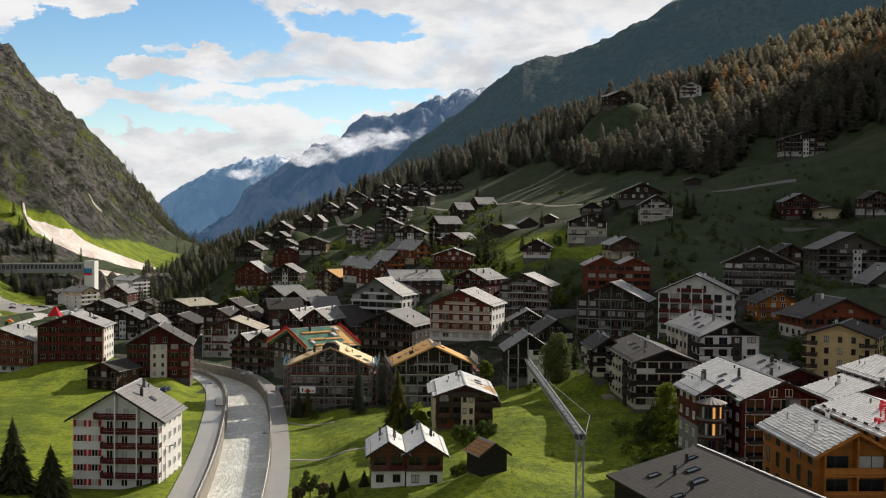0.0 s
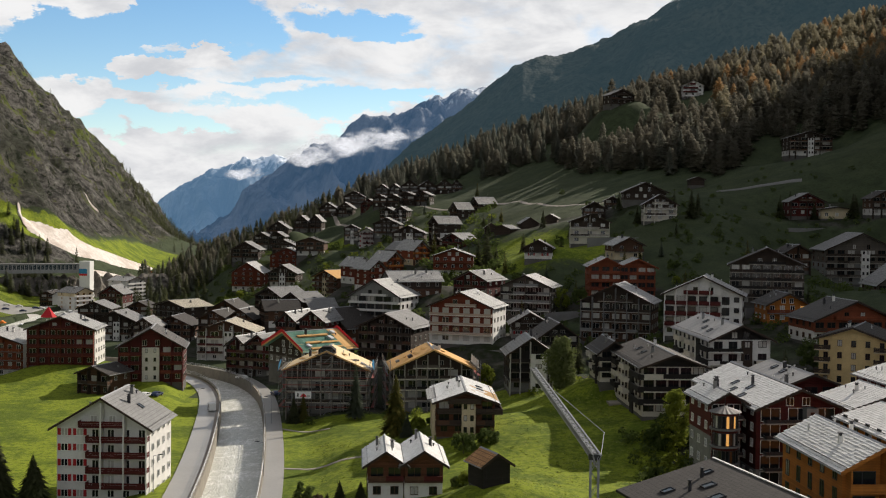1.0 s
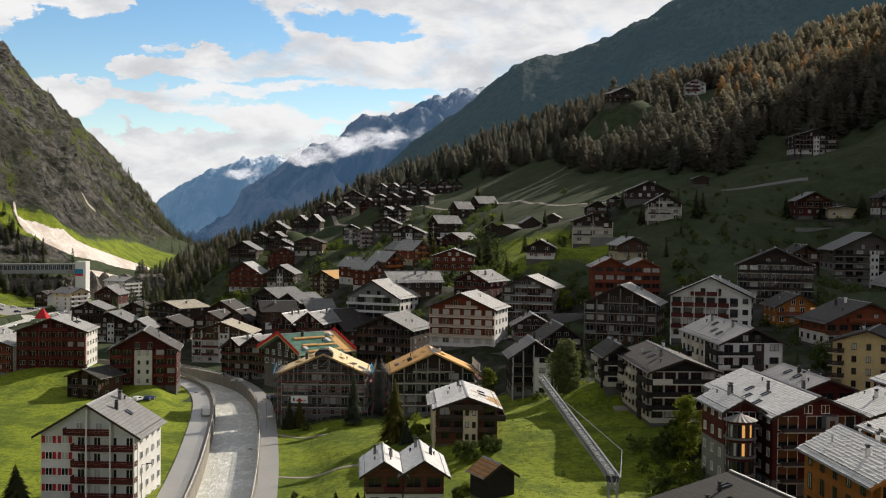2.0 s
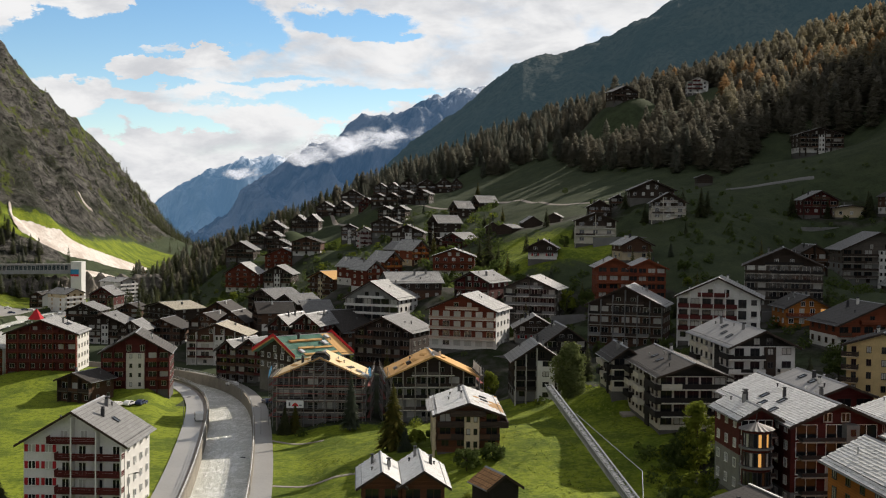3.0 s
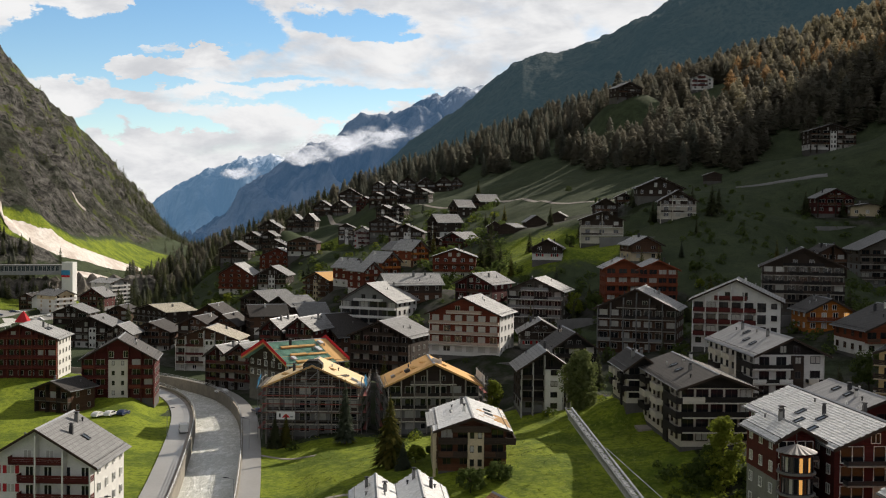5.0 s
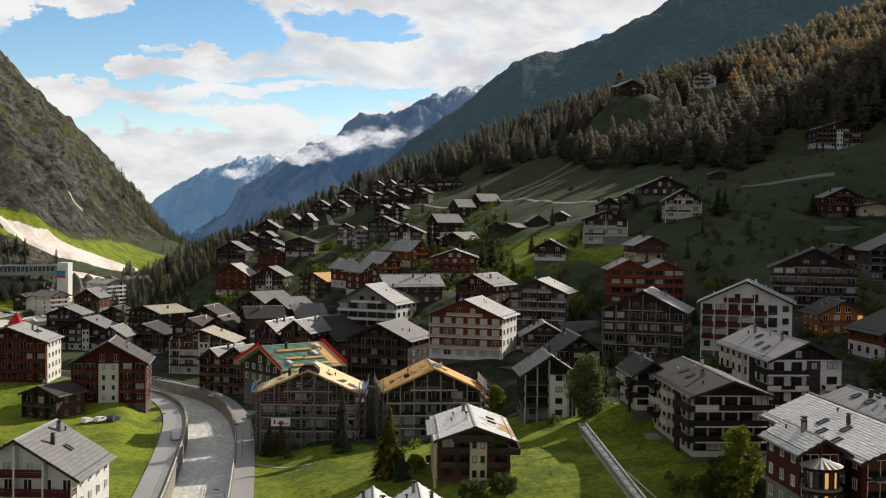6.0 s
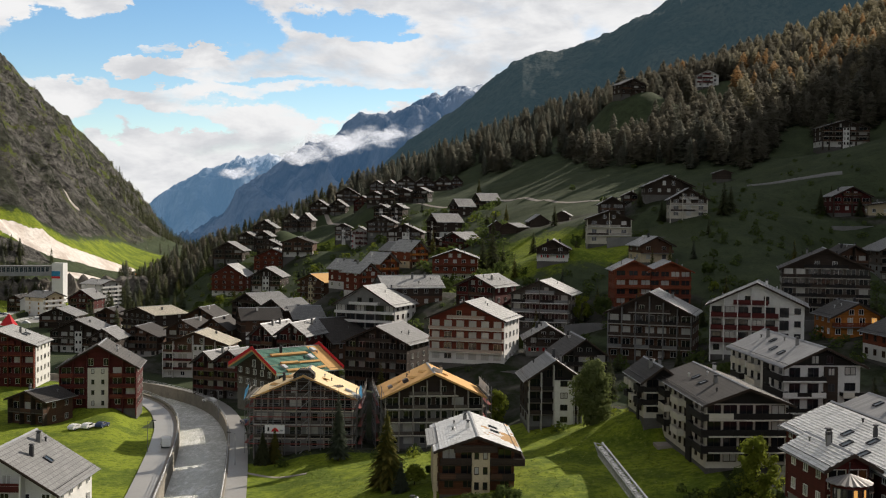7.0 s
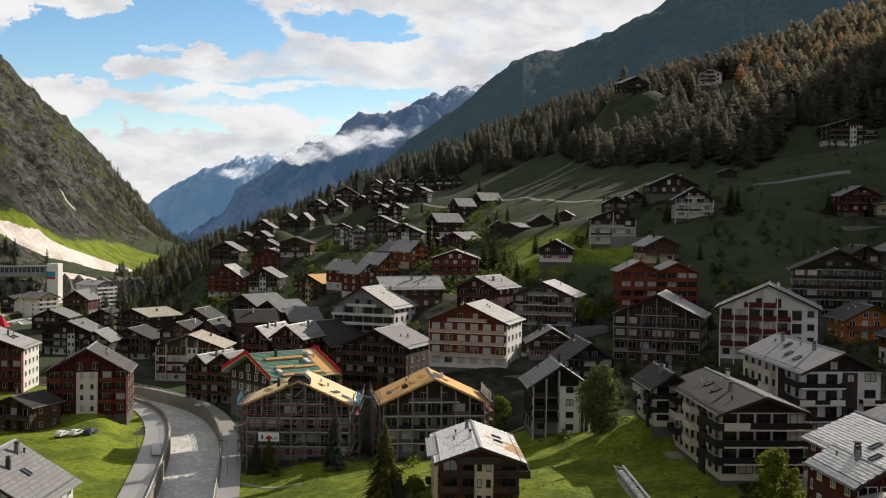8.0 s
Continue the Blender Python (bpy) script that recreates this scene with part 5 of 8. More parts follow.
house("h605", -36.6, 560, 27.9, 8.2, 11, 8.5, 11.9, 38, "redwood")
house("h640b", -28.9, 542, 25.6, 8.3, 11, 10.4, 13.6, 38, "redwood")
house("h680", -21.9, 560, 29.3, 8.7, 12, 9.7, 13.4, 38, "orangewood")
house("h700", -17.7, 600, 35.4, 8.9, 12, 7.3, 10.5, 30, "brownwhite")
house("h735", -17.9, 640, 41.4, 16.4, 14, 8.4, 12.1, -5, "brownwhite")
house("h735b", -10.2, 575, 36.1, 8.4, 14, 7.5, 11.3, 35, "orangewood")
house("u794", 4.8, 545, 32.4, 17.5, 14, 9.2, 12.3, -3, "redwood")
house("u820", 10.5, 447, 30.8, 13.0, 14, 6.1, 9.2, -30, "redbrown")
house("u740", -19.4, 462, 29.2, 13.0, 18, 6.4, 9.6, -72, "darkgrey")
house("u790", -3.8, 677, 46.3, 10.0, 13, 8.4, 12.0, -60, "brownwhite")
house("u830", 21.0, 771, 60.9, 9.0, 12, 5.5, 9.2, -60, "dark")
house("u820b", 7.8, 738, 56.9, 9.0, 9, 5.9, 9.5, -60, "dark")
house("u960", 37.7, 487, 43.2, 10.8, 12, 4.4, 7.3, -8, "darkwhite")
house("u988", 53.3, 610, 55.5, 6.2, 8, 3.2, 4.8, -14, "hut")
house("u945", 42.5, 600, 52.8, 8.6, 8, 3.1, 5.8, 10, "hut")
house("u890", 28.4, 590, 50.3, 9.0, 8, 3.1, 4.6, -40, "hut")
house("u870", 23.6, 600, 50.5, 6.0, 8, 3.1, 5.2, 0, "hut")
house("u805", 5.5, 610, 42.7, 12.7, 12, 4.8, 7.7, -40, "redbrown")
house("u775", -1.9, 625, 40.7, 10.0, 10, 4.7, 6.8, -40, "brown")
house("u525", -73.9, 518, 12.1, 11.0, 13, 7.4, 11.0, -70, "brown")
house("u526", -57.0, 527, 11.2, 11.0, 11, 8.1, 12.0, -62, "dark")
house("u475", -53.6, 430, 11.1, 7.8, 16, 11.4, 14.7, -20, "redbrown")
house("u535", -44.2, 425, 11.9, 9.0, 16, 11.6, 14.8, -20, "redbrown")
house("u470", -75.8, 545, 15.4, 18.4, 14, 7.6, 11.4, -45, "dark")
house("u505", -63.6, 530, 16.4, 14.9, 12, 5.8, 9.2, -45, "dark")
twin("t660", -41.3, 915, 69.9, 18.1, 14, 7.3, 12.2, -4, "dark")
house("t705", -25.2, 925, 71.8, 13.2, 12, 7.4, 12.4, 0, "dark")
house("t740", -11.7, 935, 72.9, 14.3, 12, 6.7, 11.3, 5, "dark")
house("t775", 1.2, 940, 74.0, 11.8, 12, 6.7, 11.3, 0, "dark")
house("t805", 10.5, 945, 75.0, 8.5, 12, 5.9, 10.1, 0, "dark")
twin("t685", -39.5, 850, 63.2, 18.0, 14, 6.4, 9.8, -7, "dark")
twin("t730", -20.3, 860, 64.9, 22.0, 14, 6.9, 10.7, -11, "dark")
twin("t690", -32.4, 800, 53.1, 17.4, 12, 7.8, 11.4, -14, "brownwhite")
house("f1223", 202.7, 1000, 156.9, 16.6, 14, 9.3, 13.0, -5, "white")
house("f1095", 134.6, 930, 143.6, 19.5, 12, 6.9, 11.2, 20, "dark")
house("f1424", 202.4, 680, 94.4, 23.5, 14, 9.8, 13.3, 0, "brownwhite")
house("f1415", 163.4, 554, 61.1, 15.0, 12, 6.7, 10.3, 0, "redbrown")
house("f1467", 175.6, 550, 60.2, 13.9, 8, 4.1, 5.1, 0, "pale")
house("f1540", 193.4, 540, 62.0, 11.3, 12, 7.5, 10.6, 0, "brown")
house("f1228", 132.1, 640, 76.4, 7.2, 8, 3.0, 4.2, 0, "hut")

# ---- the lie of the land ----
def steps(*spans):
    out = []
    for a, b, n in spans:
        out += list(np.linspace(a, b, n, endpoint=False))
    return np.array(out + [spans[-1][1]])


gx = steps((-2200, -700, 30), (-700, -450, 60), (-450, -240, 84), (-240, -110, 42), (-110, -24, 54), (-24, 130, 56), (130, 420, 60), (420, 900, 40), (900, 1800, 20))
gy = steps((-200, 160, 18), (160, 480, 128), (480, 760, 84), (760, 1250, 130), (1250, 1900, 90), (1900, 2700, 44), (2700, 4900, 20))
GX, GY = np.meshgrid(gx, gy)
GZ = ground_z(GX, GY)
west = np.interp(GY, WEST_Y, WEST_X) - GX
cliff = np.clip((west - 26) / 34, 0, 1)
rise = GX - np.interp(GY, TOE_Y, TOE_X)
hills = np.clip((rise - 40) / 120, 0, 1)
rugged, rolls = frac_noise(GX, GY, 85.0, 5), frac_noise(GX + 500, GY, 60.0, 4)
crags = frac_noise(GX - 300, GY * .8, 30.0, 4)
# ledges: the rock climbs in broken steps that dip down the valley
strata = (GZ + GY * .06 + rugged * 22) / 19.0
ledge = (np.tanh(5 * (strata - np.floor(strata) - .5)) / np.tanh(2.5) * .5 + .5 - (strata - np.floor(strata))) * 19.0
GZ = GZ + np.clip((west - 45) / 55, 0, 1) * (rugged * 18.0 + crags * 13.0 + ledge * 1.0 * np.clip(.6 + crags, 0, 1.4)) + hills * rolls * 2.0
nx, ny = len(gx), len(gy)
verts = np.stack([GX.ravel(), GY.ravel(), GZ.ravel()], 1).tolist()
faces = [(j * nx + i, j * nx + i + 1, (j + 1) * nx + i + 1, (j + 1) * nx + i) for j in range(ny - 1) for i in range(nx - 1)]
ground = tagged(mesh_object("ground", verts, faces, ["ground_cover"], smooth=True), "green meadows, paved village plots and rocky mountain side", "ground", kind="structure")
crowd = np.zeros(GX.shape)
for px, py, pz, reach in PLOTS:
    crowd += np.exp(-((GX - px) ** 2 + (GY - py) ** 2) / (2 * (reach + 6) ** 2))
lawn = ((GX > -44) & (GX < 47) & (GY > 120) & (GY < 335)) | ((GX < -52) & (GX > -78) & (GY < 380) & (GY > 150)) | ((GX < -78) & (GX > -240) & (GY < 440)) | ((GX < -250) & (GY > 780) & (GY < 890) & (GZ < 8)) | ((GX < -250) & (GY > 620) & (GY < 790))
# sunlit spots of the hillside, painted in as brighter meadow
sun_spots = 2.0 * np.exp(-(((GX - 36) / 32) ** 2 + ((GY - 532) / 38) ** 2)) + np.exp(-(((GX + 70) / 22) ** 2 + ((GY - 800) / 40) ** 2)) + .6 * np.exp(-(((GX + 122) / 14) ** 2 + ((GY - 715) / 40) ** 2))
fan = ((GX < -225) & (GY > 700) & (GY <= 1000)) | ((GX < -225) & (GY > 1000) & (GZ <= 7))
band = np.clip(.5 + (GZ - np.interp(GY, [960, 1016, 1098, 1174, 1340], [44, 22, 11, 4, 3])) / 8, 0, 1) * np.clip(.5 + (np.interp(GY, [980, 1038, 1082, 1208, 1292, 1345], [66, 52, 37, 29, 21, 6]) + rugged * 9 - GZ) / 14, 0, 1)
band = band * (GX < -230) * np.clip((GY - 950) / 30, 0, 1) * np.clip((1400 - GY) / 40, 0, 1)
lush = np.clip(band * .72 + lawn * 1.0 + sun_spots * 1.3 + fan * 0.36, 0, 1)
paved = np.clip((crowd - 0.95) * 1.4, 0, 1) * (1 - lawn) * np.clip((900 - GY) / 120, 0, 1) * (1 - np.clip(sun_spots * 2, 0, 1))
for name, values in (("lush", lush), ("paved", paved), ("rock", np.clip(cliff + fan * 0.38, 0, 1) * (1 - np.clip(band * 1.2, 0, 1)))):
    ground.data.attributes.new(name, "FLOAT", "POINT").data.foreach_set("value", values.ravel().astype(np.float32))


def ground_at(x, y):
    """The height of the sheet itself at a place."""
    i, j = int(np.clip(np.searchsorted(gx, x) - 1, 0, nx - 2)), int(np.clip(np.searchsorted(gy, y) - 1, 0, ny - 2))
    u, v = (x - gx[i]) / (gx[i + 1] - gx[i]), (y - gy[j]) / (gy[j + 1] - gy[j])
    return float(GZ[j, i] * (1 - u) * (1 - v) + GZ[j, i + 1] * u * (1 - v) + GZ[j + 1, i] * (1 - u) * v + GZ[j + 1, i + 1] * u * v)


def ribbon(name, line, lo, hi, z0, z1, material, label="", category="", kind="structure", drape=None, y_from=-1e9, y_to=1e9):
    """A strip that follows a line, between two offsets to its right, from height z0 to z1 over the valley floor."""
    v, f = [], []
    pts = [p for p in line if y_from <= p[1] <= y_to]
    for k, p in enumerate(pts):
        a, b = pts[max(k - 1, 0)], pts[min(k + 1, len(pts) - 1)]
        t = Vector((b[0] - a[0], b[1] - a[1], 0)).normalized()
        r = Vector((t.y, -t.x, 0))
        base = float(floor_z(p[1]))
        for off, z in ((lo, z0), (hi, z0), (hi, z1), (lo, z1)):
            q = Vector((p[0], p[1], 0)) + r * off
            v.append((q.x, q.y, (drape(q.x, q.y) if drape else base) + z))
    for k in range(len(pts) - 1):
        a, b = 4 * k, 4 * k + 4
        f += [(a + i, a + (i + 1) % 4, b + (i + 1) % 4, b + i) for i in range(4)]
    f += [(0, 3, 2, 1), (len(v) - 4, len(v) - 3, len(v) - 2, len(v) - 1)]
    ob = mesh_object(name, v, [q[::-1] for q in f], [material])
    return tagged(ob, label, category, kind=kind)


LINE = [(v.x, v.y) for v in STREAM]
ribbon("water", LINE, -6.0, 6.0, -4.2, -2.7, "glacier_water", "milky grey glacier river with foaming rapids", "river")
ribbon("river_wall", LINE, -6.5, -5.8, -6.0, 0.75, "river_stone", "pale stone embankment wall along the river", "wall", y_to=520)
ribbon("river_wall", LINE, 5.8, 6.4, -6.0, 0.85, "river_stone", "stone embankment wall along the river", "wall", y_to=520)
ribbon("road", LINE, -12.2, -7.3, -0.5, 0.04, "asphalt", "grey asphalt road beside the river", "road", y_to=470)
ribbon("pavement", LINE, -7.3, -6.5, -0.5, 0.16, "paving", "narrow raised pavement along the river wall", "pavement", y_to=470)
ribbon("lane", LINE, 6.4, 10.6, -0.5, 0.05, "asphalt", "grey asphalt lane beside the river", "road", y_to=520)

# ---- far mountains ----
def mountain(name, profile, near, far, material, label, rough, base=-120.0, n=160, rows=26, spur=0.0, fine=0.0):
    """A range whose crest follows a profile of (bearing, rise) tangents, with spurs and gullies down its face."""
    bs = np.linspace(profile[0][0], profile[-1][0], n)
    tops = np.interp(bs, [p[0] for p in profile], [p[1] for p in profile])
    crest = near + (far - near) * 0.7
    v = []
    for r in range(rows):
        u = r / (rows - 1)
        dist = near + (far - near) * u
        lift = math.sin(min(u / 0.7, 1.0) * math.pi / 2) ** 1.15 * (1.0 if u <= 0.7 else 1.0 - (u - 0.7) * 0.8)
        for b, top in zip(bs, tops):
            x = b * dist
            jag = noise.fractal(Vector((x / 260, dist / 260, 1.7)), 0.9, 2.1, 6)
            rib = 1 - 2 * abs(noise.fractal(Vector((x / 190 + .25 * dist / 190, dist / 620, 5.1)), 0.9, 2.1, 5))
            tip = noise.noise(Vector((x / 13, dist / 40, 9.3))) + noise.noise(Vector((x / 6, dist / 20, 3.3))) * .7
            z = base + (62 + top * crest - base) * lift + jag * rough * (0.3 + lift) + rib * spur * 4 * lift * (1.08 - lift) + tip * fine * lift
            v.append((x, dist, z))
    f = [(r * n + i, r * n + i + 1, (r + 1) * n + i + 1, (r + 1) * n + i) for r in range(rows - 1) for i in range(n - 1)]
    return tagged(mesh_object(name, v, f, [material], smooth=True), label, "mountain", kind="structure")


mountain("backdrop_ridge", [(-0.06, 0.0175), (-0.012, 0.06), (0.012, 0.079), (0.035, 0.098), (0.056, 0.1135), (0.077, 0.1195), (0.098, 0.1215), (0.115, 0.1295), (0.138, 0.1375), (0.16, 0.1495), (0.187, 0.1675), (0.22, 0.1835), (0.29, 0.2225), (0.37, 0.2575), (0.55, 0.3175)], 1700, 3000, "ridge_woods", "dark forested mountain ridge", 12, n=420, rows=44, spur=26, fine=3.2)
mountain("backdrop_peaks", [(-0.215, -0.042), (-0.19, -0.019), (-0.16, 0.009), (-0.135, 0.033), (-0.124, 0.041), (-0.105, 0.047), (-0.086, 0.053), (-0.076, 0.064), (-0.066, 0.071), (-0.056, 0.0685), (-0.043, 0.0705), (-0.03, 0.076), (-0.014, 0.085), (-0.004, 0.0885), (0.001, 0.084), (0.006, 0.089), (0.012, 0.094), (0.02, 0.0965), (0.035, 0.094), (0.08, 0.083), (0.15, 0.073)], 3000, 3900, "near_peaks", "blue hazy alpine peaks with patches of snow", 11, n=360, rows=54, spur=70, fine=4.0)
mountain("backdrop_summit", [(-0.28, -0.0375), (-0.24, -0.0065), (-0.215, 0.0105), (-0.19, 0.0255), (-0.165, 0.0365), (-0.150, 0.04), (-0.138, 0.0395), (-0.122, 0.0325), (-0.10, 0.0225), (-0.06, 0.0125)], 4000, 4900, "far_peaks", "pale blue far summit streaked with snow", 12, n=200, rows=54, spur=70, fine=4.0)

# ---- trees ----
def frond(v, f, base, way, length, width, droop):
    """One drooping spray of needles, bent along its middle."""
    side = Vector((-way.y, way.x, 0))
    mid = base + way * length * .55 + Vector((0, 0, -droop * .35 * length))
    tip = base + way * length + Vector((0, 0, -droop * length))
    k = len(v)
    v += [base, mid + side * width, tip, mid - side * width - Vector((0, 0, width * .3))]
    f += [(k, k + 1, k + 2), (k, k + 2, k + 3)]


def conifer_mesh(h, r, whorls, per, rnd, airy=0.0, lean=0.9):
    v, f = [], []
    for w_ in range(whorls):
        u = (w_ + rnd.uniform(0, .5)) / whorls
        z = h * (.10 + .88 * u)
        reach = r * (1 - u) ** lean * rnd.uniform(.78, 1.1) + .12
        for k in range(per):
            if rnd.random() < airy:
                continue
            a = 2 * math.pi * (k + rnd.uniform(-.45, .45)) / per + w_ * 1.7
            way = Vector((math.cos(a), math.sin(a), 0))
            frond(v, f, Vector((0, 0, z + rnd.uniform(-.2, .2))), way, reach * rnd.uniform(.7, 1.15), reach * rnd.uniform(.13, .23), rnd.uniform(.15, .6))
    k = len(v)
    v += [Vector((0, 0, h * 1.02)), Vector((.12, 0, h * .86)), Vector((-.08, .1, h * .86)), Vector((-.08, -.1, h * .86))]
    f += [(k, k + 1, k + 2), (k, k + 2, k + 3), (k, k + 3, k + 1)]
    return v, f


def needle_mesh(h, r, whorls, per, rnd, airy, lean):
    """A far conifer: many small drooping wedges of needles, thinning to the tip."""
    v, f = [], []
    for w_ in range(whorls):
        u = (w_ + rnd.uniform(0, .6)) / whorls
        z = h * (.06 + .92 * u)
        reach = r * (1 - u) ** lean * rnd.uniform(.7, 1.1) + .008 * h
        for k in range(per):
            if rnd.random() < airy:
                continue
            a = 2 * math.pi * (k + rnd.uniform(-.5, .5)) / per + w_ * 1.7
            way, side = Vector((math.cos(a), math.sin(a), 0)), Vector((-math.sin(a), math.cos(a), 0))
            inner, outer = reach * rnd.uniform(.1, .5), reach * rnd.uniform(.7, 1.15)
            drop = rnd.uniform(.02, .05) * h
            wide = reach * rnd.uniform(.14, .30) + .006 * h
            n = len(v)
            v += [Vector((0, 0, z)) + way * inner, Vector((0, 0, z - drop)) + way * outer + side * wide, Vector((0, 0, z - drop * rnd.uniform(.6, 1.6))) + way * outer * rnd.uniform(.8, 1.0) - side * wide]
            f.append((n, n + 1, n + 2))
    n = len(v)
    v += [Vector((0, 0, h * 1.02)), Vector((.012 * h, 0, h * .9)), Vector((-.008 * h, .01 * h, h * .9))]
    f.append((n, n + 1, n + 2))
    return v, f


def trunk_bm(h, r, rnd, limbs=0, spread=0.0):
    bm = bmesh.new()
    pts = [Vector((rnd.uniform(-.1, .1) * k, rnd.uniform(-.1, .1) * k, h * k / 4 - (.8 if k == 0 else 0))) for k in range(5)]
    for k in range(4):
        beam(bm, pts[k], pts[k + 1], r * (1 - k * .2), 7, r2=r * (1 - (k + 1) * .2))
    for k in range(limbs):
        a, z = 2 * math.pi * k / limbs + rnd.uniform(-.3, .3), h * rnd.uniform(.35, .9)
        q = Vector((math.cos(a), math.sin(a), rnd.uniform(.5, 1.1))) * spread * rnd.uniform(.6, 1.0)
        beam(bm, (0, 0, z), Vector((0, 0, z)) + q, r * .4, 5, r2=r * .1)
    return bm


def tree_base(name, x, y, label):
    root = tagged(new(name), label, "tree" if "tree" in name or name in ("spruce", "larch") else "bush", "trees and bushes of the village")
    root.matrix_basis = pose(x, y, ground_at(x, y) - .1, 0, 0, random.uniform(0, 360))
    return root


def conifer(x, y, h, r, mat="needles_dark", label="tall dark green spruce on the grass", name="spruce", whorls=40, per=18, seed=1):
    rnd = random.Random(f"{x:.1f},{y:.1f},{seed}")
    root = tree_base(name, x, y, label)
    part("trunk", trunk_bm(h * .92, h * .017 + .05, rnd), "bark", root)
    v, f = conifer_mesh(h, r, whorls, per, rnd, .06)
    crown = mesh_object("crown", v, f, [mat])
    crown.parent = root
    return root


def leafy(x, y, h, r, mat, label, name="tree", clumps=46, leaves=70, low=.08, seed=1, tall=False):
    """A broadleaf crown of leaf clumps on limbs, uneven and open."""
    rnd = random.Random(f"{x:.1f},{y:.1f},{seed}")
    root = tree_base(name, x, y, label)
    part("trunk", trunk_bm(h * .6, .05 + h * .016, rnd, 7, r * .7), "bark", root)
    v, f = [], []
    for c in range(clumps):
        a, b = rnd.uniform(0, 2 * math.pi), rnd.uniform(-.75, 1.0)
        rad = rnd.uniform(.45, 1.0) ** .6
        s = math.sqrt(max(0, 1 - b * b * .8))
        mid = Vector((math.cos(a) * s * r * rad, math.sin(a) * s * r * rad, h * (low + (1 - low) * (.5 + .46 * b * rad))))
        if tall:
            u = rnd.random() ** .9
            lobe = .75 + .35 * math.sin(3 * a + 5 * u) * math.sin(9 * u + 2 * a)
            wide = r * math.sin(math.pi * (.14 + .82 * u) ** 1.15) ** .7 * lobe * rnd.uniform(.45, 1.0)
            mid = Vector((math.cos(a) * wide, math.sin(a) * wide, h * (.04 + .94 * u)))
        size = r * rnd.uniform(.16, .42 if not tall else .30)
        for l in range(leaves):
            q = Vector((rnd.gauss(0, 1), rnd.gauss(0, 1), rnd.gauss(0, .8)))
            p = mid + q.normalized() * size * rnd.uniform(.35, 1.0)
            n = (q.normalized() + Vector((rnd.uniform(-.6, .6), rnd.uniform(-.6, .6), .5))).normalized()
            t = n.orthogonal().normalized()
            t.rotate(Matrix.Rotation(rnd.uniform(0, 6.28), 3, n))
            g, k = n.cross(t), len(v)
            ls = rnd.uniform(.16, .30) * (.6 + r * .14)
            v += [p - t * ls, p + g * ls * .6, p + t * ls, p - g * ls * .6]
            f.append((k, k + 1, k + 2, k + 3))
    crown = mesh_object("crown", v, f, [mat])
    crown.parent = root
    return root


def scatter(name, kinds, spots, mats, label, seed):
    """Far woods: many small trees in one mesh. spots: x, y, height, kind."""
    vs, fs, ms, ns, count = [], [], [], [], 0
    rnd = np.random.RandomState(seed)
    for x, y, h, kind in spots:
        v, f, m, way = (kinds[kind][rnd.randint(len(kinds[kind]))] + (None,))[:4]
        a = rnd.uniform(0, 6.28)
        c, s = math.cos(a), math.sin(a)
        wide = rnd.uniform(.85, 1.2)
        p = np.empty_like(v)
        p[:, 0], p[:, 1], p[:, 2] = (v[:, 0] * c - v[:, 1] * s) * h * wide + x, (v[:, 0] * s + v[:, 1] * c) * h * wide + y, v[:, 2] * h + ground_at(x, y) - .3
        vs.append(p), fs.append(f + count), ms.append(np.full(len(f), m))
        if way is not None:
            ns.append(np.stack([way[:, 0] * c - way[:, 1] * s, way[:, 0] * s + way[:, 1] * c, way[:, 2]], 1))
        count += len(v)
    vs, fs, ms = np.concatenate(vs), np.concatenate(fs), np.concatenate(ms)
    me = bpy.data.meshes.new(name)
    me.vertices.add(len(vs)), me.loops.add(fs.size), me.polygons.add(len(fs))
    me.vertices.foreach_set("co", vs.astype(np.float32).ravel())
    me.loops.foreach_set("vertex_index", fs.astype(np.int32).ravel())
    me.polygons.foreach_set("loop_start", np.arange(0, fs.size, 3, dtype=np.int32))
    for m in mats:
        me.materials.append(MATS[m])
    me.polygons.foreach_set("material_index", ms.astype(np.int32))
    me.update(calc_edges=True)
    if ns:
        # crowns shade as soft masses, not as single flakes
        me.shade_smooth()
        me.attributes.new("custom_normal", "FLOAT_VECTOR", "POINT").data.foreach_set("vector", np.concatenate(ns).astype(np.float32).ravel())
    return tagged(new(name, me), label, "forest", kind="stuff")


def unit_trees(n, r, whorls, per, mat, airy, lean, seed):
    """Patterns of one kind: points, triangles turned outwards, material, and the soft outward way of each point."""
    rnd, out = random.Random(seed), []
    for _ in range(n):
        v, f = needle_mesh(1.0, r, whorls, per, rnd, airy, lean)
        v, f = np.array([tuple(q) for q in v]), np.array(f)
        way = np.stack([v[:, 0], v[:, 1], (v[:, 2] - .35) * r * 1.1], 1)
        way = way / (np.linalg.norm(way, axis=1)[:, None] + 1e-9) + np.array([0, 0, .7])
        flat = np.cross(v[f[:, 1]] - v[f[:, 0]], v[f[:, 2]] - v[f[:, 0]])
        back = (flat * way[f[:, 0]]).sum(1) < 0
        f[back] = f[back][:, ::-1]
        out.append((v, f, mat, way / np.linalg.norm(way, axis=1)[:, None]))
    return out


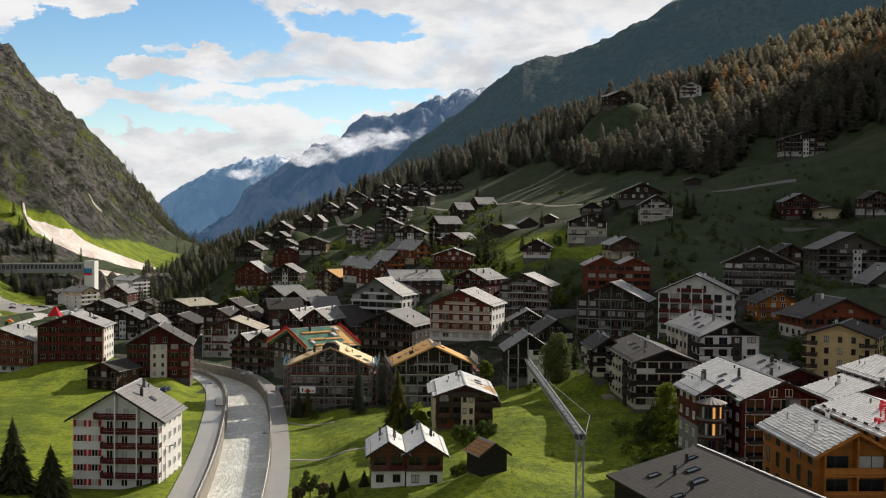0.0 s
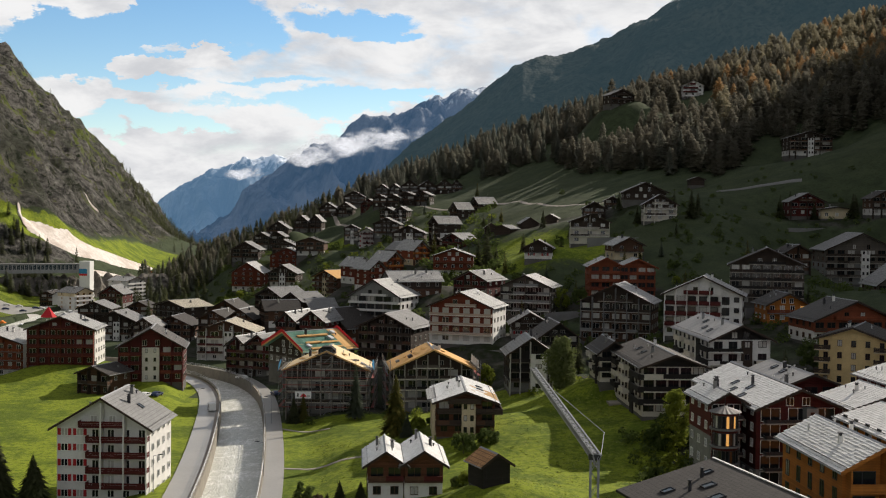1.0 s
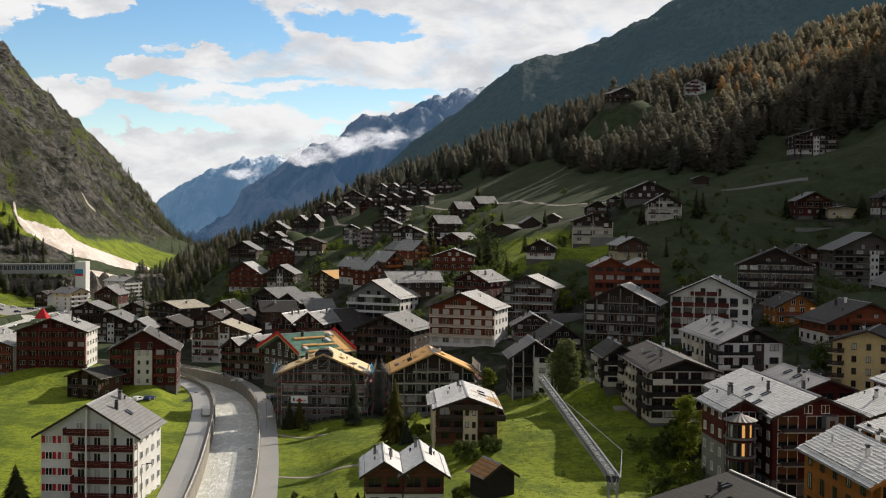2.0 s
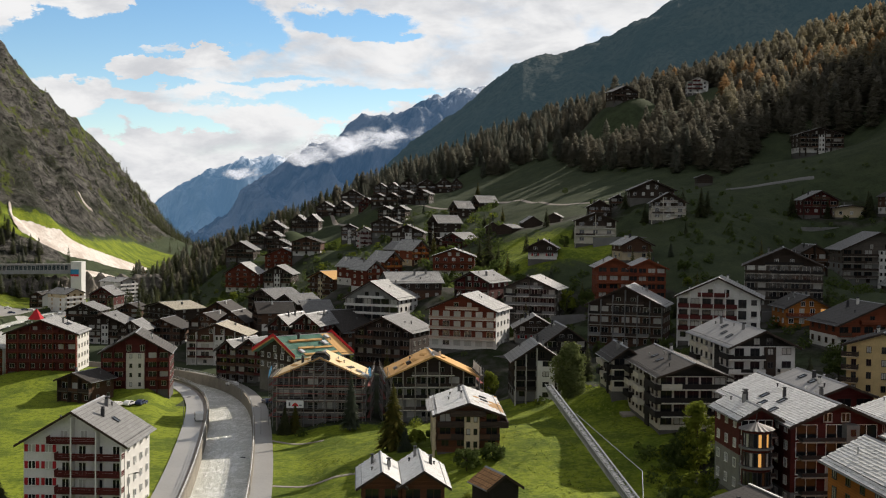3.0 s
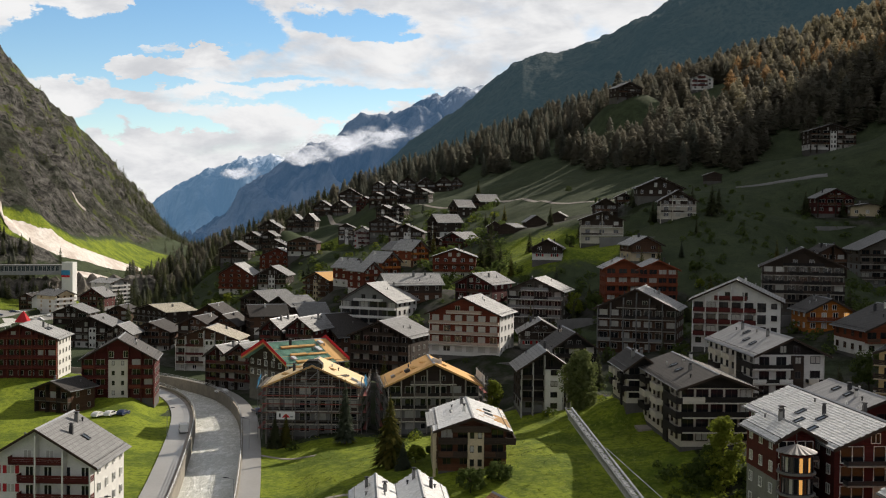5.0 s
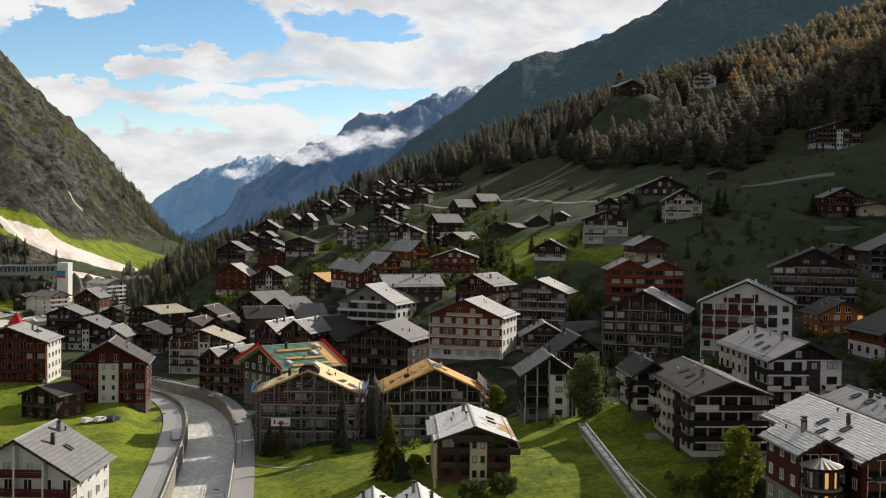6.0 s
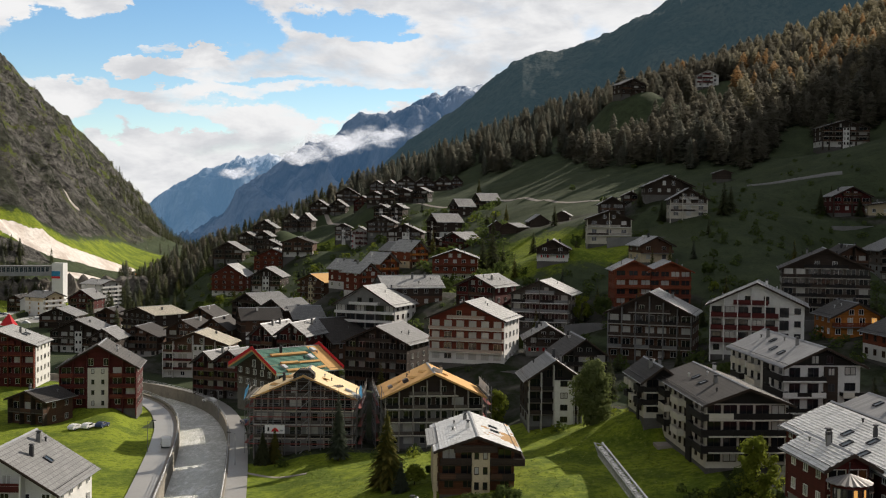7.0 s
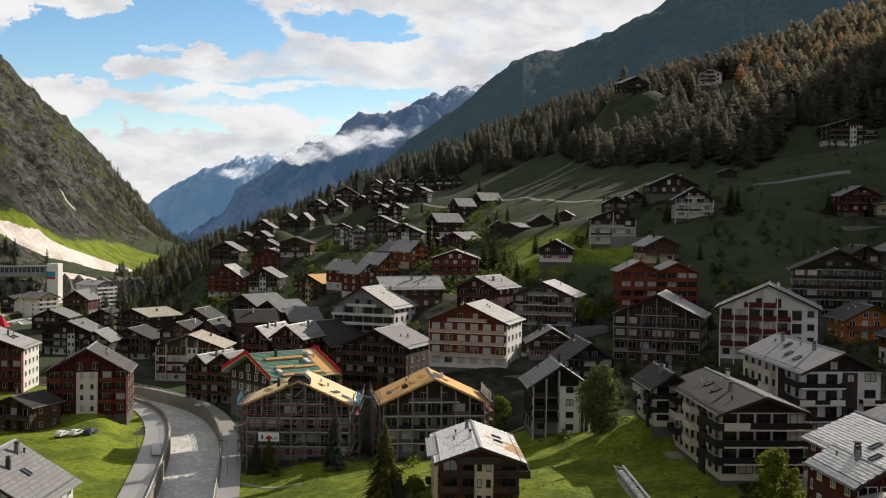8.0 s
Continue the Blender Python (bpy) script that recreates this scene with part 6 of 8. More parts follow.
KINDS = {
    "spruce": unit_trees(6, .19, 26, 15, 0, .05, .75, 3),
    "larch": unit_trees(8, .27, 26, 16, 1, .06, .5, 5),
    "gold_lit": unit_trees(4, .27, 26, 16, 2, .06, .5, 7),
    "pine": unit_trees(5, .24, 26, 15, 3, .06, .6, 9),
}
KINDS["cliff_spruce"] = unit_trees(5, .20, 13, 9, 0, .04, .75, 13)
KINDS["cliff_pine"] = unit_trees(4, .24, 13, 9, 3, .04, .6, 15)
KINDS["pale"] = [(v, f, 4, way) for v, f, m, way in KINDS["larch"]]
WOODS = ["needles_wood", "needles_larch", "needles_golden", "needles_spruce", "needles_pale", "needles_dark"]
KINDS["edge"] = unit_trees(6, .22, 22, 13, 5, .05, .7, 17)
KINDS["far_edge"] = unit_trees(5, .22, 12, 9, 5, .04, .7, 19)
rng = np.random.RandomState(11)
EDGE_X = [-240, -190, -150, -120, -60, 0, 20, 40, 74, 94, 115, 133, 160, 185, 215, 300, 600]
EDGE_Y = [700, 740, 860, 930, 1010, 1010, 985, 910, 915, 780, 710, 665, 650, 720, 650, 585, 500]
spots = []
for y0 in np.arange(560, 1330, 9.3):
    for x0 in np.arange(-260, 560, 9.3):
        x, y = x0 + rng.uniform(-3.7, 3.7), y0 + rng.uniform(-3.7, 3.7)
        inside = y - np.interp(x, EDGE_X, EDGE_Y)
        if inside < rng.uniform(-4, 30) or x - np.interp(y, TOE_Y, TOE_X) < -12 or x > 0.47 * y + 30:
            continue
        if math.hypot(x - 205, y - 985) < 30 or math.hypot(x - 155, y - 915) < 24 or math.hypot(x - 203, y - 670) < 36 or math.hypot((x - 92) / 1.0, (y - 960) / 3.2) < 17:
            continue
        if (870 < y < 1010 and abs(x - .204 * y) < 15) or (840 < y < 945 and abs(x - .145 * y) < 13):
            continue
        gap = noise.noise(Vector((x / 45, y / 45, 3.1)))
        if gap > .38 or (y > 1180 and rng.rand() < .4) or (x < 40 and rng.rand() < .35):
            continue
        roll = rng.rand()
        # lighter kinds grow commoner with x, imitating the sunlit upper slope
        pale = np.clip(.25 + (x - 40) / 210, .2, .95)
        kind = "larch" if roll < pale else ("pine" if roll < pale + .25 else "spruce")
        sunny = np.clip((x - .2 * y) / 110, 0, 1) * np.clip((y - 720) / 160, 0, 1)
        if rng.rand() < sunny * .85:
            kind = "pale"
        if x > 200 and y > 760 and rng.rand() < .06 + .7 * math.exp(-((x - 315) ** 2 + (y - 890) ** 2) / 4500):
            kind = "gold_lit"
        if x < -90:
            kind = "edge" if roll < .5 else ("larch" if roll < .8 else "spruce")
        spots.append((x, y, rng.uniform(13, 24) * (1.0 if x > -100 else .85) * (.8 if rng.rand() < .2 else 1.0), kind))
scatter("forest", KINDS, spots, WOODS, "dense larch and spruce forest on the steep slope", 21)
cliffs = []
while len(cliffs) < 260:
    y = rng.uniform(640, 1900)
    edge = np.interp(y, WEST_Y, WEST_X)
    x = edge - abs(rng.normal(0, 130)) - 10
    if noise.noise(Vector((x / 60, y / 60, 8.2))) < (.12 if y < 1150 else -.25):
        continue
    if edge - x < 80 and y < 1330 or (y < 1200 and rng.rand() < .55):
        continue
    cliffs.append((x, y, rng.uniform(6, 12), "far_edge" if rng.rand() < .6 else "cliff_pine"))
while len(cliffs) < 1150:
    # the shaded wood that runs down the ridge to the valley floor
    y = rng.uniform(1500, 2480)
    edge = np.interp(y, WEST_Y, WEST_X)
    x = edge + 6 - rng.uniform(0, 1) ** 1.3 * 230
    if x < -.262 * y + 30 * noise.noise(Vector((x / 50, y / 50, 1.0))) or noise.noise(Vector((x / 30, y / 30, 4.2))) < -.25:
        continue
    cliffs.append((x, y, rng.uniform(9, 17), "far_edge" if rng.rand() < .85 else "cliff_spruce"))
scatter("cliff_trees", KINDS, cliffs, WOODS, "scattered dark conifers on the rocky mountain side", 22)
edge_trees = []
for x, y, n, sx, sy in ((-312, 925, 34, 8, 16), (-330, 955, 30, 10, 14), (-300, 872, 14, 12, 5), (-298, 996, 1, .5, .5), (-285, 885, 16, 10, 4), (-175, 770, 34, 16, 40), (-152, 690, 18, 7, 26), (-165, 850, 26, 14, 40)):
    for _ in range(n):
        edge_trees.append((x + rng.normal(0, sx), y + rng.normal(0, sy), rng.uniform(8, 15), "edge" if rng.rand() < .75 else "spruce"))
scatter("wood_edge", KINDS, edge_trees, WOODS, "clump of dark spruces at the valley edge", 23)

conifer(-84.7, 238, 15.5, 5.2, whorls=46, per=22)
conifer(-76.5, 236, 10.5, 4.6, whorls=40, per=22)
conifer(-10.3, 284, 14.5, 4.4, "needles_olive", "tall green and golden larch beside the chalet", "larch")
conifer(-7.6, 279, 5.5, 1.9, "needles_grey", "small blue grey spruce below the larch")
conifer(-22.4, 326, 15.5, 2.9, "needles_grey", "slender grey green spruce before the scaffolding")
conifer(-39.5, 333, 7.5, 2.4)
conifer(-37.0, 334, 8.0, 2.2, "needles_olive", "small golden green larch by the lane", "larch")
conifer(-18.5, 231, 4.0, 1.5), conifer(-14.5, 229, 3.2, 1.3), conifer(-20.5, 228, 3.4, 1.2)
leafy(30.2, 313, 12.8, 5.0, "leaves_birch", "large airy green birch beside the black house", clumps=200, leaves=52, tall=True)
leafy(12.5, 352, 8.0, 3.0, "leaves_lime", "bright green round tree in sunlight", clumps=80, tall=True)
leafy(4.8, 257, 4.6, 2.5, "leaves_green", "rounded green bush beside the chalet", "bush", low=.05)
leafy(9.8, 262, 3.0, 2.4, "leaves_green", "low grey green bush below the chalet", "bush", low=.05)
leafy(47.5, 254, 12.5, 3.9, "leaves_lime", "spreading yellow green tree before the balconies", clumps=110, leaves=60, tall=True)
leafy(45.5, 255, 7.0, 3.4, "leaves_green", "dark green garden tree on the lawn edge", clumps=80, tall=True)
leafy(44.5, 240, 4.5, 2.4, "leaves_lime", "light green shrub on the lawn edge", "bush", low=.05)
leafy(41.0, 236, 3.2, 1.9, "leaves_green", "green shrub on the lawn edge", "bush", low=.05)
leafy(-25.2, 233, 5.4, 1.7, "leaves_green", "slim green garden tree by the lane", clumps=40)
leafy(-27.2, 231, 2.6, 1.2, "leaves_blossom", "pink flowering shrub in the garden", "bush", low=.05)
leafy(-22.6, 233, 2.4, 1.1, "leaves_blossom", "pink flowering shrub in the garden", "bush", low=.05)
leafy(-5.3, 283, 3.6, 1.8, "leaves_lime", "small bright green garden tree")
leafy(-2.0, 290, 2.2, 1.2, "leaves_green", "small green shrub on the lawn", "bush", low=.05)
leafy(5.2, 226, 2.6, 1.8, "leaves_lime", "light green bush beside the barn", "bush", low=.05)
leafy(3.5, 231, 2.0, 1.5, "leaves_green", "green bush on the bank", "bush", low=.05)
leafy(43.0, 440, 9.0, 2.8, "leaves_lime", "light green birch between the houses")
leafy(48.5, 436, 7.5, 2.6, "leaves_green", "dark green tree between the houses")
leafy(95.0, 318, 10.0, 3.6, "leaves_green", "olive green tree behind the grey roof")
leafy(-57.0, 545, 8.0, 3.6, "leaves_lime", "light green tree among dark roofs")
leafy(-10.0, 600, 10.0, 3.0, "leaves_green", "olive green tree between the chalets")
for x, y, h in ((19.6, 546, 17), (16.0, 552, 14), (23.5, 541, 9), (36.5, 556, 9), (12.0, 566, 8), (48.0, 590, 9), (58.0, 560, 8), (82.0, 575, 9), (101.0, 540, 12), (75.0, 420, 8), (38.0, 345, 10), (41.0, 330, 9), (84.0, 305, 9), (153.0, 560, 11), (160.0, 568, 10), (182.0, 548, 12), (186.0, 556, 10), (-52.0, 590, 10), (-49.0, 596, 9), (68.0, 375, 8), (57.0, 362, 7), (106.0, 527, 13), (110.0, 533, 11), (86.0, 545, 10), (89.0, 551, 9), (50.0, 520, 7), (166.0, 552, 9), (199.0, 548, 11)):
    conifer(x, y, h, h * .27, whorls=24, per=13, label="dark green spruce on the village slope")

# small trees and bushes between the houses, from a few patterns
patterns = [leafy(-60, 470, 5.0, 2.0, "leaves_green", "small green tree between the houses", clumps=30, leaves=50), leafy(-20, 480, 4.2, 1.9, "leaves_lime", "light green shrub between the houses", "bush", clumps=26, leaves=50, low=.05),
            leafy(30, 470, 3.2, 2.0, "leaves_green", "green bush between the houses", "bush", clumps=26, leaves=50, low=.05), conifer(60, 470, 8.0, 1.7, whorls=24, per=12, label="dark green spruce between the houses"),
            conifer(75, 470, 9.0, 1.9, "needles_olive", "olive brown larch between the houses", "larch", whorls=24, per=12), conifer(85, 480, 6.5, 1.6, "needles_grey", "grey green spruce between the houses", whorls=22, per=12)]
FEET = [(PLACED[k][0].matrix_basis.inverted(), PLACED[k][1]) for k in PLACED]


def free(x, y, room=2.2):
    for inv, info in FEET:
        q = inv @ Vector((x, y, 0))
        if abs(q.x) < info["w"] / 2 + room and -room - 1.5 < q.y < info["d"] + room:
            return False
    return abs(float(river_off(np.array(x), np.array(y)))) > 17


sown = 0
while sown < 110:
    y = rng.uniform(370, 860)
    x = rng.uniform(np.interp(y, TOE_Y, TOE_X) - 8, 130)
    if not free(x, y) or (x > 40 and y > 500 and rng.rand() < .85) or math.hypot(x - 34, y - 535) < 30:
        continue
    size = rng.uniform(.7, 1.35)
    copy_thing(patterns[rng.randint(len(patterns))], pose(x, y, ground_at(x, y) - .1, 0, 0, rng.uniform(0, 360)) @ Matrix.Scale(size, 4))
    sown += 1


# ---- undergrowth: shrubs between the houses, tall weeds in the meadow ----
def leaf_heap(n, rnd):
    """A low heap of leaves, one unit high."""
    v, f = [], []
    for _ in range(n):
        a, u = rnd.uniform(0, 6.28), rnd.random() ** .6
        z = rnd.uniform(.05, 1.0)
        r = u * math.sqrt(max(.05, 1 - (z - .3) ** 2 * 1.6)) * .75
        p = Vector((math.cos(a) * r, math.sin(a) * r, z))
        q = Vector((rnd.uniform(-1, 1), rnd.uniform(-1, 1), rnd.uniform(.2, 1.2))).normalized()
        t = q.orthogonal().normalized()
        g, k, ls = q.cross(t), len(v), rnd.uniform(.10, .2)
        v += [tuple(p - t * ls), tuple(p + g * ls * .7), tuple(p + t * ls), tuple(p - g * ls * .7)]
        f += [(k, k + 1, k + 2), (k, k + 2, k + 3)]
    return np.array(v), np.array(f)


heap_rnd = random.Random(5)
HEAPS = {"shrub": [leaf_heap(70, heap_rnd) + (0,) for _ in range(5)], "bright": [leaf_heap(60, heap_rnd) + (1,) for _ in range(3)], "weed": [leaf_heap(16, heap_rnd) + (1,) for _ in range(6)], "flower": [leaf_heap(12, heap_rnd) + (2,) for _ in range(4)], "dull": [leaf_heap(14, heap_rnd) + (0,) for _ in range(4)]}
shrubs, tries = [], 0
while len(shrubs) < 1150 and tries < 40000:
    tries += 1
    y = rng.uniform(345, 820)
    x = rng.uniform(np.interp(y, TOE_Y, TOE_X) - 6, 150 if y < 480 else 30)
    if not free(x, y, .4) or (noise.noise(Vector((x / 14, y / 14, 2.2))) < -.05 and rng.rand() < .8):
        continue
    shrubs.append((x, y, rng.uniform(1.0, 3.4 if y < 500 else 4.4), "shrub" if rng.rand() < .96 else "bright"))
for x0, x1, y0, y1, n in ((38, 56, 218, 264, 130), (20, 42, 318, 345, 36), (-16, 4, 300, 330, 14), (56, 96, 228, 300, 40), (70, 132, 470, 590, 90), (100, 200, 480, 640, 70), (140, 200, 520, 570, 40), (40, 130, 380, 470, 60), (-34, -12, 222, 234, 12), (-46, -34, 322, 338, 14)):
    for _ in range(n):
        x, y = rng.uniform(x0, x1), rng.uniform(y0, y1)
        if free(x, y, .6):
            shrubs.append((x, y, rng.uniform(.9, 2.4), "shrub" if y > 370 or rng.rand() < .7 else "bright"))
scatter("undergrowth", HEAPS, shrubs, ["leaves_green", "leaves_lime"], "dark green shrubs and hedges between the houses", 31)
weeds, tries = [], 0
while len(weeds) < 4200 and tries < 60000:
    tries += 1
    x, y = rng.uniform(-34, 46), rng.uniform(195, 338)
    if noise.noise(Vector((x / 6, y / 6, 4.4))) < rng.uniform(-.3, .35) or not free(x, y, .3):
        continue
    weeds.append((x, y, rng.uniform(.25, .7), ("weed" if rng.rand() < .55 else "flower") if rng.rand() < .75 else "dull"))
scatter("meadow_weeds", HEAPS, weeds, ["leaves_green", "leaves_lime", "weed_heads"], "tall grass and weeds in the meadow", 32)

# ---- roof slabs on the nearest houses ----
def slab_rows(info, s, course=.52, width=.66):
    """Places of the slabs of one slope: along the ridge, down the slope, lift."""
    length = math.hypot(info["e"], info["e"] * info["m"])
    rows, per = int(length / course), int((info["d"] + info["of"] + info["ob"]) / width)
    for r in range(rows):
        for k in range(per):
            yield r, k, -info["of"] + width * (k + (.5 if r % 2 else 0.0)), length - course * r


def slab_shape(rnd, width, course):
    """A thin stone: its top and three edges, tilted a little out of the course below."""
    w, l, t = width * rnd.uniform(.90, .95), course * rnd.uniform(.98, 1.04), rnd.uniform(.06, .10)
    a, j = rnd.uniform(-.008, .008), rnd.uniform(-.02, .02)
    v = [(0, 0 + j, t + a), (w, 0 - j, t - a), (w, l, .02), (0, l, .02), (0, 0 + j, 0), (w, 0 - j, 0)]
    return v, [(0, 1, 2, 3), (4, 5, 1, 0), (4, 0, 3), (5, 2, 1)]


def lay_slabs(key, single=0):
    root, info = PLACED[key]
    rnd = random.Random(key + "slabs")
    slope = math.hypot(1, info["m"])
    for s in (-1, 1):
        roof = [c for c in root.children if c.name.split(".")[0] == "roof"][0 if s < 0 else 1]

        roof.data.materials[0] = MATS["roof_dark"]

        def place(u, down, lift):
            g = down / slope
            return (s * (g + lift * info["m"] / slope), u, info["hr"] - g * info["m"] + lift / slope + .01)

        v, f, ms, shared = [], [], [], None
        length = info["e"] * slope
        for r, k, u, down in slab_rows(info, s):
            shape, quads = slab_shape(rnd, .66, .52)
            if s < 0 and single > 0 and r >= 1 and k < 30:
                pts = [place(u + a, down - b, c) for a, b, c in shape]
                mid = Vector(pts[0])
                if shared is None:
                    shared = [tuple(Vector(p) - mid) for p in pts]
                    mesh = bpy.data.meshes.new("slab")
                    mesh.from_pydata(shared, [], [q[::-1] for q in quads])
                    mesh.materials.append(MATS["stone_slab"])
                    mesh.validate()
                ob = new("slab", mesh)
                ob.parent, ob.matrix_basis = roof, pose(*mid) @ pose(0, 0, rnd.uniform(0, .02), 0, 0, rnd.uniform(-.3, .3))
                single -= 1
                continue
            base = len(v)
            v += [place(u + a, down - b, c) for a, b, c in shape]
            f += [tuple(base + i for i in (q[::-1] if s < 0 else q)) for q in quads]
            lichen = key == "chalet" and s > 0 and noise.noise(Vector((u / 2.2, down / 3.0, 2.0))) + (.5 if 3 < u < 11 else -.3) + (down / length - .62) * 1.6 > .38
            ms += [int(lichen)] * len(quads)
        ob = mesh_object("slab_covering", v, f, ["stone_course", "stone_lichen"])
        ob.data.polygons.foreach_set("material_index", ms)
        ob.parent = roof
        tagged(ob, "overlapping pale stone slabs", kind="stuff")


for key in ("stone_big", "stone_wing", "orange1b", "stone_r1", "stone_r2", "ch2_left", "ch2_right", "chalet"):
    lay_slabs(key)
lay_slabs("orange1", 300)


def skylight(key, s, along, down, w=1.1, h=1.4):
    """A roof window lying on a slope: along the ridge, and its share of the way down."""
    root, info = PLACED[key]
    g = info["e"] * down
    bm = bmesh.new()
    t = .12
    lattice(bm, [-w / 2 - t, -w / 2, w / 2, w / 2 + t], [-h / 2 - t, -h / 2, h / 2, h / 2 + t], lambda i, j: .12 if i == 1 and j == 1 else .2, lambda u, v, d: (u, v, d), lambda i, j: 1 if i == 1 and j == 1 else 0)
    ob = part("skylight", bm, ["metal_dark", "sky_glass"], root)
    tilt = math.degrees(math.atan(info["m"]))
    ob.matrix_basis = pose(s * g, along, info["hr"] - g * info["m"] + .03) @ pose(0, 0, 0, 0, s * tilt, 0) @ pose(0, 0, 0, 0, 0, 90)


for key, s, spots_ in (("stone_big", -1, ((12, .5), (15.5, .75), (9.5, .8), (19, .55))), ("greyroof", -1, ((14, .55), (8.5, .6), (20, .3))), ("gr3", -1, ((9, .35), (15, .3))), ("terr", -1, ((14, .45), (20, .4))),
                      ("wapl", 1, ((8, .5),)), ("redl", 1, ((7, .5), (10, .5))), ("red2", -1, ((4, .6), (6, .6), (8, .6))), ("chalet", 1, ((9, .5), (13, .5)))):
    for along, down in spots_:
        skylight(key, s, along, down)

# ---- round turret of the stone roofed house ----
def turret(x, y, z, r, top):
    root = tagged(new("stair_turret"), "round glazed corner turret with a ribbed metal cone roof", "turret")
    root.matrix_basis = pose(x, y, z)
    bm = bmesh.new()
    bmesh.ops.create_cone(bm, cap_ends=True, segments=24, radius1=r, radius2=r, depth=top + 4, matrix=pose(0, 0, top / 2 - 2))
    part("drum", bm, "wood_maroon", root)
    n = int(top // 2.9)
    for f in range(n):
        h0 = top - 2.9 * (f + 1) + .5
        bm = bmesh.new()
        bmesh.ops.create_cone(bm, cap_ends=True, segments=24, radius1=r + .45, radius2=r + .45, depth=.28, matrix=pose(0, 0, h0 - .35))
        part("balcony_ring", bm, "concrete", root)
        for k in range(9):
            a = -158 + k * 17
            lit = (f == 0 and k in (4, 6)) or (f == 1 and k == 4)
            add_window(root, pose(0, 0, h0 - .1, 0, 0, a + 90) @ pose(0, -r + .02, 0), r * .22, 2.0, "metal_dark", "glass_lit" if lit else "glass", 0)
    bm = bmesh.new()
    seg = 18
    rim = [bm.verts.new(((r + .55) * math.cos(2 * math.pi * k / (2 * seg)), (r + .55) * math.sin(2 * math.pi * k / (2 * seg)), top + (.10 if k % 2 else -.02))) for k in range(2 * seg)]
    tip = bm.verts.new((0, 0, top + 1.05))
    for k in range(2 * seg):
        bm.faces.new((rim[k], rim[(k + 1) % (2 * seg)], tip))
    bm.faces.new(rim[::-1])
    cone = part("cone_roof", bm, "roof_lead", root)
    bm = bmesh.new()
    beam(bm, (0, 0, top + .9), (0, 0, top + 2.3), .06, 6)
    part("finial", bm, "metal_dark", cone)


turret(47.5, 211.8, 13.0, 2.15, 15.6)

# ---- building site ----
def scaffolding(key, levels, bays, sides, seed):
    root0, info = PLACED[key]
    root = tagged(new("scaffolding"), "galvanised pole scaffolding with red and grey decks", "scaffolding", "scaffolding of the building site")
    root.matrix_basis = root0.matrix_basis
    rnd = random.Random(seed)
    w, lift = info["w"] + 1.6, 2.0
    rows = (-1.75, -2.6)

    def top_at(x):
        return max(3.0, info["hr"] - abs(x) * info["m"] - .2) if abs(x) < info["e"] - .2 else info["he"] + 2.2

    front = "open" not in sides
    for k in range(bays + 1) if front else (0, bays):
        x = -w / 2 + w * k / bays
        for row in rows:
            bm = bmesh.new()
            beam(bm, (x, row, -.6), (x, row, top_at(x)), .055, 5)
            part("pole", bm, "scaffold_steel", root)
    for l in range(1, levels + 1) if front else ():
        z = l * lift - .1
        reach = min(w / 2, (info["hr"] - z) / info["m"]) if z > info["he"] else w / 2
        if reach < 2:
            continue
        bm = bmesh.new()
        box(bm, -reach, reach, rows[1] + .05, rows[0] - .05, z - .09, z)
        part("deck", bm, "deck_red" if l % 2 or l == 4 else "wood_grey", root)
        for dz in (.5, 1.0):
            bm = bmesh.new()
            beam(bm, (-reach, rows[1], z + dz), (reach, rows[1], z + dz), .04, 5)
            part("ledger", bm, "scaffold_steel", root)
        bm = bmesh.new()
        box(bm, -reach, reach, rows[1] - .03, rows[1] + .01, z, z + .16)
        part("toe_board", bm, "deck_red" if rnd.random() < .6 else "wood_grey", root)
    if "stairs" in sides:
        for l in range(levels):
            bm = bmesh.new()
            beam(bm, (-.6 , rows[1] - .35, l * lift - .1), (1.6, rows[1] - .35, l * lift + lift - .1), .13, 4)
            part("stair_flight", bm, "scaffold_steel", root)
    for s in (-1, 1):
        xs = s * (info["w"] / 2 + 1.1)
        for k in range(5):
            y = -1.0 + (info["d"] + 1) * k / 4
            bm = bmesh.new()
            beam(bm, (xs + s * .9, y, -.6), (xs + s * .9, y, info["he"] + 2.0), .055, 5)
            part("pole", bm, "scaffold_steel", root)
        for l in range(1, int(info["he"] / lift) + 1):
            z = l * lift - .1
            bm = bmesh.new()
            box(bm, min(xs, xs + s * .85), max(xs, xs + s * .85), -1.6, info["d"], z - .09, z)
            part("deck", bm, "deck_red" if l % 2 else "wood_grey", root)
            bm = bmesh.new()
            beam(bm, (xs + s * .9, -1.6, z + 1), (xs + s * .9, info["d"], z + 1), .04, 5)
            part("ledger", bm, "scaffold_steel", root)
    return root


def cloth(root, name, mat, corners, bulge, label):
    """A hanging sheet with folds, spanned between four corners."""
    bm = bmesh.new()
    a, b, c, d = (Vector(q) for q in corners)
    n, grid = 10, []
    nrm = (b - a).cross(d - a).normalized()
    for i in range(n + 1):
        row = []
        for j in range(n + 1):
            u, v = i / n, j / n
            p = a * (1 - u) * (1 - v) + b * u * (1 - v) + c * u * v + d * (1 - u) * v
            row.append(bm.verts.new(p + nrm * bulge * (math.sin(u * 9) * .5 + math.sin(v * 7 + u * 4) * .5)))
        grid.append(row)
    for i in range(n):
        for j in range(n):
            bm.faces.new((grid[i][j], grid[i + 1][j], grid[i + 1][j + 1], grid[i][j + 1]))
    geo = list(bm.faces)
    bmesh.ops.solidify(bm, geom=geo, thickness=.04)
    return part(name, bm, mat, root, label, smooth=True)


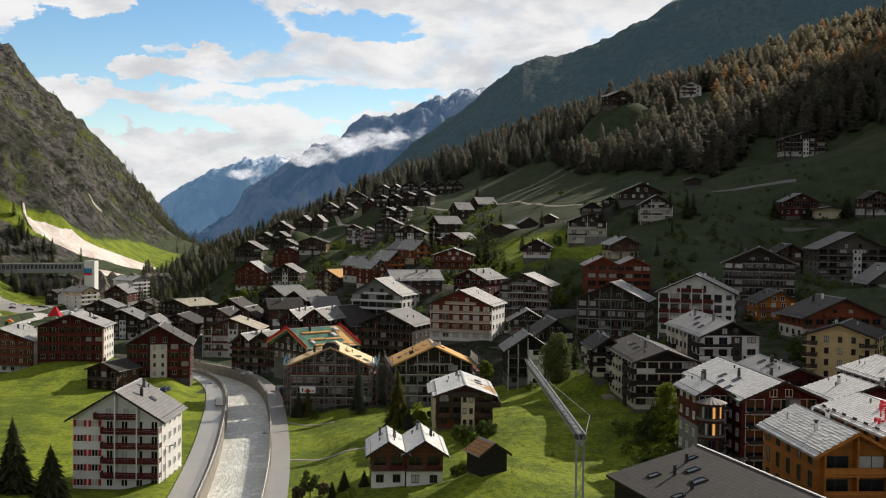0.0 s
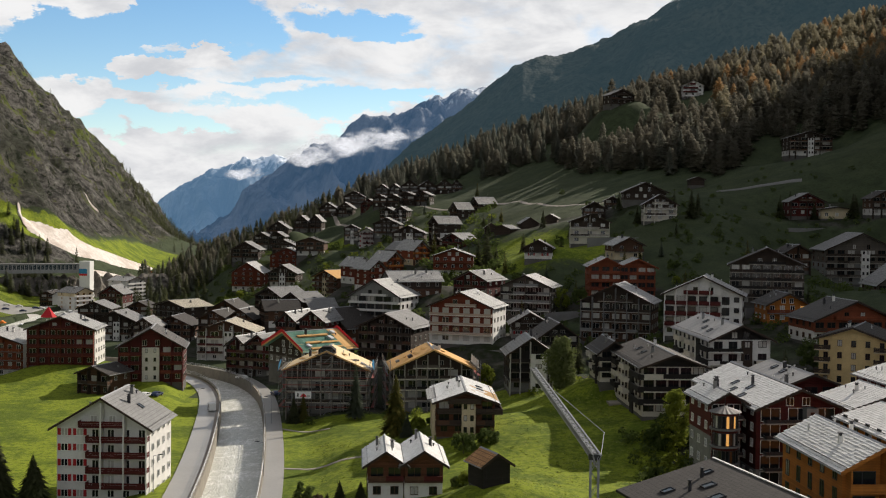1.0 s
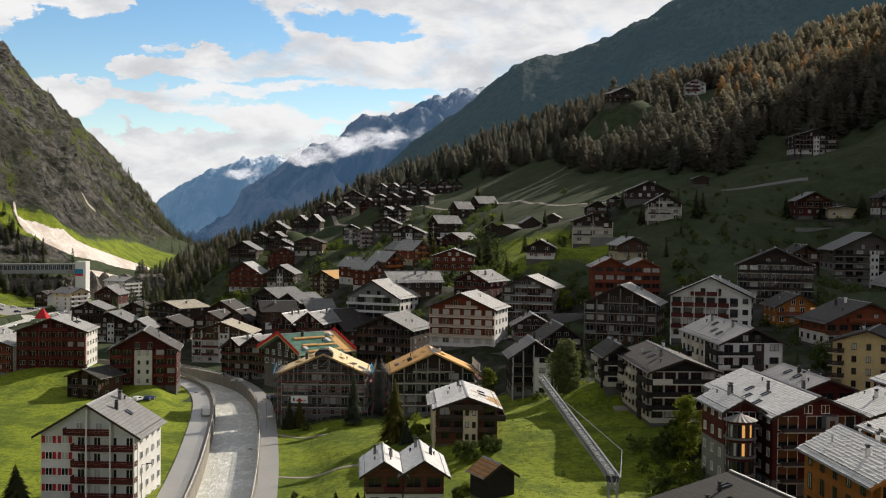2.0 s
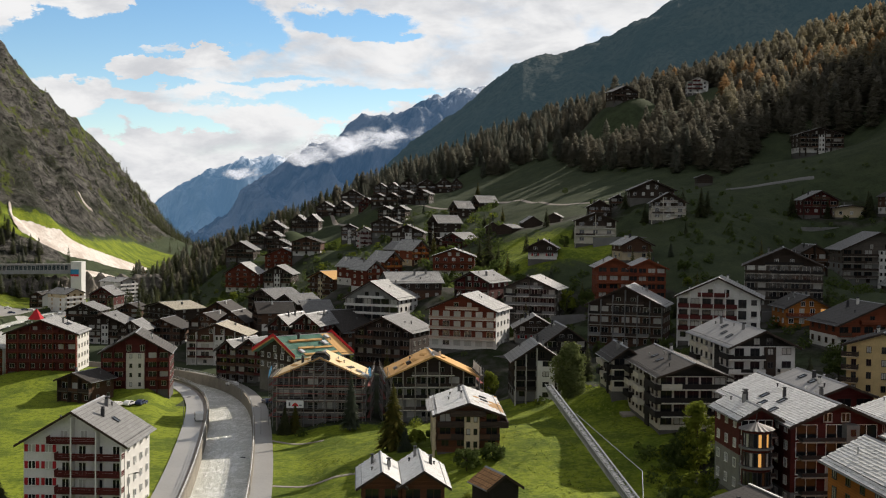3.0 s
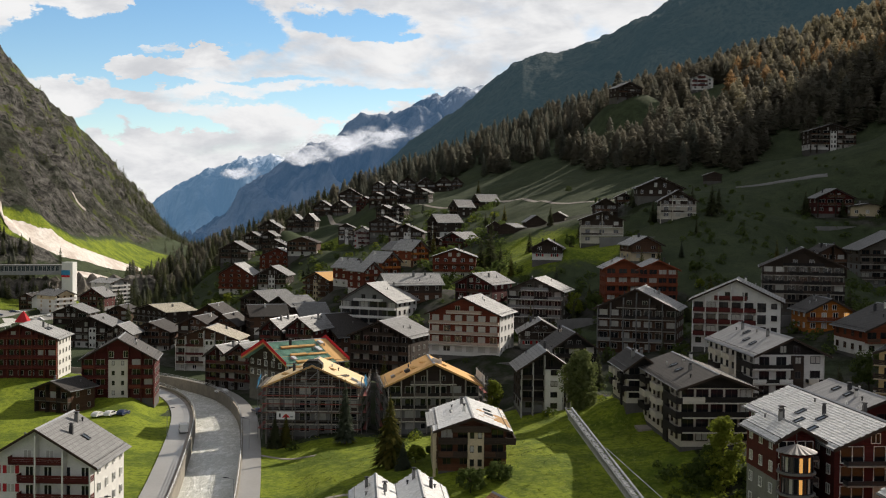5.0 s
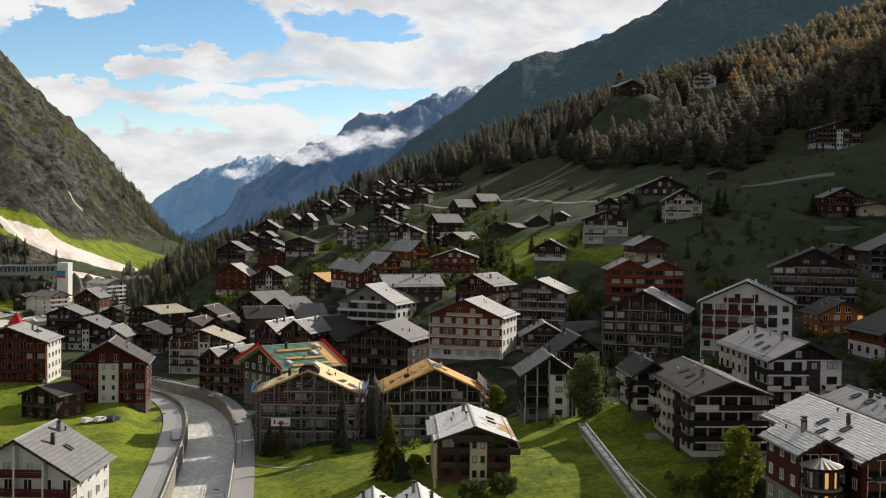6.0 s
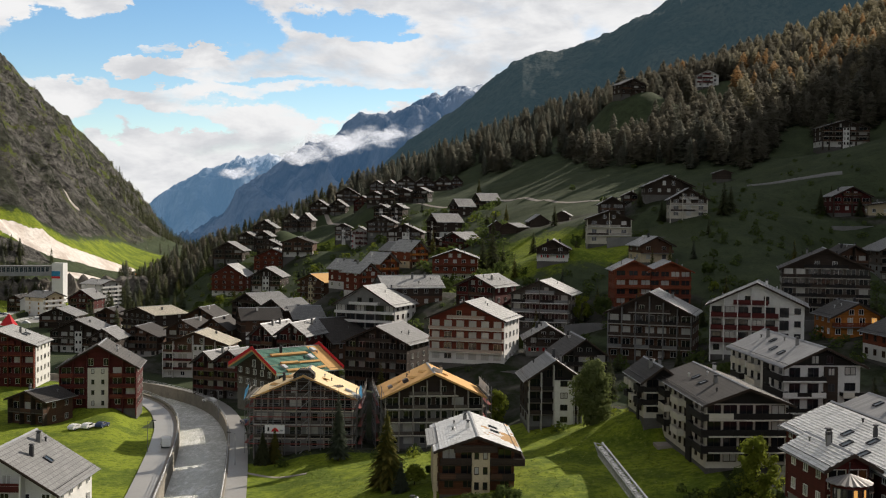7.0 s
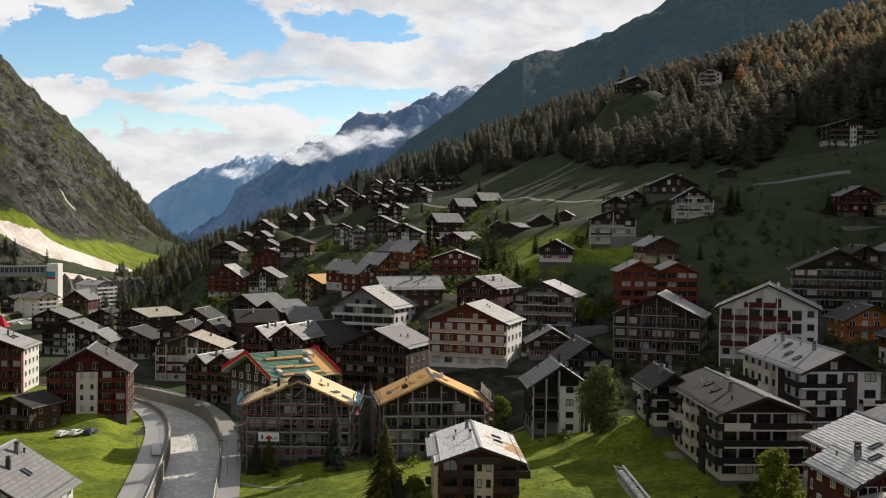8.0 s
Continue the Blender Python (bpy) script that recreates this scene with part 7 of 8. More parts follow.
left_scaf = scaffolding("scaf_left", 8, 9, ("stairs",), 1)
right_scaf = scaffolding("scaf_right", 6, 9, ("open",), 2)
info = PLACED["scaf_left"][1]
cloth(left_scaf, "tarpaulin", "tarp_blue", [(-13.2, -2.6, 11.6), (-13.2, 1.5, 11.8), (-12.6, 2.0, 14.6), (-12.8, -1.5, 14.2)], .12, "blue tarpaulin sheet")
cloth(left_scaf, "tarpaulin", "tarp_blue", [(12.9, -2.4, 12.2), (13.1, 3, 12.2), (12.5, 3, 14.6), (12.3, -1.5, 14.0)], .14, "blue tarpaulin sheet")
cloth(left_scaf, "tarpaulin", "tarp_white", [(10.6, -1.8, 12.0), (12.4, -1.9, 11.6), (12.3, 3.5, 12.2), (10.4, 3.5, 12.9)], .1, "white plastic sheet")
cloth(right_scaf, "safety_net", "tarp_white", [(-12.6, -2.6, 9.2), (-12.6, 14, 9.2), (-12.6, 14, 12.4), (-12.6, -2.6, 12.4)], .08, "grey safety net")
cloth(right_scaf, "safety_net", "tarp_white", [(12.4, -2.2, 12.0), (12.4, 14, 12.0), (12.4, 14, 14.2), (12.4, -2.2, 14.0)], .08, "grey safety net")


def planks(x0, y0, z0, yaw, tilt, n, length, mat, label):
    """A bundle of sawn timbers, each one a part."""
    root = tagged(new("timber_stack"), label, "timber", "timber on the roofs")
    root.matrix_basis = pose(x0, y0, z0, 0, tilt, yaw)
    rnd = random.Random(f"{x0},{y0}")
    for k in range(n):
        bm = bmesh.new()
        r, c = divmod(k, 3)
        o = rnd.uniform(-.25, .25)
        box(bm, -.42 + c * .29, -.16 + c * .29, -length / 2 + o, length / 2 + o, .02 + r * .22, .22 + r * .22)
        part("timber", bm, mat, root)


def on_roof(key, s, along, down, lift=.05):
    root, info = PLACED[key]
    g = info["e"] * down
    p = root.matrix_basis @ Vector((s * g, along, info["hr"] - g * info["m"] + lift))
    return p, math.degrees(root.matrix_basis.to_euler().z), s * math.degrees(math.atan(info["m"]))


for s, along, down, yaw_, n, length in ((1, 4, .30, 0, 6, 5.5), (1, 9.5, .30, 0, 6, 5.0), (1, 4.5, .62, 0, 6, 5.0), (1, 10.5, .62, 0, 3, 6.0), (1, 4.5, .9, 0, 6, 5.2), (1, 13, .85, 20, 3, 5.0)):
    p, yaw0, tilt = on_roof("scaf_back", s, along, down)
    planks(p.x, p.y, p.z, yaw0 + yaw_, tilt, n, length, "timber_new", "bundle of fresh orange timber lying on the roof")
for key, s, along, down, yaw_ in (("scaf_left", -1, 3, .55, 60), ("scaf_left", 1, 2.5, .6, -50), ("scaf_left", 1, 5, .35, 30), ("scaf_left", -1, 6, .3, 80), ("scaf_right", -1, 4, .35, 40), ("scaf_right", -1, 8, .6, 0), ("scaf_right", -1, 6, .15, 70), ("scaf_right", 1, 5, .25, 15)):
    p, yaw0, tilt = on_roof(key, s, along, down)
    planks(p.x, p.y, p.z, yaw0 + yaw_, tilt, 3, 2.6, random.Random(along).choice(("timber_new", "wood_grey", "timber_new")), "loose boards lying on the roof boarding")


def packs(key, s, along, down, w, l, h, mat, label):
    p, yaw0, tilt = on_roof(key, s, along, down)
    bm = bmesh.new()
    prism(bm, [(-w / 2, 0), (w / 2, 0), (w / 2, h * .9), (w * .4, h), (-w * .42, h * .97), (-w / 2, h * .85)], -l / 2, l / 2)
    ob = tagged(part("insulation_pack", bm, mat, None), label, "package", "packages on the roofs")
    ob.matrix_basis = pose(p.x, p.y, p.z, 0, tilt, yaw0 + 12)


for key, s, along, down, w_, l_, h_, mat in (("scaf_back", 1, 14.5, .2, 1.6, 1.2, .6, "tarp_white"), ("scaf_back", 1, 12, .45, 2.0, 1.4, .5, "tarp_white"), ("scaf_back", 1, 2.0, .75, 1.6, 1.2, .5, "tarp_white"), ("scaf_left", 1, 3, .8, 1.4, 1.2, .5, "tarp_white"), ("scaf_right", -1, 3, .5, 1.2, 1.2, .8, "metal_dark"), ("scaf_right", -1, 5, .78, 1.0, 1.0, .6, "metal_grey"), ("scaf_right", 1, 2, .05, 1.6, 1.4, .9, "tarp_white")):
    packs(key, s, along, down, w_, l_, h_, mat, "wrapped building material on the roof")

# roof battens and red edge guards of the green roof
root0, info = PLACED["scaf_back"]
right_slope = [c for c in root0.children if c.name.split(".")[0] == "roof"][1]
for k in range(1, 22):
    g = info["e"] * k / 22
    bm = bmesh.new()
    z = info["hr"] - g * info["m"]
    box(bm, g - .05, g + .05, -info["of"] + .2, info["d"] + info["ob"] - 4.5, z, z + .09)
    part("batten", bm, "timber_new" if k % 7 == 0 else "membrane_dark", right_slope)
bm = bmesh.new()
prism(bm, [(.4, info["hr"] + .04 - .4 * info["m"]), (info["e"], info["hr"] - info["e"] * info["m"] + .04), (info["e"], info["hr"] - info["e"] * info["m"] + .1), (.4, info["hr"] + .1 - .4 * info["m"])], info["d"] - 3.2, info["d"] + .8)
part("boarding", bm, "sheathing", right_slope, "pale new roof boarding")
for yy in (-info["of"] - .15, info["d"] + info["ob"] + .1):
    for s in (-1, 1):
        bm = bmesh.new()
        prism(bm, [(0, info["hr"] + .1), (s * info["e"], info["hr"] - info["e"] * info["m"] + .1), (s * info["e"], info["hr"] - info["e"] * info["m"] + .95), (0, info["hr"] + .95)], yy, yy + .05)
        part("edge_guard", bm, "fabric_red", root0, "red roof edge guard")

# dark glazed dormer at the gable's top
root0, info = PLACED["scaf_left"]
for c in root0.children:
    if c.name.split(".")[0] == "roof":
        c.data.materials[0] = MATS["sheathing_pale"]
bm = bmesh.new()
prism(bm, [(-2.3, 0), (2.3, 0), (2.3, 1.2), (1.2, 2.2), (-1.2, 2.2), (-2.3, 1.2)], 0, 3.5)
dormer = part("dormer", bm, "wood_black", root0, "dark glazed dormer")
dormer.matrix_basis = pose(0, -.9, info["hr"] - 1.2)
for k in range(4):
    add_window(dormer, pose(-1.35 + k * .9, -.01, .35), .6, 1.1, "metal_dark", "sky_glass", 0)

# banner on the scaffolding: white with a red peak and plain bars for its writing
banner = tagged(new("banner"), "white site banner with a red shape and dark bars", "banner")
banner.matrix_basis = pose(-37.4, 337.0, 10.2)
bm = bmesh.new()
box(bm, -2.2, 2.2, -.04, 0, 0, 1.9)
part("panel", bm, "paint_white", banner)
bm = bmesh.new()
prism(bm, [(-.9, .45), (1.0, .45), (.6, 1.0), (.1, 1.35), (-.3, 1.15)], -.07, -.045)
part("emblem", bm, "fabric_red", banner)
bm = bmesh.new()
box(bm, -1.6, -1.2, -.07, -.045, .5, 1.4)
part("bar", bm, "rubber", banner)
bm = bmesh.new()
box(bm, 1.1, 1.8, -.07, -.045, .5, .85)
part("bar", bm, "metal_grey", banner)

# ---- tower crane over the meadow ----
def crane(x, y, top, reach):
    z0 = ground_at(x, y) - .3
    root = tagged(new("tower_crane"), "grey lattice tower crane with a long level jib", "crane")
    root.matrix_basis = pose(x, y, 0, 0, 0, 1.2)
    half = .34
    bm = bmesh.new()
    box(bm, -2.2, 2.2, -2.2, 2.2, z0, z0 + .9)
    part("ballast_base", bm, "concrete", root)
    for sx in (-1, 1):
        for sy in (-1, 1):
            bm = bmesh.new()
            beam(bm, (sx * half, sy * half, z0), (sx * half, sy * half, top), .07, 4)
            part("mast_leg", bm, "crane_grey", root)
    bm = bmesh.new()
    n = int((top - z0) / 1.1)
    for k in range(n):
        za, zb = z0 + (top - z0) * k / n, z0 + (top - z0) * (k + 1) / n
        f = 1 if k % 2 else -1
        for sx in (-1, 1):
            beam(bm, (sx * half, -f * half, za), (sx * half, f * half, zb), .035, 4)
            beam(bm, (-f * half, sx * half, za), (f * half, sx * half, zb), .035, 4)
    tagged(part("mast_lacing", bm, "crane_grey", root), "diagonal mast bracing", kind="stuff")
    bm = bmesh.new()
    bmesh.ops.create_cone(bm, cap_ends=True, segments=18, radius1=.55, radius2=.55, depth=.5, matrix=pose(0, 0, top + .1))
    part("slewing_ring", bm, "metal_dark", root)
    jib = part("jib", frame_bar((-.34, -1.5, top + .5), (-.34, reach, top + .5), .06), "crane_grey", root, "long lattice jib")
    part("chord", frame_bar((.34, -1.5, top + .5), (.34, reach, top + .5), .09), "galvanised", jib)
    part("chord", frame_bar((0, -1.5, top - .55), (0, reach, top - .55), .06), "crane_grey", jib)
    bm = bmesh.new()
    n = int((reach + 1.5) / 1.2)
    for k in range(n):
        ya, yb = -1.5 + (reach + 1.5) * k / n, -1.5 + (reach + 1.5) * (k + 1) / n
        f = 1 if k % 2 else -1
        beam(bm, (-.34 * f, ya, top + .5), (.34 * f, yb, top + .5), .04, 4)
        for sx in (-.34, .34):
            beam(bm, (sx, ya, top + .5), (0, (ya + yb) / 2, top - .55), .035, 4)
            beam(bm, (0, (ya + yb) / 2, top - .55), (sx, yb, top + .5), .035, 4)
    tagged(part("lacing", bm, "crane_grey", jib), "jib bracing", kind="stuff")
    bm = bmesh.new()
    box(bm, -.16, .16, .0, reach - 1, top + .38, top + .42)
    part("walkway", bm, "metal_grey", jib, "grating walkway along the jib")
    part("tie_rope", frame_bar((1.9, 7.0, top + .9), (.4, 34, top + .7), .03), "metal_grey", root)
    part("tie_rope", frame_bar((1.9, 7.0, top + .9), (0, -3.5, top + .9), .03), "metal_grey", root)
    bm = bmesh.new()
    box(bm, -1.1, 1.1, -3.8, -1.2, z0 + .9, z0 + 3.2)
    part("counterweight", bm, "concrete", root)


def frame_bar(a, b, r):
    bm = bmesh.new()
    beam(bm, a, b, r, 5)
    return bm


crane(13.2, 114.0, 40.6, 55.5)

# ---- red vent pipes on the new timber house ----
for along, down, tall, wide in ((9, .12, .9, .5), (10.2, .2, 1.0, .5), (11.4, .28, .9, .5), (12.5, .2, 1.1, .5), (7.6, .5, 1.7, .22), (5.2, .55, 1.9, .22), (6.0, .7, .7, .4), (4.4, .72, .7, .4)):
    root0, info = PLACED["orange1b"]
    g = info["e"] * down
    zz = info["hr"] - g * info["m"]
    bm = bmesh.new()
    beam(bm, (-g, along, zz - .2), (-g, along, zz + tall), wide * .5, 8)
    beam(bm, (-g, along, zz + tall * .6), (-g + .9, along + .3, zz + tall * .6), wide * .4, 6)
    part("vent_pipe", bm, "fabric_red", root0, "red painted vent pipe")

# ---- cars ----
def car_kind(paint_mat, label, van=False):
    root = tagged(new("van" if van else "car"), label, "van" if van else "car", "parked cars")
    L, W, H = (5.2, 2.0, 2.2) if van else (4.3, 1.78, 1.45)
    side = [(-L / 2, .35), (L / 2, .35), (L / 2, .75), (L / 2 - .1, .95), (L / 2 - (.7 if van else 1.15), 1.05), (L / 2 - (1.3 if van else 1.9), H), (-L / 2 + (.15 if van else .9), H), (-L / 2 + .05, 1.0)]
    bm = bmesh.new()
    prism(bm, [(y_, z_) for y_, z_ in side], -W / 2, W / 2)
    bmesh.ops.bevel(bm, geom=list(bm.edges), offset=.07, segments=1, affect="EDGES")
    body = part("body", bm, paint_mat, root)
    for s in (-1, 1):
        bm = bmesh.new()
        prism(bm, [(-L / 2 + (.5 if van else 1.0), 1.0), (L / 2 - (1.0 if van else 1.3), 1.02), (L / 2 - (1.45 if van else 1.95), H - .1), (-L / 2 + (.5 if van else 1.1), H - .1)], s * (W / 2 - .03), s * (W / 2 + .012))
        part("side_window", bm, "glass", body)
    bm = bmesh.new()
    a, b = L / 2 - (.72 if van else 1.2), L / 2 - (1.27 if van else 1.85)
    prism(bm, [(a + .03, 1.07), (b + .03, H - .06), (b, H - .06), (a, 1.07)], -W / 2 + .15, W / 2 - .15)
    part("windscreen", bm, "glass", body)
    for sx in (-1, 1):
        for sy in (-1, 1):
            bm = bmesh.new()
            bmesh.ops.create_cone(bm, cap_ends=True, segments=16, radius1=.33, radius2=.33, depth=.2, matrix=pose(sx * L * .31, sy * (W / 2 - .08), .33, 90))
            wheel = part("wheel", bm, "rubber", root)
            bm = bmesh.new()
            bmesh.ops.create_cone(bm, cap_ends=True, segments=12, radius1=.2, radius2=.17, depth=.23, matrix=pose(sx * L * .31, sy * (W / 2 - .08), .33, 90))
            part("rim", bm, "galvanised", wheel)
        bm = bmesh.new()
        box(bm, L / 2 - .06, L / 2 + .01, sx * .7 - .18, sx * .7 + .18, .62, .78)
        part("headlight", bm, "paint_white", body)
    return root


def park(ob, x, y, yaw, z=None):
    ob.matrix_basis = pose(x, y, (ground_at(x, y) if z is None else z), 0, 0, yaw)


white_van = car_kind("paint_white", "white delivery van on the riverside road", True)
park(white_van, -65.0, 352, 106, float(floor_z(352)) + .05)
white_car = car_kind("paint_white", "white car parked beside the lane")
park(white_car, -68.4, 424.0, 150, float(floor_z(422)) + .05)
blue_car = car_kind("car_blue", "dark blue car parked beside the lane")
park(blue_car, -51.5, 385, 120, float(floor_z(385)) + .05)
park(copy_thing(white_car, Matrix()), -87.0, 366, 70)
park(copy_thing(white_car, Matrix()), -90.0, 365, 70)
park(copy_thing(blue_car, Matrix()), -84.0, 367, 75)
park(copy_thing(white_car, Matrix()), -252.0, 770, 10)
park(copy_thing(white_car, Matrix()), -244.0, 772, 10)
park(copy_thing(blue_car, Matrix()), -237.0, 766, 10)

lot = random.Random(77)
for k in range(15):
    x, y = -296 + (k % 8) * 10.5 + lot.uniform(-2, 2), 742 + (k // 8) * 26 + lot.uniform(-3, 3)
    park(copy_thing(lot.choice((white_car, blue_car, white_car)), Matrix()), x, y, lot.choice((12, 100)), ground_at(x, y) + .26)

# ---- riverside furniture ----
for off, label in ((-6.15, "grey steel guard rail on the river wall"), (6.1, "steel handrail on the river wall")):
    rail_root = tagged(new("guard_rail"), label, "railing")
    pts = [p for p in LINE if 195 <= p[1] <= 462][::2]
    lines = []
    for k, p in enumerate(pts):
        a, b = pts[max(k - 1, 0)], pts[min(k + 1, len(pts) - 1)]
        t = Vector((b[0] - a[0], b[1] - a[1], 0)).normalized()
        lines.append(Vector((p[0] + t.y * off, p[1] - t.x * off, float(floor_z(p[1])) + .8)))
    for k, (a, b) in enumerate(zip(lines, lines[1:])):
        n = max(1, int((b - a).length / 3))
        for q in range(n):
            p = a.lerp(b, q / n)
            part("post", frame_bar(p, p + Vector((0, 0, .95)), .05), "galvanised", rail_root)
        for dz in (.5, .92):
            part("rail", frame_bar(a + Vector((0, 0, dz)), b + Vector((0, 0, dz)), .06), "galvanised", rail_root)


def street_lamp(x, y, z, yaw):
    root = tagged(new("street_lamp"), "tall grey street lamp beside the road", "lamp", "street lamps")
    root.matrix_basis = pose(x, y, z, 0, 0, yaw)
    bm = bmesh.new()
    beam(bm, (0, 0, -.5), (0, 0, 7.0), .09, 8, r2=.05)
    part("pole", bm, "metal_grey", root)
    part("arm", frame_bar((0, 0, 6.95), (1.3, 0, 7.2), .045), "metal_grey", root)
    bm = bmesh.new()
    prism(bm, [(.9, 7.13), (1.9, 7.2), (1.9, 7.3), (1.4, 7.36), (.9, 7.26)], -.14, .14)
    part("lamp_head", bm, "metal_dark", root)


for x, y, yaw_ in ((-56.3, 246, 0), (-37.0, 262, 180), (-67.5, 345, 0), (-45.0, 330, 180), (-61.0, 398, 200)):
    street_lamp(x, y, float(floor_z(y)), yaw_)


def drape(name, pts, width, material, label, category, lift=.12, ragged=0.0, seed=1, kind="structure", n=8):
    """A strip that lies on the ground along a line of (x, y, width share)."""
    rnd = random.Random(seed)
    line = glide([(p[0], p[1], p[2]) for p in pts], n)
    v, f, cols = [], [], 7
    for k, p in enumerate(line):
        a, b = line[max(k - 1, 0)], line[min(k + 1, len(line) - 1)]
        t = Vector((b.x - a.x, b.y - a.y, 0)).normalized()
        r = Vector((t.y, -t.x, 0))
        lo, hi = -width * p.z / 2 * (1 + rnd.uniform(-ragged, ragged)), width * p.z / 2 * (1 + rnd.uniform(-ragged, ragged))
        for c in range(cols):
            q = Vector((p.x, p.y, 0)) + r * (lo + (hi - lo) * c / (cols - 1))
            edge = 0 < c < cols - 1
            v.append((q.x, q.y, ground_at(q.x, q.y) + (lift * (1 + ragged * rnd.random()) if edge else -.3)))
    for k in range(len(line) - 1):
        for c in range(cols - 1):
            i = k * cols + c
            f.append((i, i + 1, i + cols + 1, i + cols))
    return tagged(mesh_object(name, v, f, [material], smooth=ragged > 0), label, category, kind=kind)


drape("footpath", [(-35, 271, 1), (-28, 270, 1), (-22, 269, 1), (-14, 267, 1)], 1.5, "paving", "pale gravel garden path", "path")
drape("footpath", [(-45, 326, 1), (-36, 319, 1), (-28, 316, 1)], 1.4, "paving", "pale gravel path from the lane", "path")
drape("hill_track", [(-20, 860, 1), (8, 820, 1), (37, 782, 1), (50, 725, 1), (66, 675, 1), (90, 640, 1)], 3.2, "paving", "pale track across the meadow slope", "path")
drape("hill_track", [(-92, 975, 1), (-84, 950, 1), (-74, 912, 1), (-60, 885, 1), (-46, 872, 1)], 4.0, "paving", "pale road between the upper chalets", "road")
drape("hill_track", [(134, 604, .6), (146, 602, 1), (159, 599, 1), (173, 595, 1)], 3.8, "concrete", "pale terrace on the meadow", "path", lift=.5)
drape("snow_field", [(-338, 984, .6), (-333, 991, .9), (-327, 1000, 1), (-312, 1020, 1.1), (-300, 1060, 1), (-293, 1106, .9), (-286, 1150, .6), (-282, 1178, .25)], 25, "snow", "dirty white avalanche snow in the gully", "snow", lift=1.2, ragged=.05, n=14)
drape("snow_field", [(-292, 985, .4), (-285, 1000, 1), (-279, 1018, 1), (-272, 1036, .3)], 8, "snow", "dirty white avalanche snow patch", "snow", lift=.8, ragged=.06, n=8)
for pts in ([(-348, 1004, .6), (-343, 993, 1), (-338, 985, .8)], [(-384, 1232, .4), (-376, 1240, 1), (-366, 1247, 1), (-354, 1255, .6)], [(-420, 1215, .3), (-400, 1225, .6), (-384, 1232, .4)]):
    drape("waterfall", pts, 3.2, "snow", "thin white waterfall down the rock face", "waterfall", lift=1.5, ragged=.5, seed=4, n=6)
drape("car_park", [(-318, 778, 1), (-270, 766, 1), (-232, 758, 1), (-204, 750, 1)], 96, "asphalt", "grey asphalt car park", "car park", lift=.25)

# ---- far side of the valley ----
tower = tagged(new("lift_tower"), "tall plain white tower with a coloured sign", "tower")
tower.matrix_basis = pose(-261, 893, ground_at(-261, 893), 0, 0, -8)
top = 21.0 - ground_at(-261, 893)
bm = bmesh.new()
box(bm, -4, 4, 0, 7, -3, top)
part("shaft", bm, "paint_white", tower)
bm = bmesh.new()
box(bm, -4.1, 2.0, -.25, 0, top - 9, top - 5.5)
part("sign_panel", bm, "tarp_blue", tower)
bm = bmesh.new()
box(bm, -4.1, 2.0, -.25, 0, top - 10.5, top - 9.05)
part("sign_panel", bm, "fabric_red", tower)
gallery = tagged(new("lift_station"), "long low glazed gallery building on the wooded bank", "building")
gallery.matrix_basis = pose(-286, 893, 14.0, 0, 0, 22)
bm = bmesh.new()
box(bm, -38, 21, 0, 9, -2, 4.4)
part("hall", bm, "metal_grey", gallery)
bm = bmesh.new()
prism(bm, [(-39, 4.4), (22, 4.4), (22, 4.8), (-39, 5.0)], -1, 10)
part("flat_roof", bm, "roof_grey", gallery)
for k in range(20):
    add_window(gallery, pose(-36 + k * 2.8, -.02, .6), 2.1, 3.4, "galvanised", "sky_glass", 1)
tent = tagged(new("tent"), "pointed red festival tent on the car park", "tent")
tent.matrix_basis = pose(-214, 668, ground_at(-214, 668))
bm = bmesh.new()
bmesh.ops.create_cone(bm, cap_ends=True, segments=8, radius1=4.5, radius2=.2, depth=5.5, matrix=pose(0, 0, 5.2))
part("canopy", bm, "fabric_red", tent)
for k in range(8):
    a = math.pi * 2 * k / 8
    part("tent_pole", frame_bar((4.2 * math.cos(a), 4.2 * math.sin(a), 0), (4.2 * math.cos(a), 4.2 * math.sin(a), 2.5), .06), "metal_grey", tent)

# rocky bank under the gallery and along the foot of the slope
def rock_bank(line, low, high, seed):
    """A rugged band of rock that leans back from a line of (x, y)."""
    pts = glide([(x, y, 0) for x, y in line], 16)
    rows, v, f = 9, [], []
    for k, p in enumerate(pts):
        a, b = pts[max(k - 1, 0)], pts[min(k + 1, len(pts) - 1)]
        t = (b - a).normalized()
        for r in range(rows):
            u = r / (rows - 1)
            q = p + Vector((-t.y, t.x, 0)) * (u * 7 + (6 if r == rows - 1 else 0))
            jag = noise.fractal(Vector((q.x / 7, q.y / 7, u * 2.2 + seed)), .8, 2.1, 5)
            top = low + (high - low) * (.8 + .35 * noise.noise(Vector((k * .35, seed, 0))))
            v.append((q.x + t.y * jag * 2.6, q.y - t.x * jag * 2.6, low + (top - low) * u + jag * .9 * (0 < r < rows - 1)))
    for k in range(len(pts) - 1):
        for r in range(rows - 1):
            i = k * rows + r
            f.append((i, i + rows, i + rows + 1, i + 1))
    return tagged(mesh_object("rock_bank", v, f, ["rock_face"]), "brown grey rock bank below the gallery", "rock", kind="structure")


rock_bank([(-332, 862), (-300, 876), (-276, 890), (-258, 905), (-238, 922), (-212, 934), (-190, 930)], -6, 13.0, 1.0)


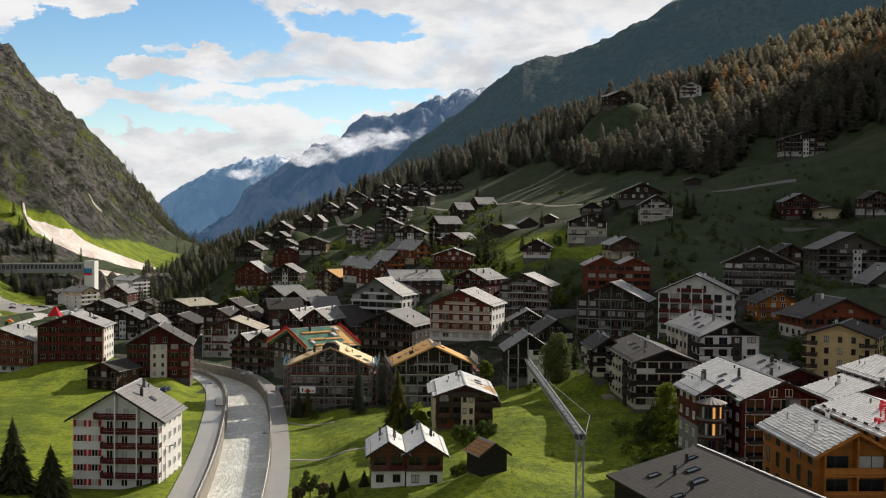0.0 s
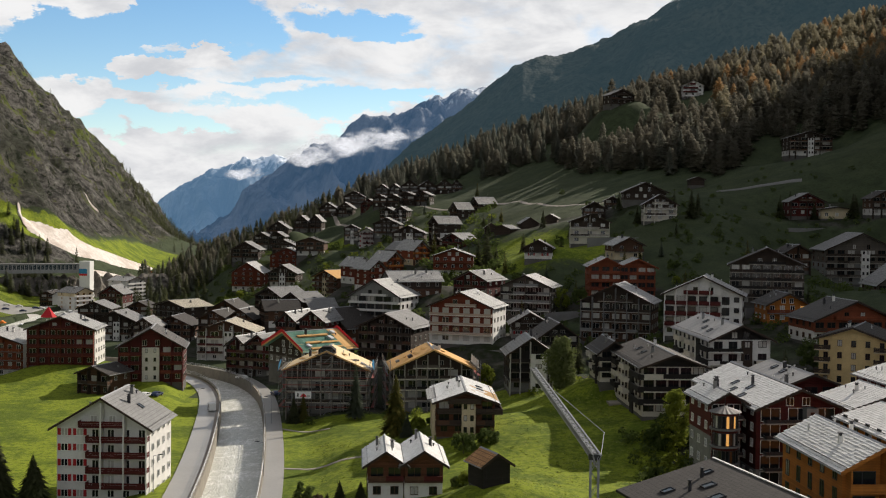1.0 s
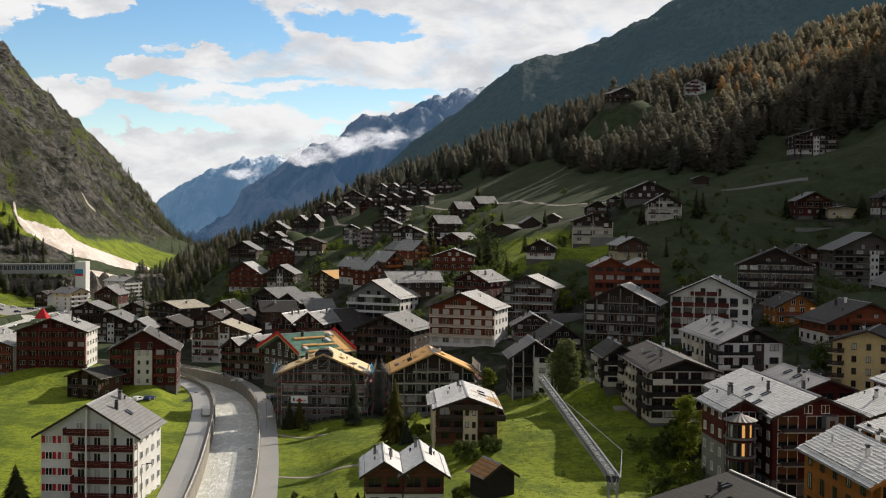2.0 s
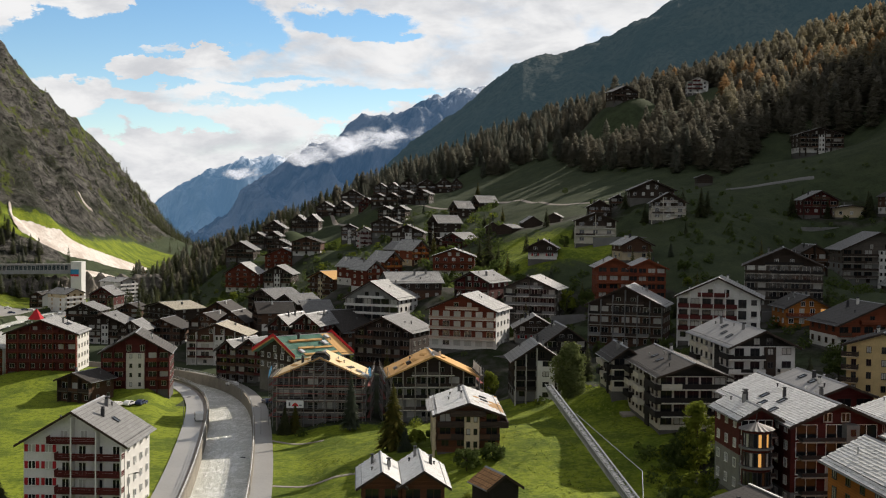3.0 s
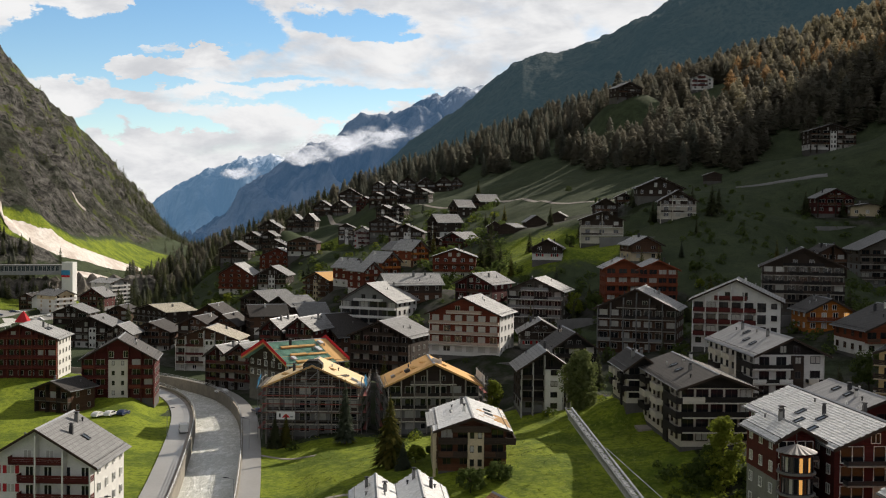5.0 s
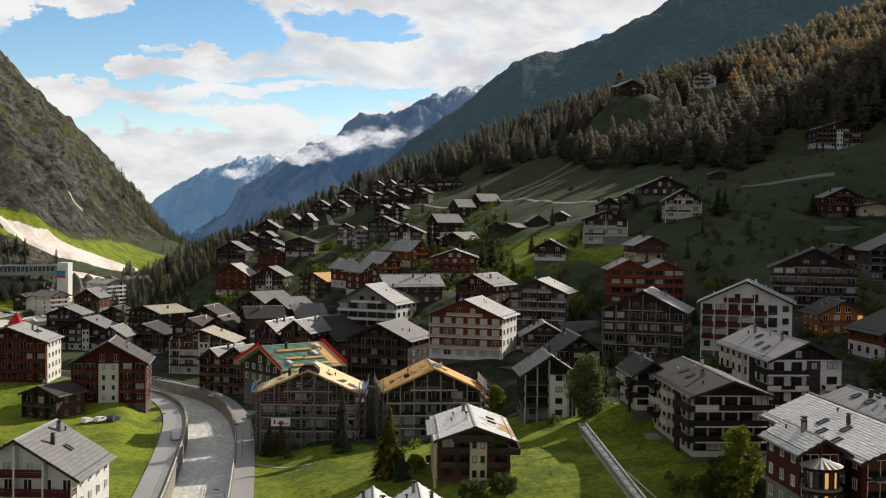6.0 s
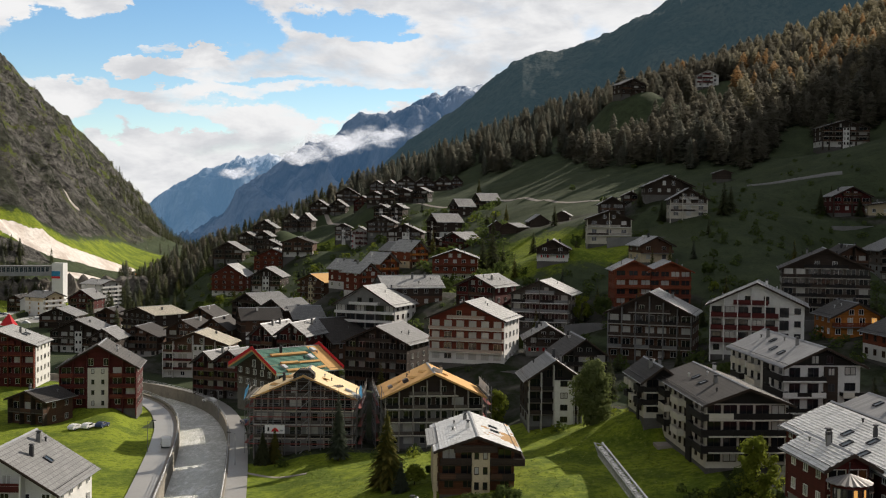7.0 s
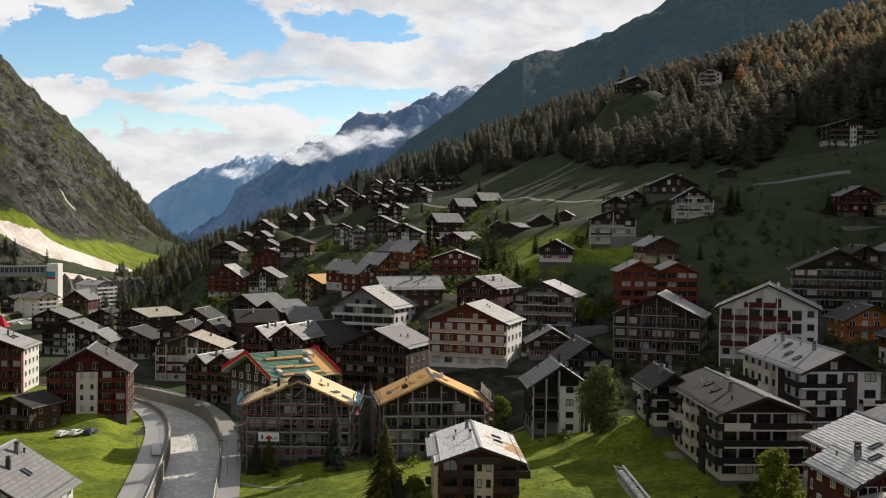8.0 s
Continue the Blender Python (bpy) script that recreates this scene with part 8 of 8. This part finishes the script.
def excavator(x, y, yaw):
    root = tagged(new("excavator"), "orange crawler excavator at the foot of the snow", "excavator")
    root.matrix_basis = pose(x, y, ground_at(x, y), 0, 0, yaw)
    for s in (-1, 1):
        bm = bmesh.new()
        prism(bm, [(-2, .15), (-1.7, 0), (1.7, 0), (2, .15), (2, .7), (1.7, .9), (-1.7, .9), (-2, .7)], s * 1.0 - .3, s * 1.0 + .3)
        part("track", bm, "rubber", root)
    bm = bmesh.new()
    prism(bm, [(-2.2, 1.0), (1.4, 1.0), (1.4, 1.7), (-.2, 2.1), (-2.2, 2.2)], -1.2, 1.2)
    part("body", bm, "machine_orange", root)
    bm = bmesh.new()
    prism(bm, [(.1, 1.0), (1.5, 1.0), (1.5, 2.2), (1.1, 3.0), (.1, 3.0)], .3, 1.25)
    part("cab", bm, "metal_dark", root)
    part("boom", frame_bar((1.2, -.3, 1.6), (3.4, -.3, 5.0), .26), "machine_orange", root)
    part("arm", frame_bar((3.4, -.3, 5.0), (6.0, -.3, 2.6), .2), "machine_orange", root)
    bm = bmesh.new()
    prism(bm, [(5.6, 2.7), (6.4, 2.5), (6.3, 1.6), (5.5, 1.4), (5.2, 2.0)], -.9, .3)
    part("bucket", bm, "metal_dark", root)


excavator(-272, 1140, 160)
excavator(-246, 1085, 40)


def stall(x, y, mat, label):
    root = tagged(new("market_stall"), label, "stall", "stalls on the car park")
    root.matrix_basis = pose(x, y, ground_at(x, y) + .2, 0, 0, 12)
    bm = bmesh.new()
    prism(bm, [(-2.2, 2.4), (2.2, 2.4), (0, 3.9)], -2, 2)
    part("canopy", bm, mat, root)
    for sx in (-2, 2):
        for sy in (-1.8, 1.8):
            part("post", frame_bar((sx, sy, -.3), (sx, sy, 2.4), .05), "metal_grey", root)


for x, y, mat, label in ((-246, 668, "tarp_white", "white canopy stall on the car park"), (-238, 664, "machine_orange", "orange canopy stall on the car park"), (-229, 668, "tarp_white", "white canopy stall on the car park"), (-203, 660, "tarp_white", "white canopy stall on the car park"), (-196, 666, "machine_orange", "orange canopy stall on the car park")):
    stall(x, y, mat, label)

# ---- retaining walls and terraces ----
def retaining_wall(x0, x1, y, z, h, yaw=0):
    bm = bmesh.new()
    L = x1 - x0
    prism(bm, [(0, -3), (L, -3), (L, h), (L * .6, h + .1), (L * .3, h - .1), (0, h * .8)], 0, .6)
    ob = tagged(part("retaining_wall", bm, "concrete", None), "grey concrete retaining wall on the slope", "wall", kind="structure")
    ob.matrix_basis = pose(x0, y, z, 0, 0, yaw)


retaining_wall(36, 52, 428, ground_at(44, 426), 3.2, 4)
retaining_wall(12, 24, 378, ground_at(18, 376), 1.6, 0)
retaining_wall(60, 84, 512, ground_at(72, 510), 2.2, 3)
retaining_wall(150, 196, 536, ground_at(172, 534), 0.9, 2)
retaining_wall(96, 122, 392, ground_at(108, 390), 2.0, 3)

bm = bmesh.new()
prism_z(bm, [(-2.6, -2), (2.6, -2.4), (3.0, 2.2), (.8, 2.4), (-2.4, 2.0)], -2.5, .3)
terrace = tagged(part("terrace", bm, "paving", None), "pale paved garden terrace beside the apartment house", "terrace", kind="structure")
terrace.matrix_basis = pose(41.8, 294, ground_at(41.8, 294), 0, 0, 6)

# ---- cloud banks against the far peaks ----
def cloud_bank(x, y, z, length, height, rise, seed):
    """A drifting bank of thin cloud: three bowed sheets behind one another, thick in the middle and thin at the rim."""
    verts, faces, rims, nu, nv = [], [], [], 40, 14
    for layer in range(3):
        base = len(verts)
        for i in range(nu):
            for j in range(nv):
                u, v = 2 * i / (nu - 1) - 1, 2 * j / (nv - 1) - 1
                bow = noise.fractal(Vector((u * 2.4, v, seed + layer)), 1.0, 2.1, 4)
                verts.append((u * length / 2, layer * 9 + bow * 8, u * rise / 2 + v * height / 2 * (.8 + .3 * bow) + noise.noise(Vector((u * 3, seed + layer, 0))) * height * .25))
                rims.append(max(0.0, 1 - u * u - v * v * (1.0 if v > 0 else .7)))
        faces += [(base + i * nv + j, base + (i + 1) * nv + j, base + (i + 1) * nv + j + 1, base + i * nv + j + 1) for i in range(nu - 1) for j in range(nv - 1)]
    ob = tagged(mesh_object("cloud", verts, faces, ["mist"], smooth=True), "thin white cloud bank below the far peaks", "cloud", kind="stuff")
    ob.data.attributes.new("rim", "FLOAT", "POINT").data.foreach_set("value", rims)
    ob.matrix_basis = pose(x, y, z)


cloud_bank(-205, 2960, 226, 400, 84, 66, 1)
cloud_bank(-320, 2960, 186, 200, 56, 20, 4)
cloud_bank(-640, 3900, 172, 170, 56, 6, 2)
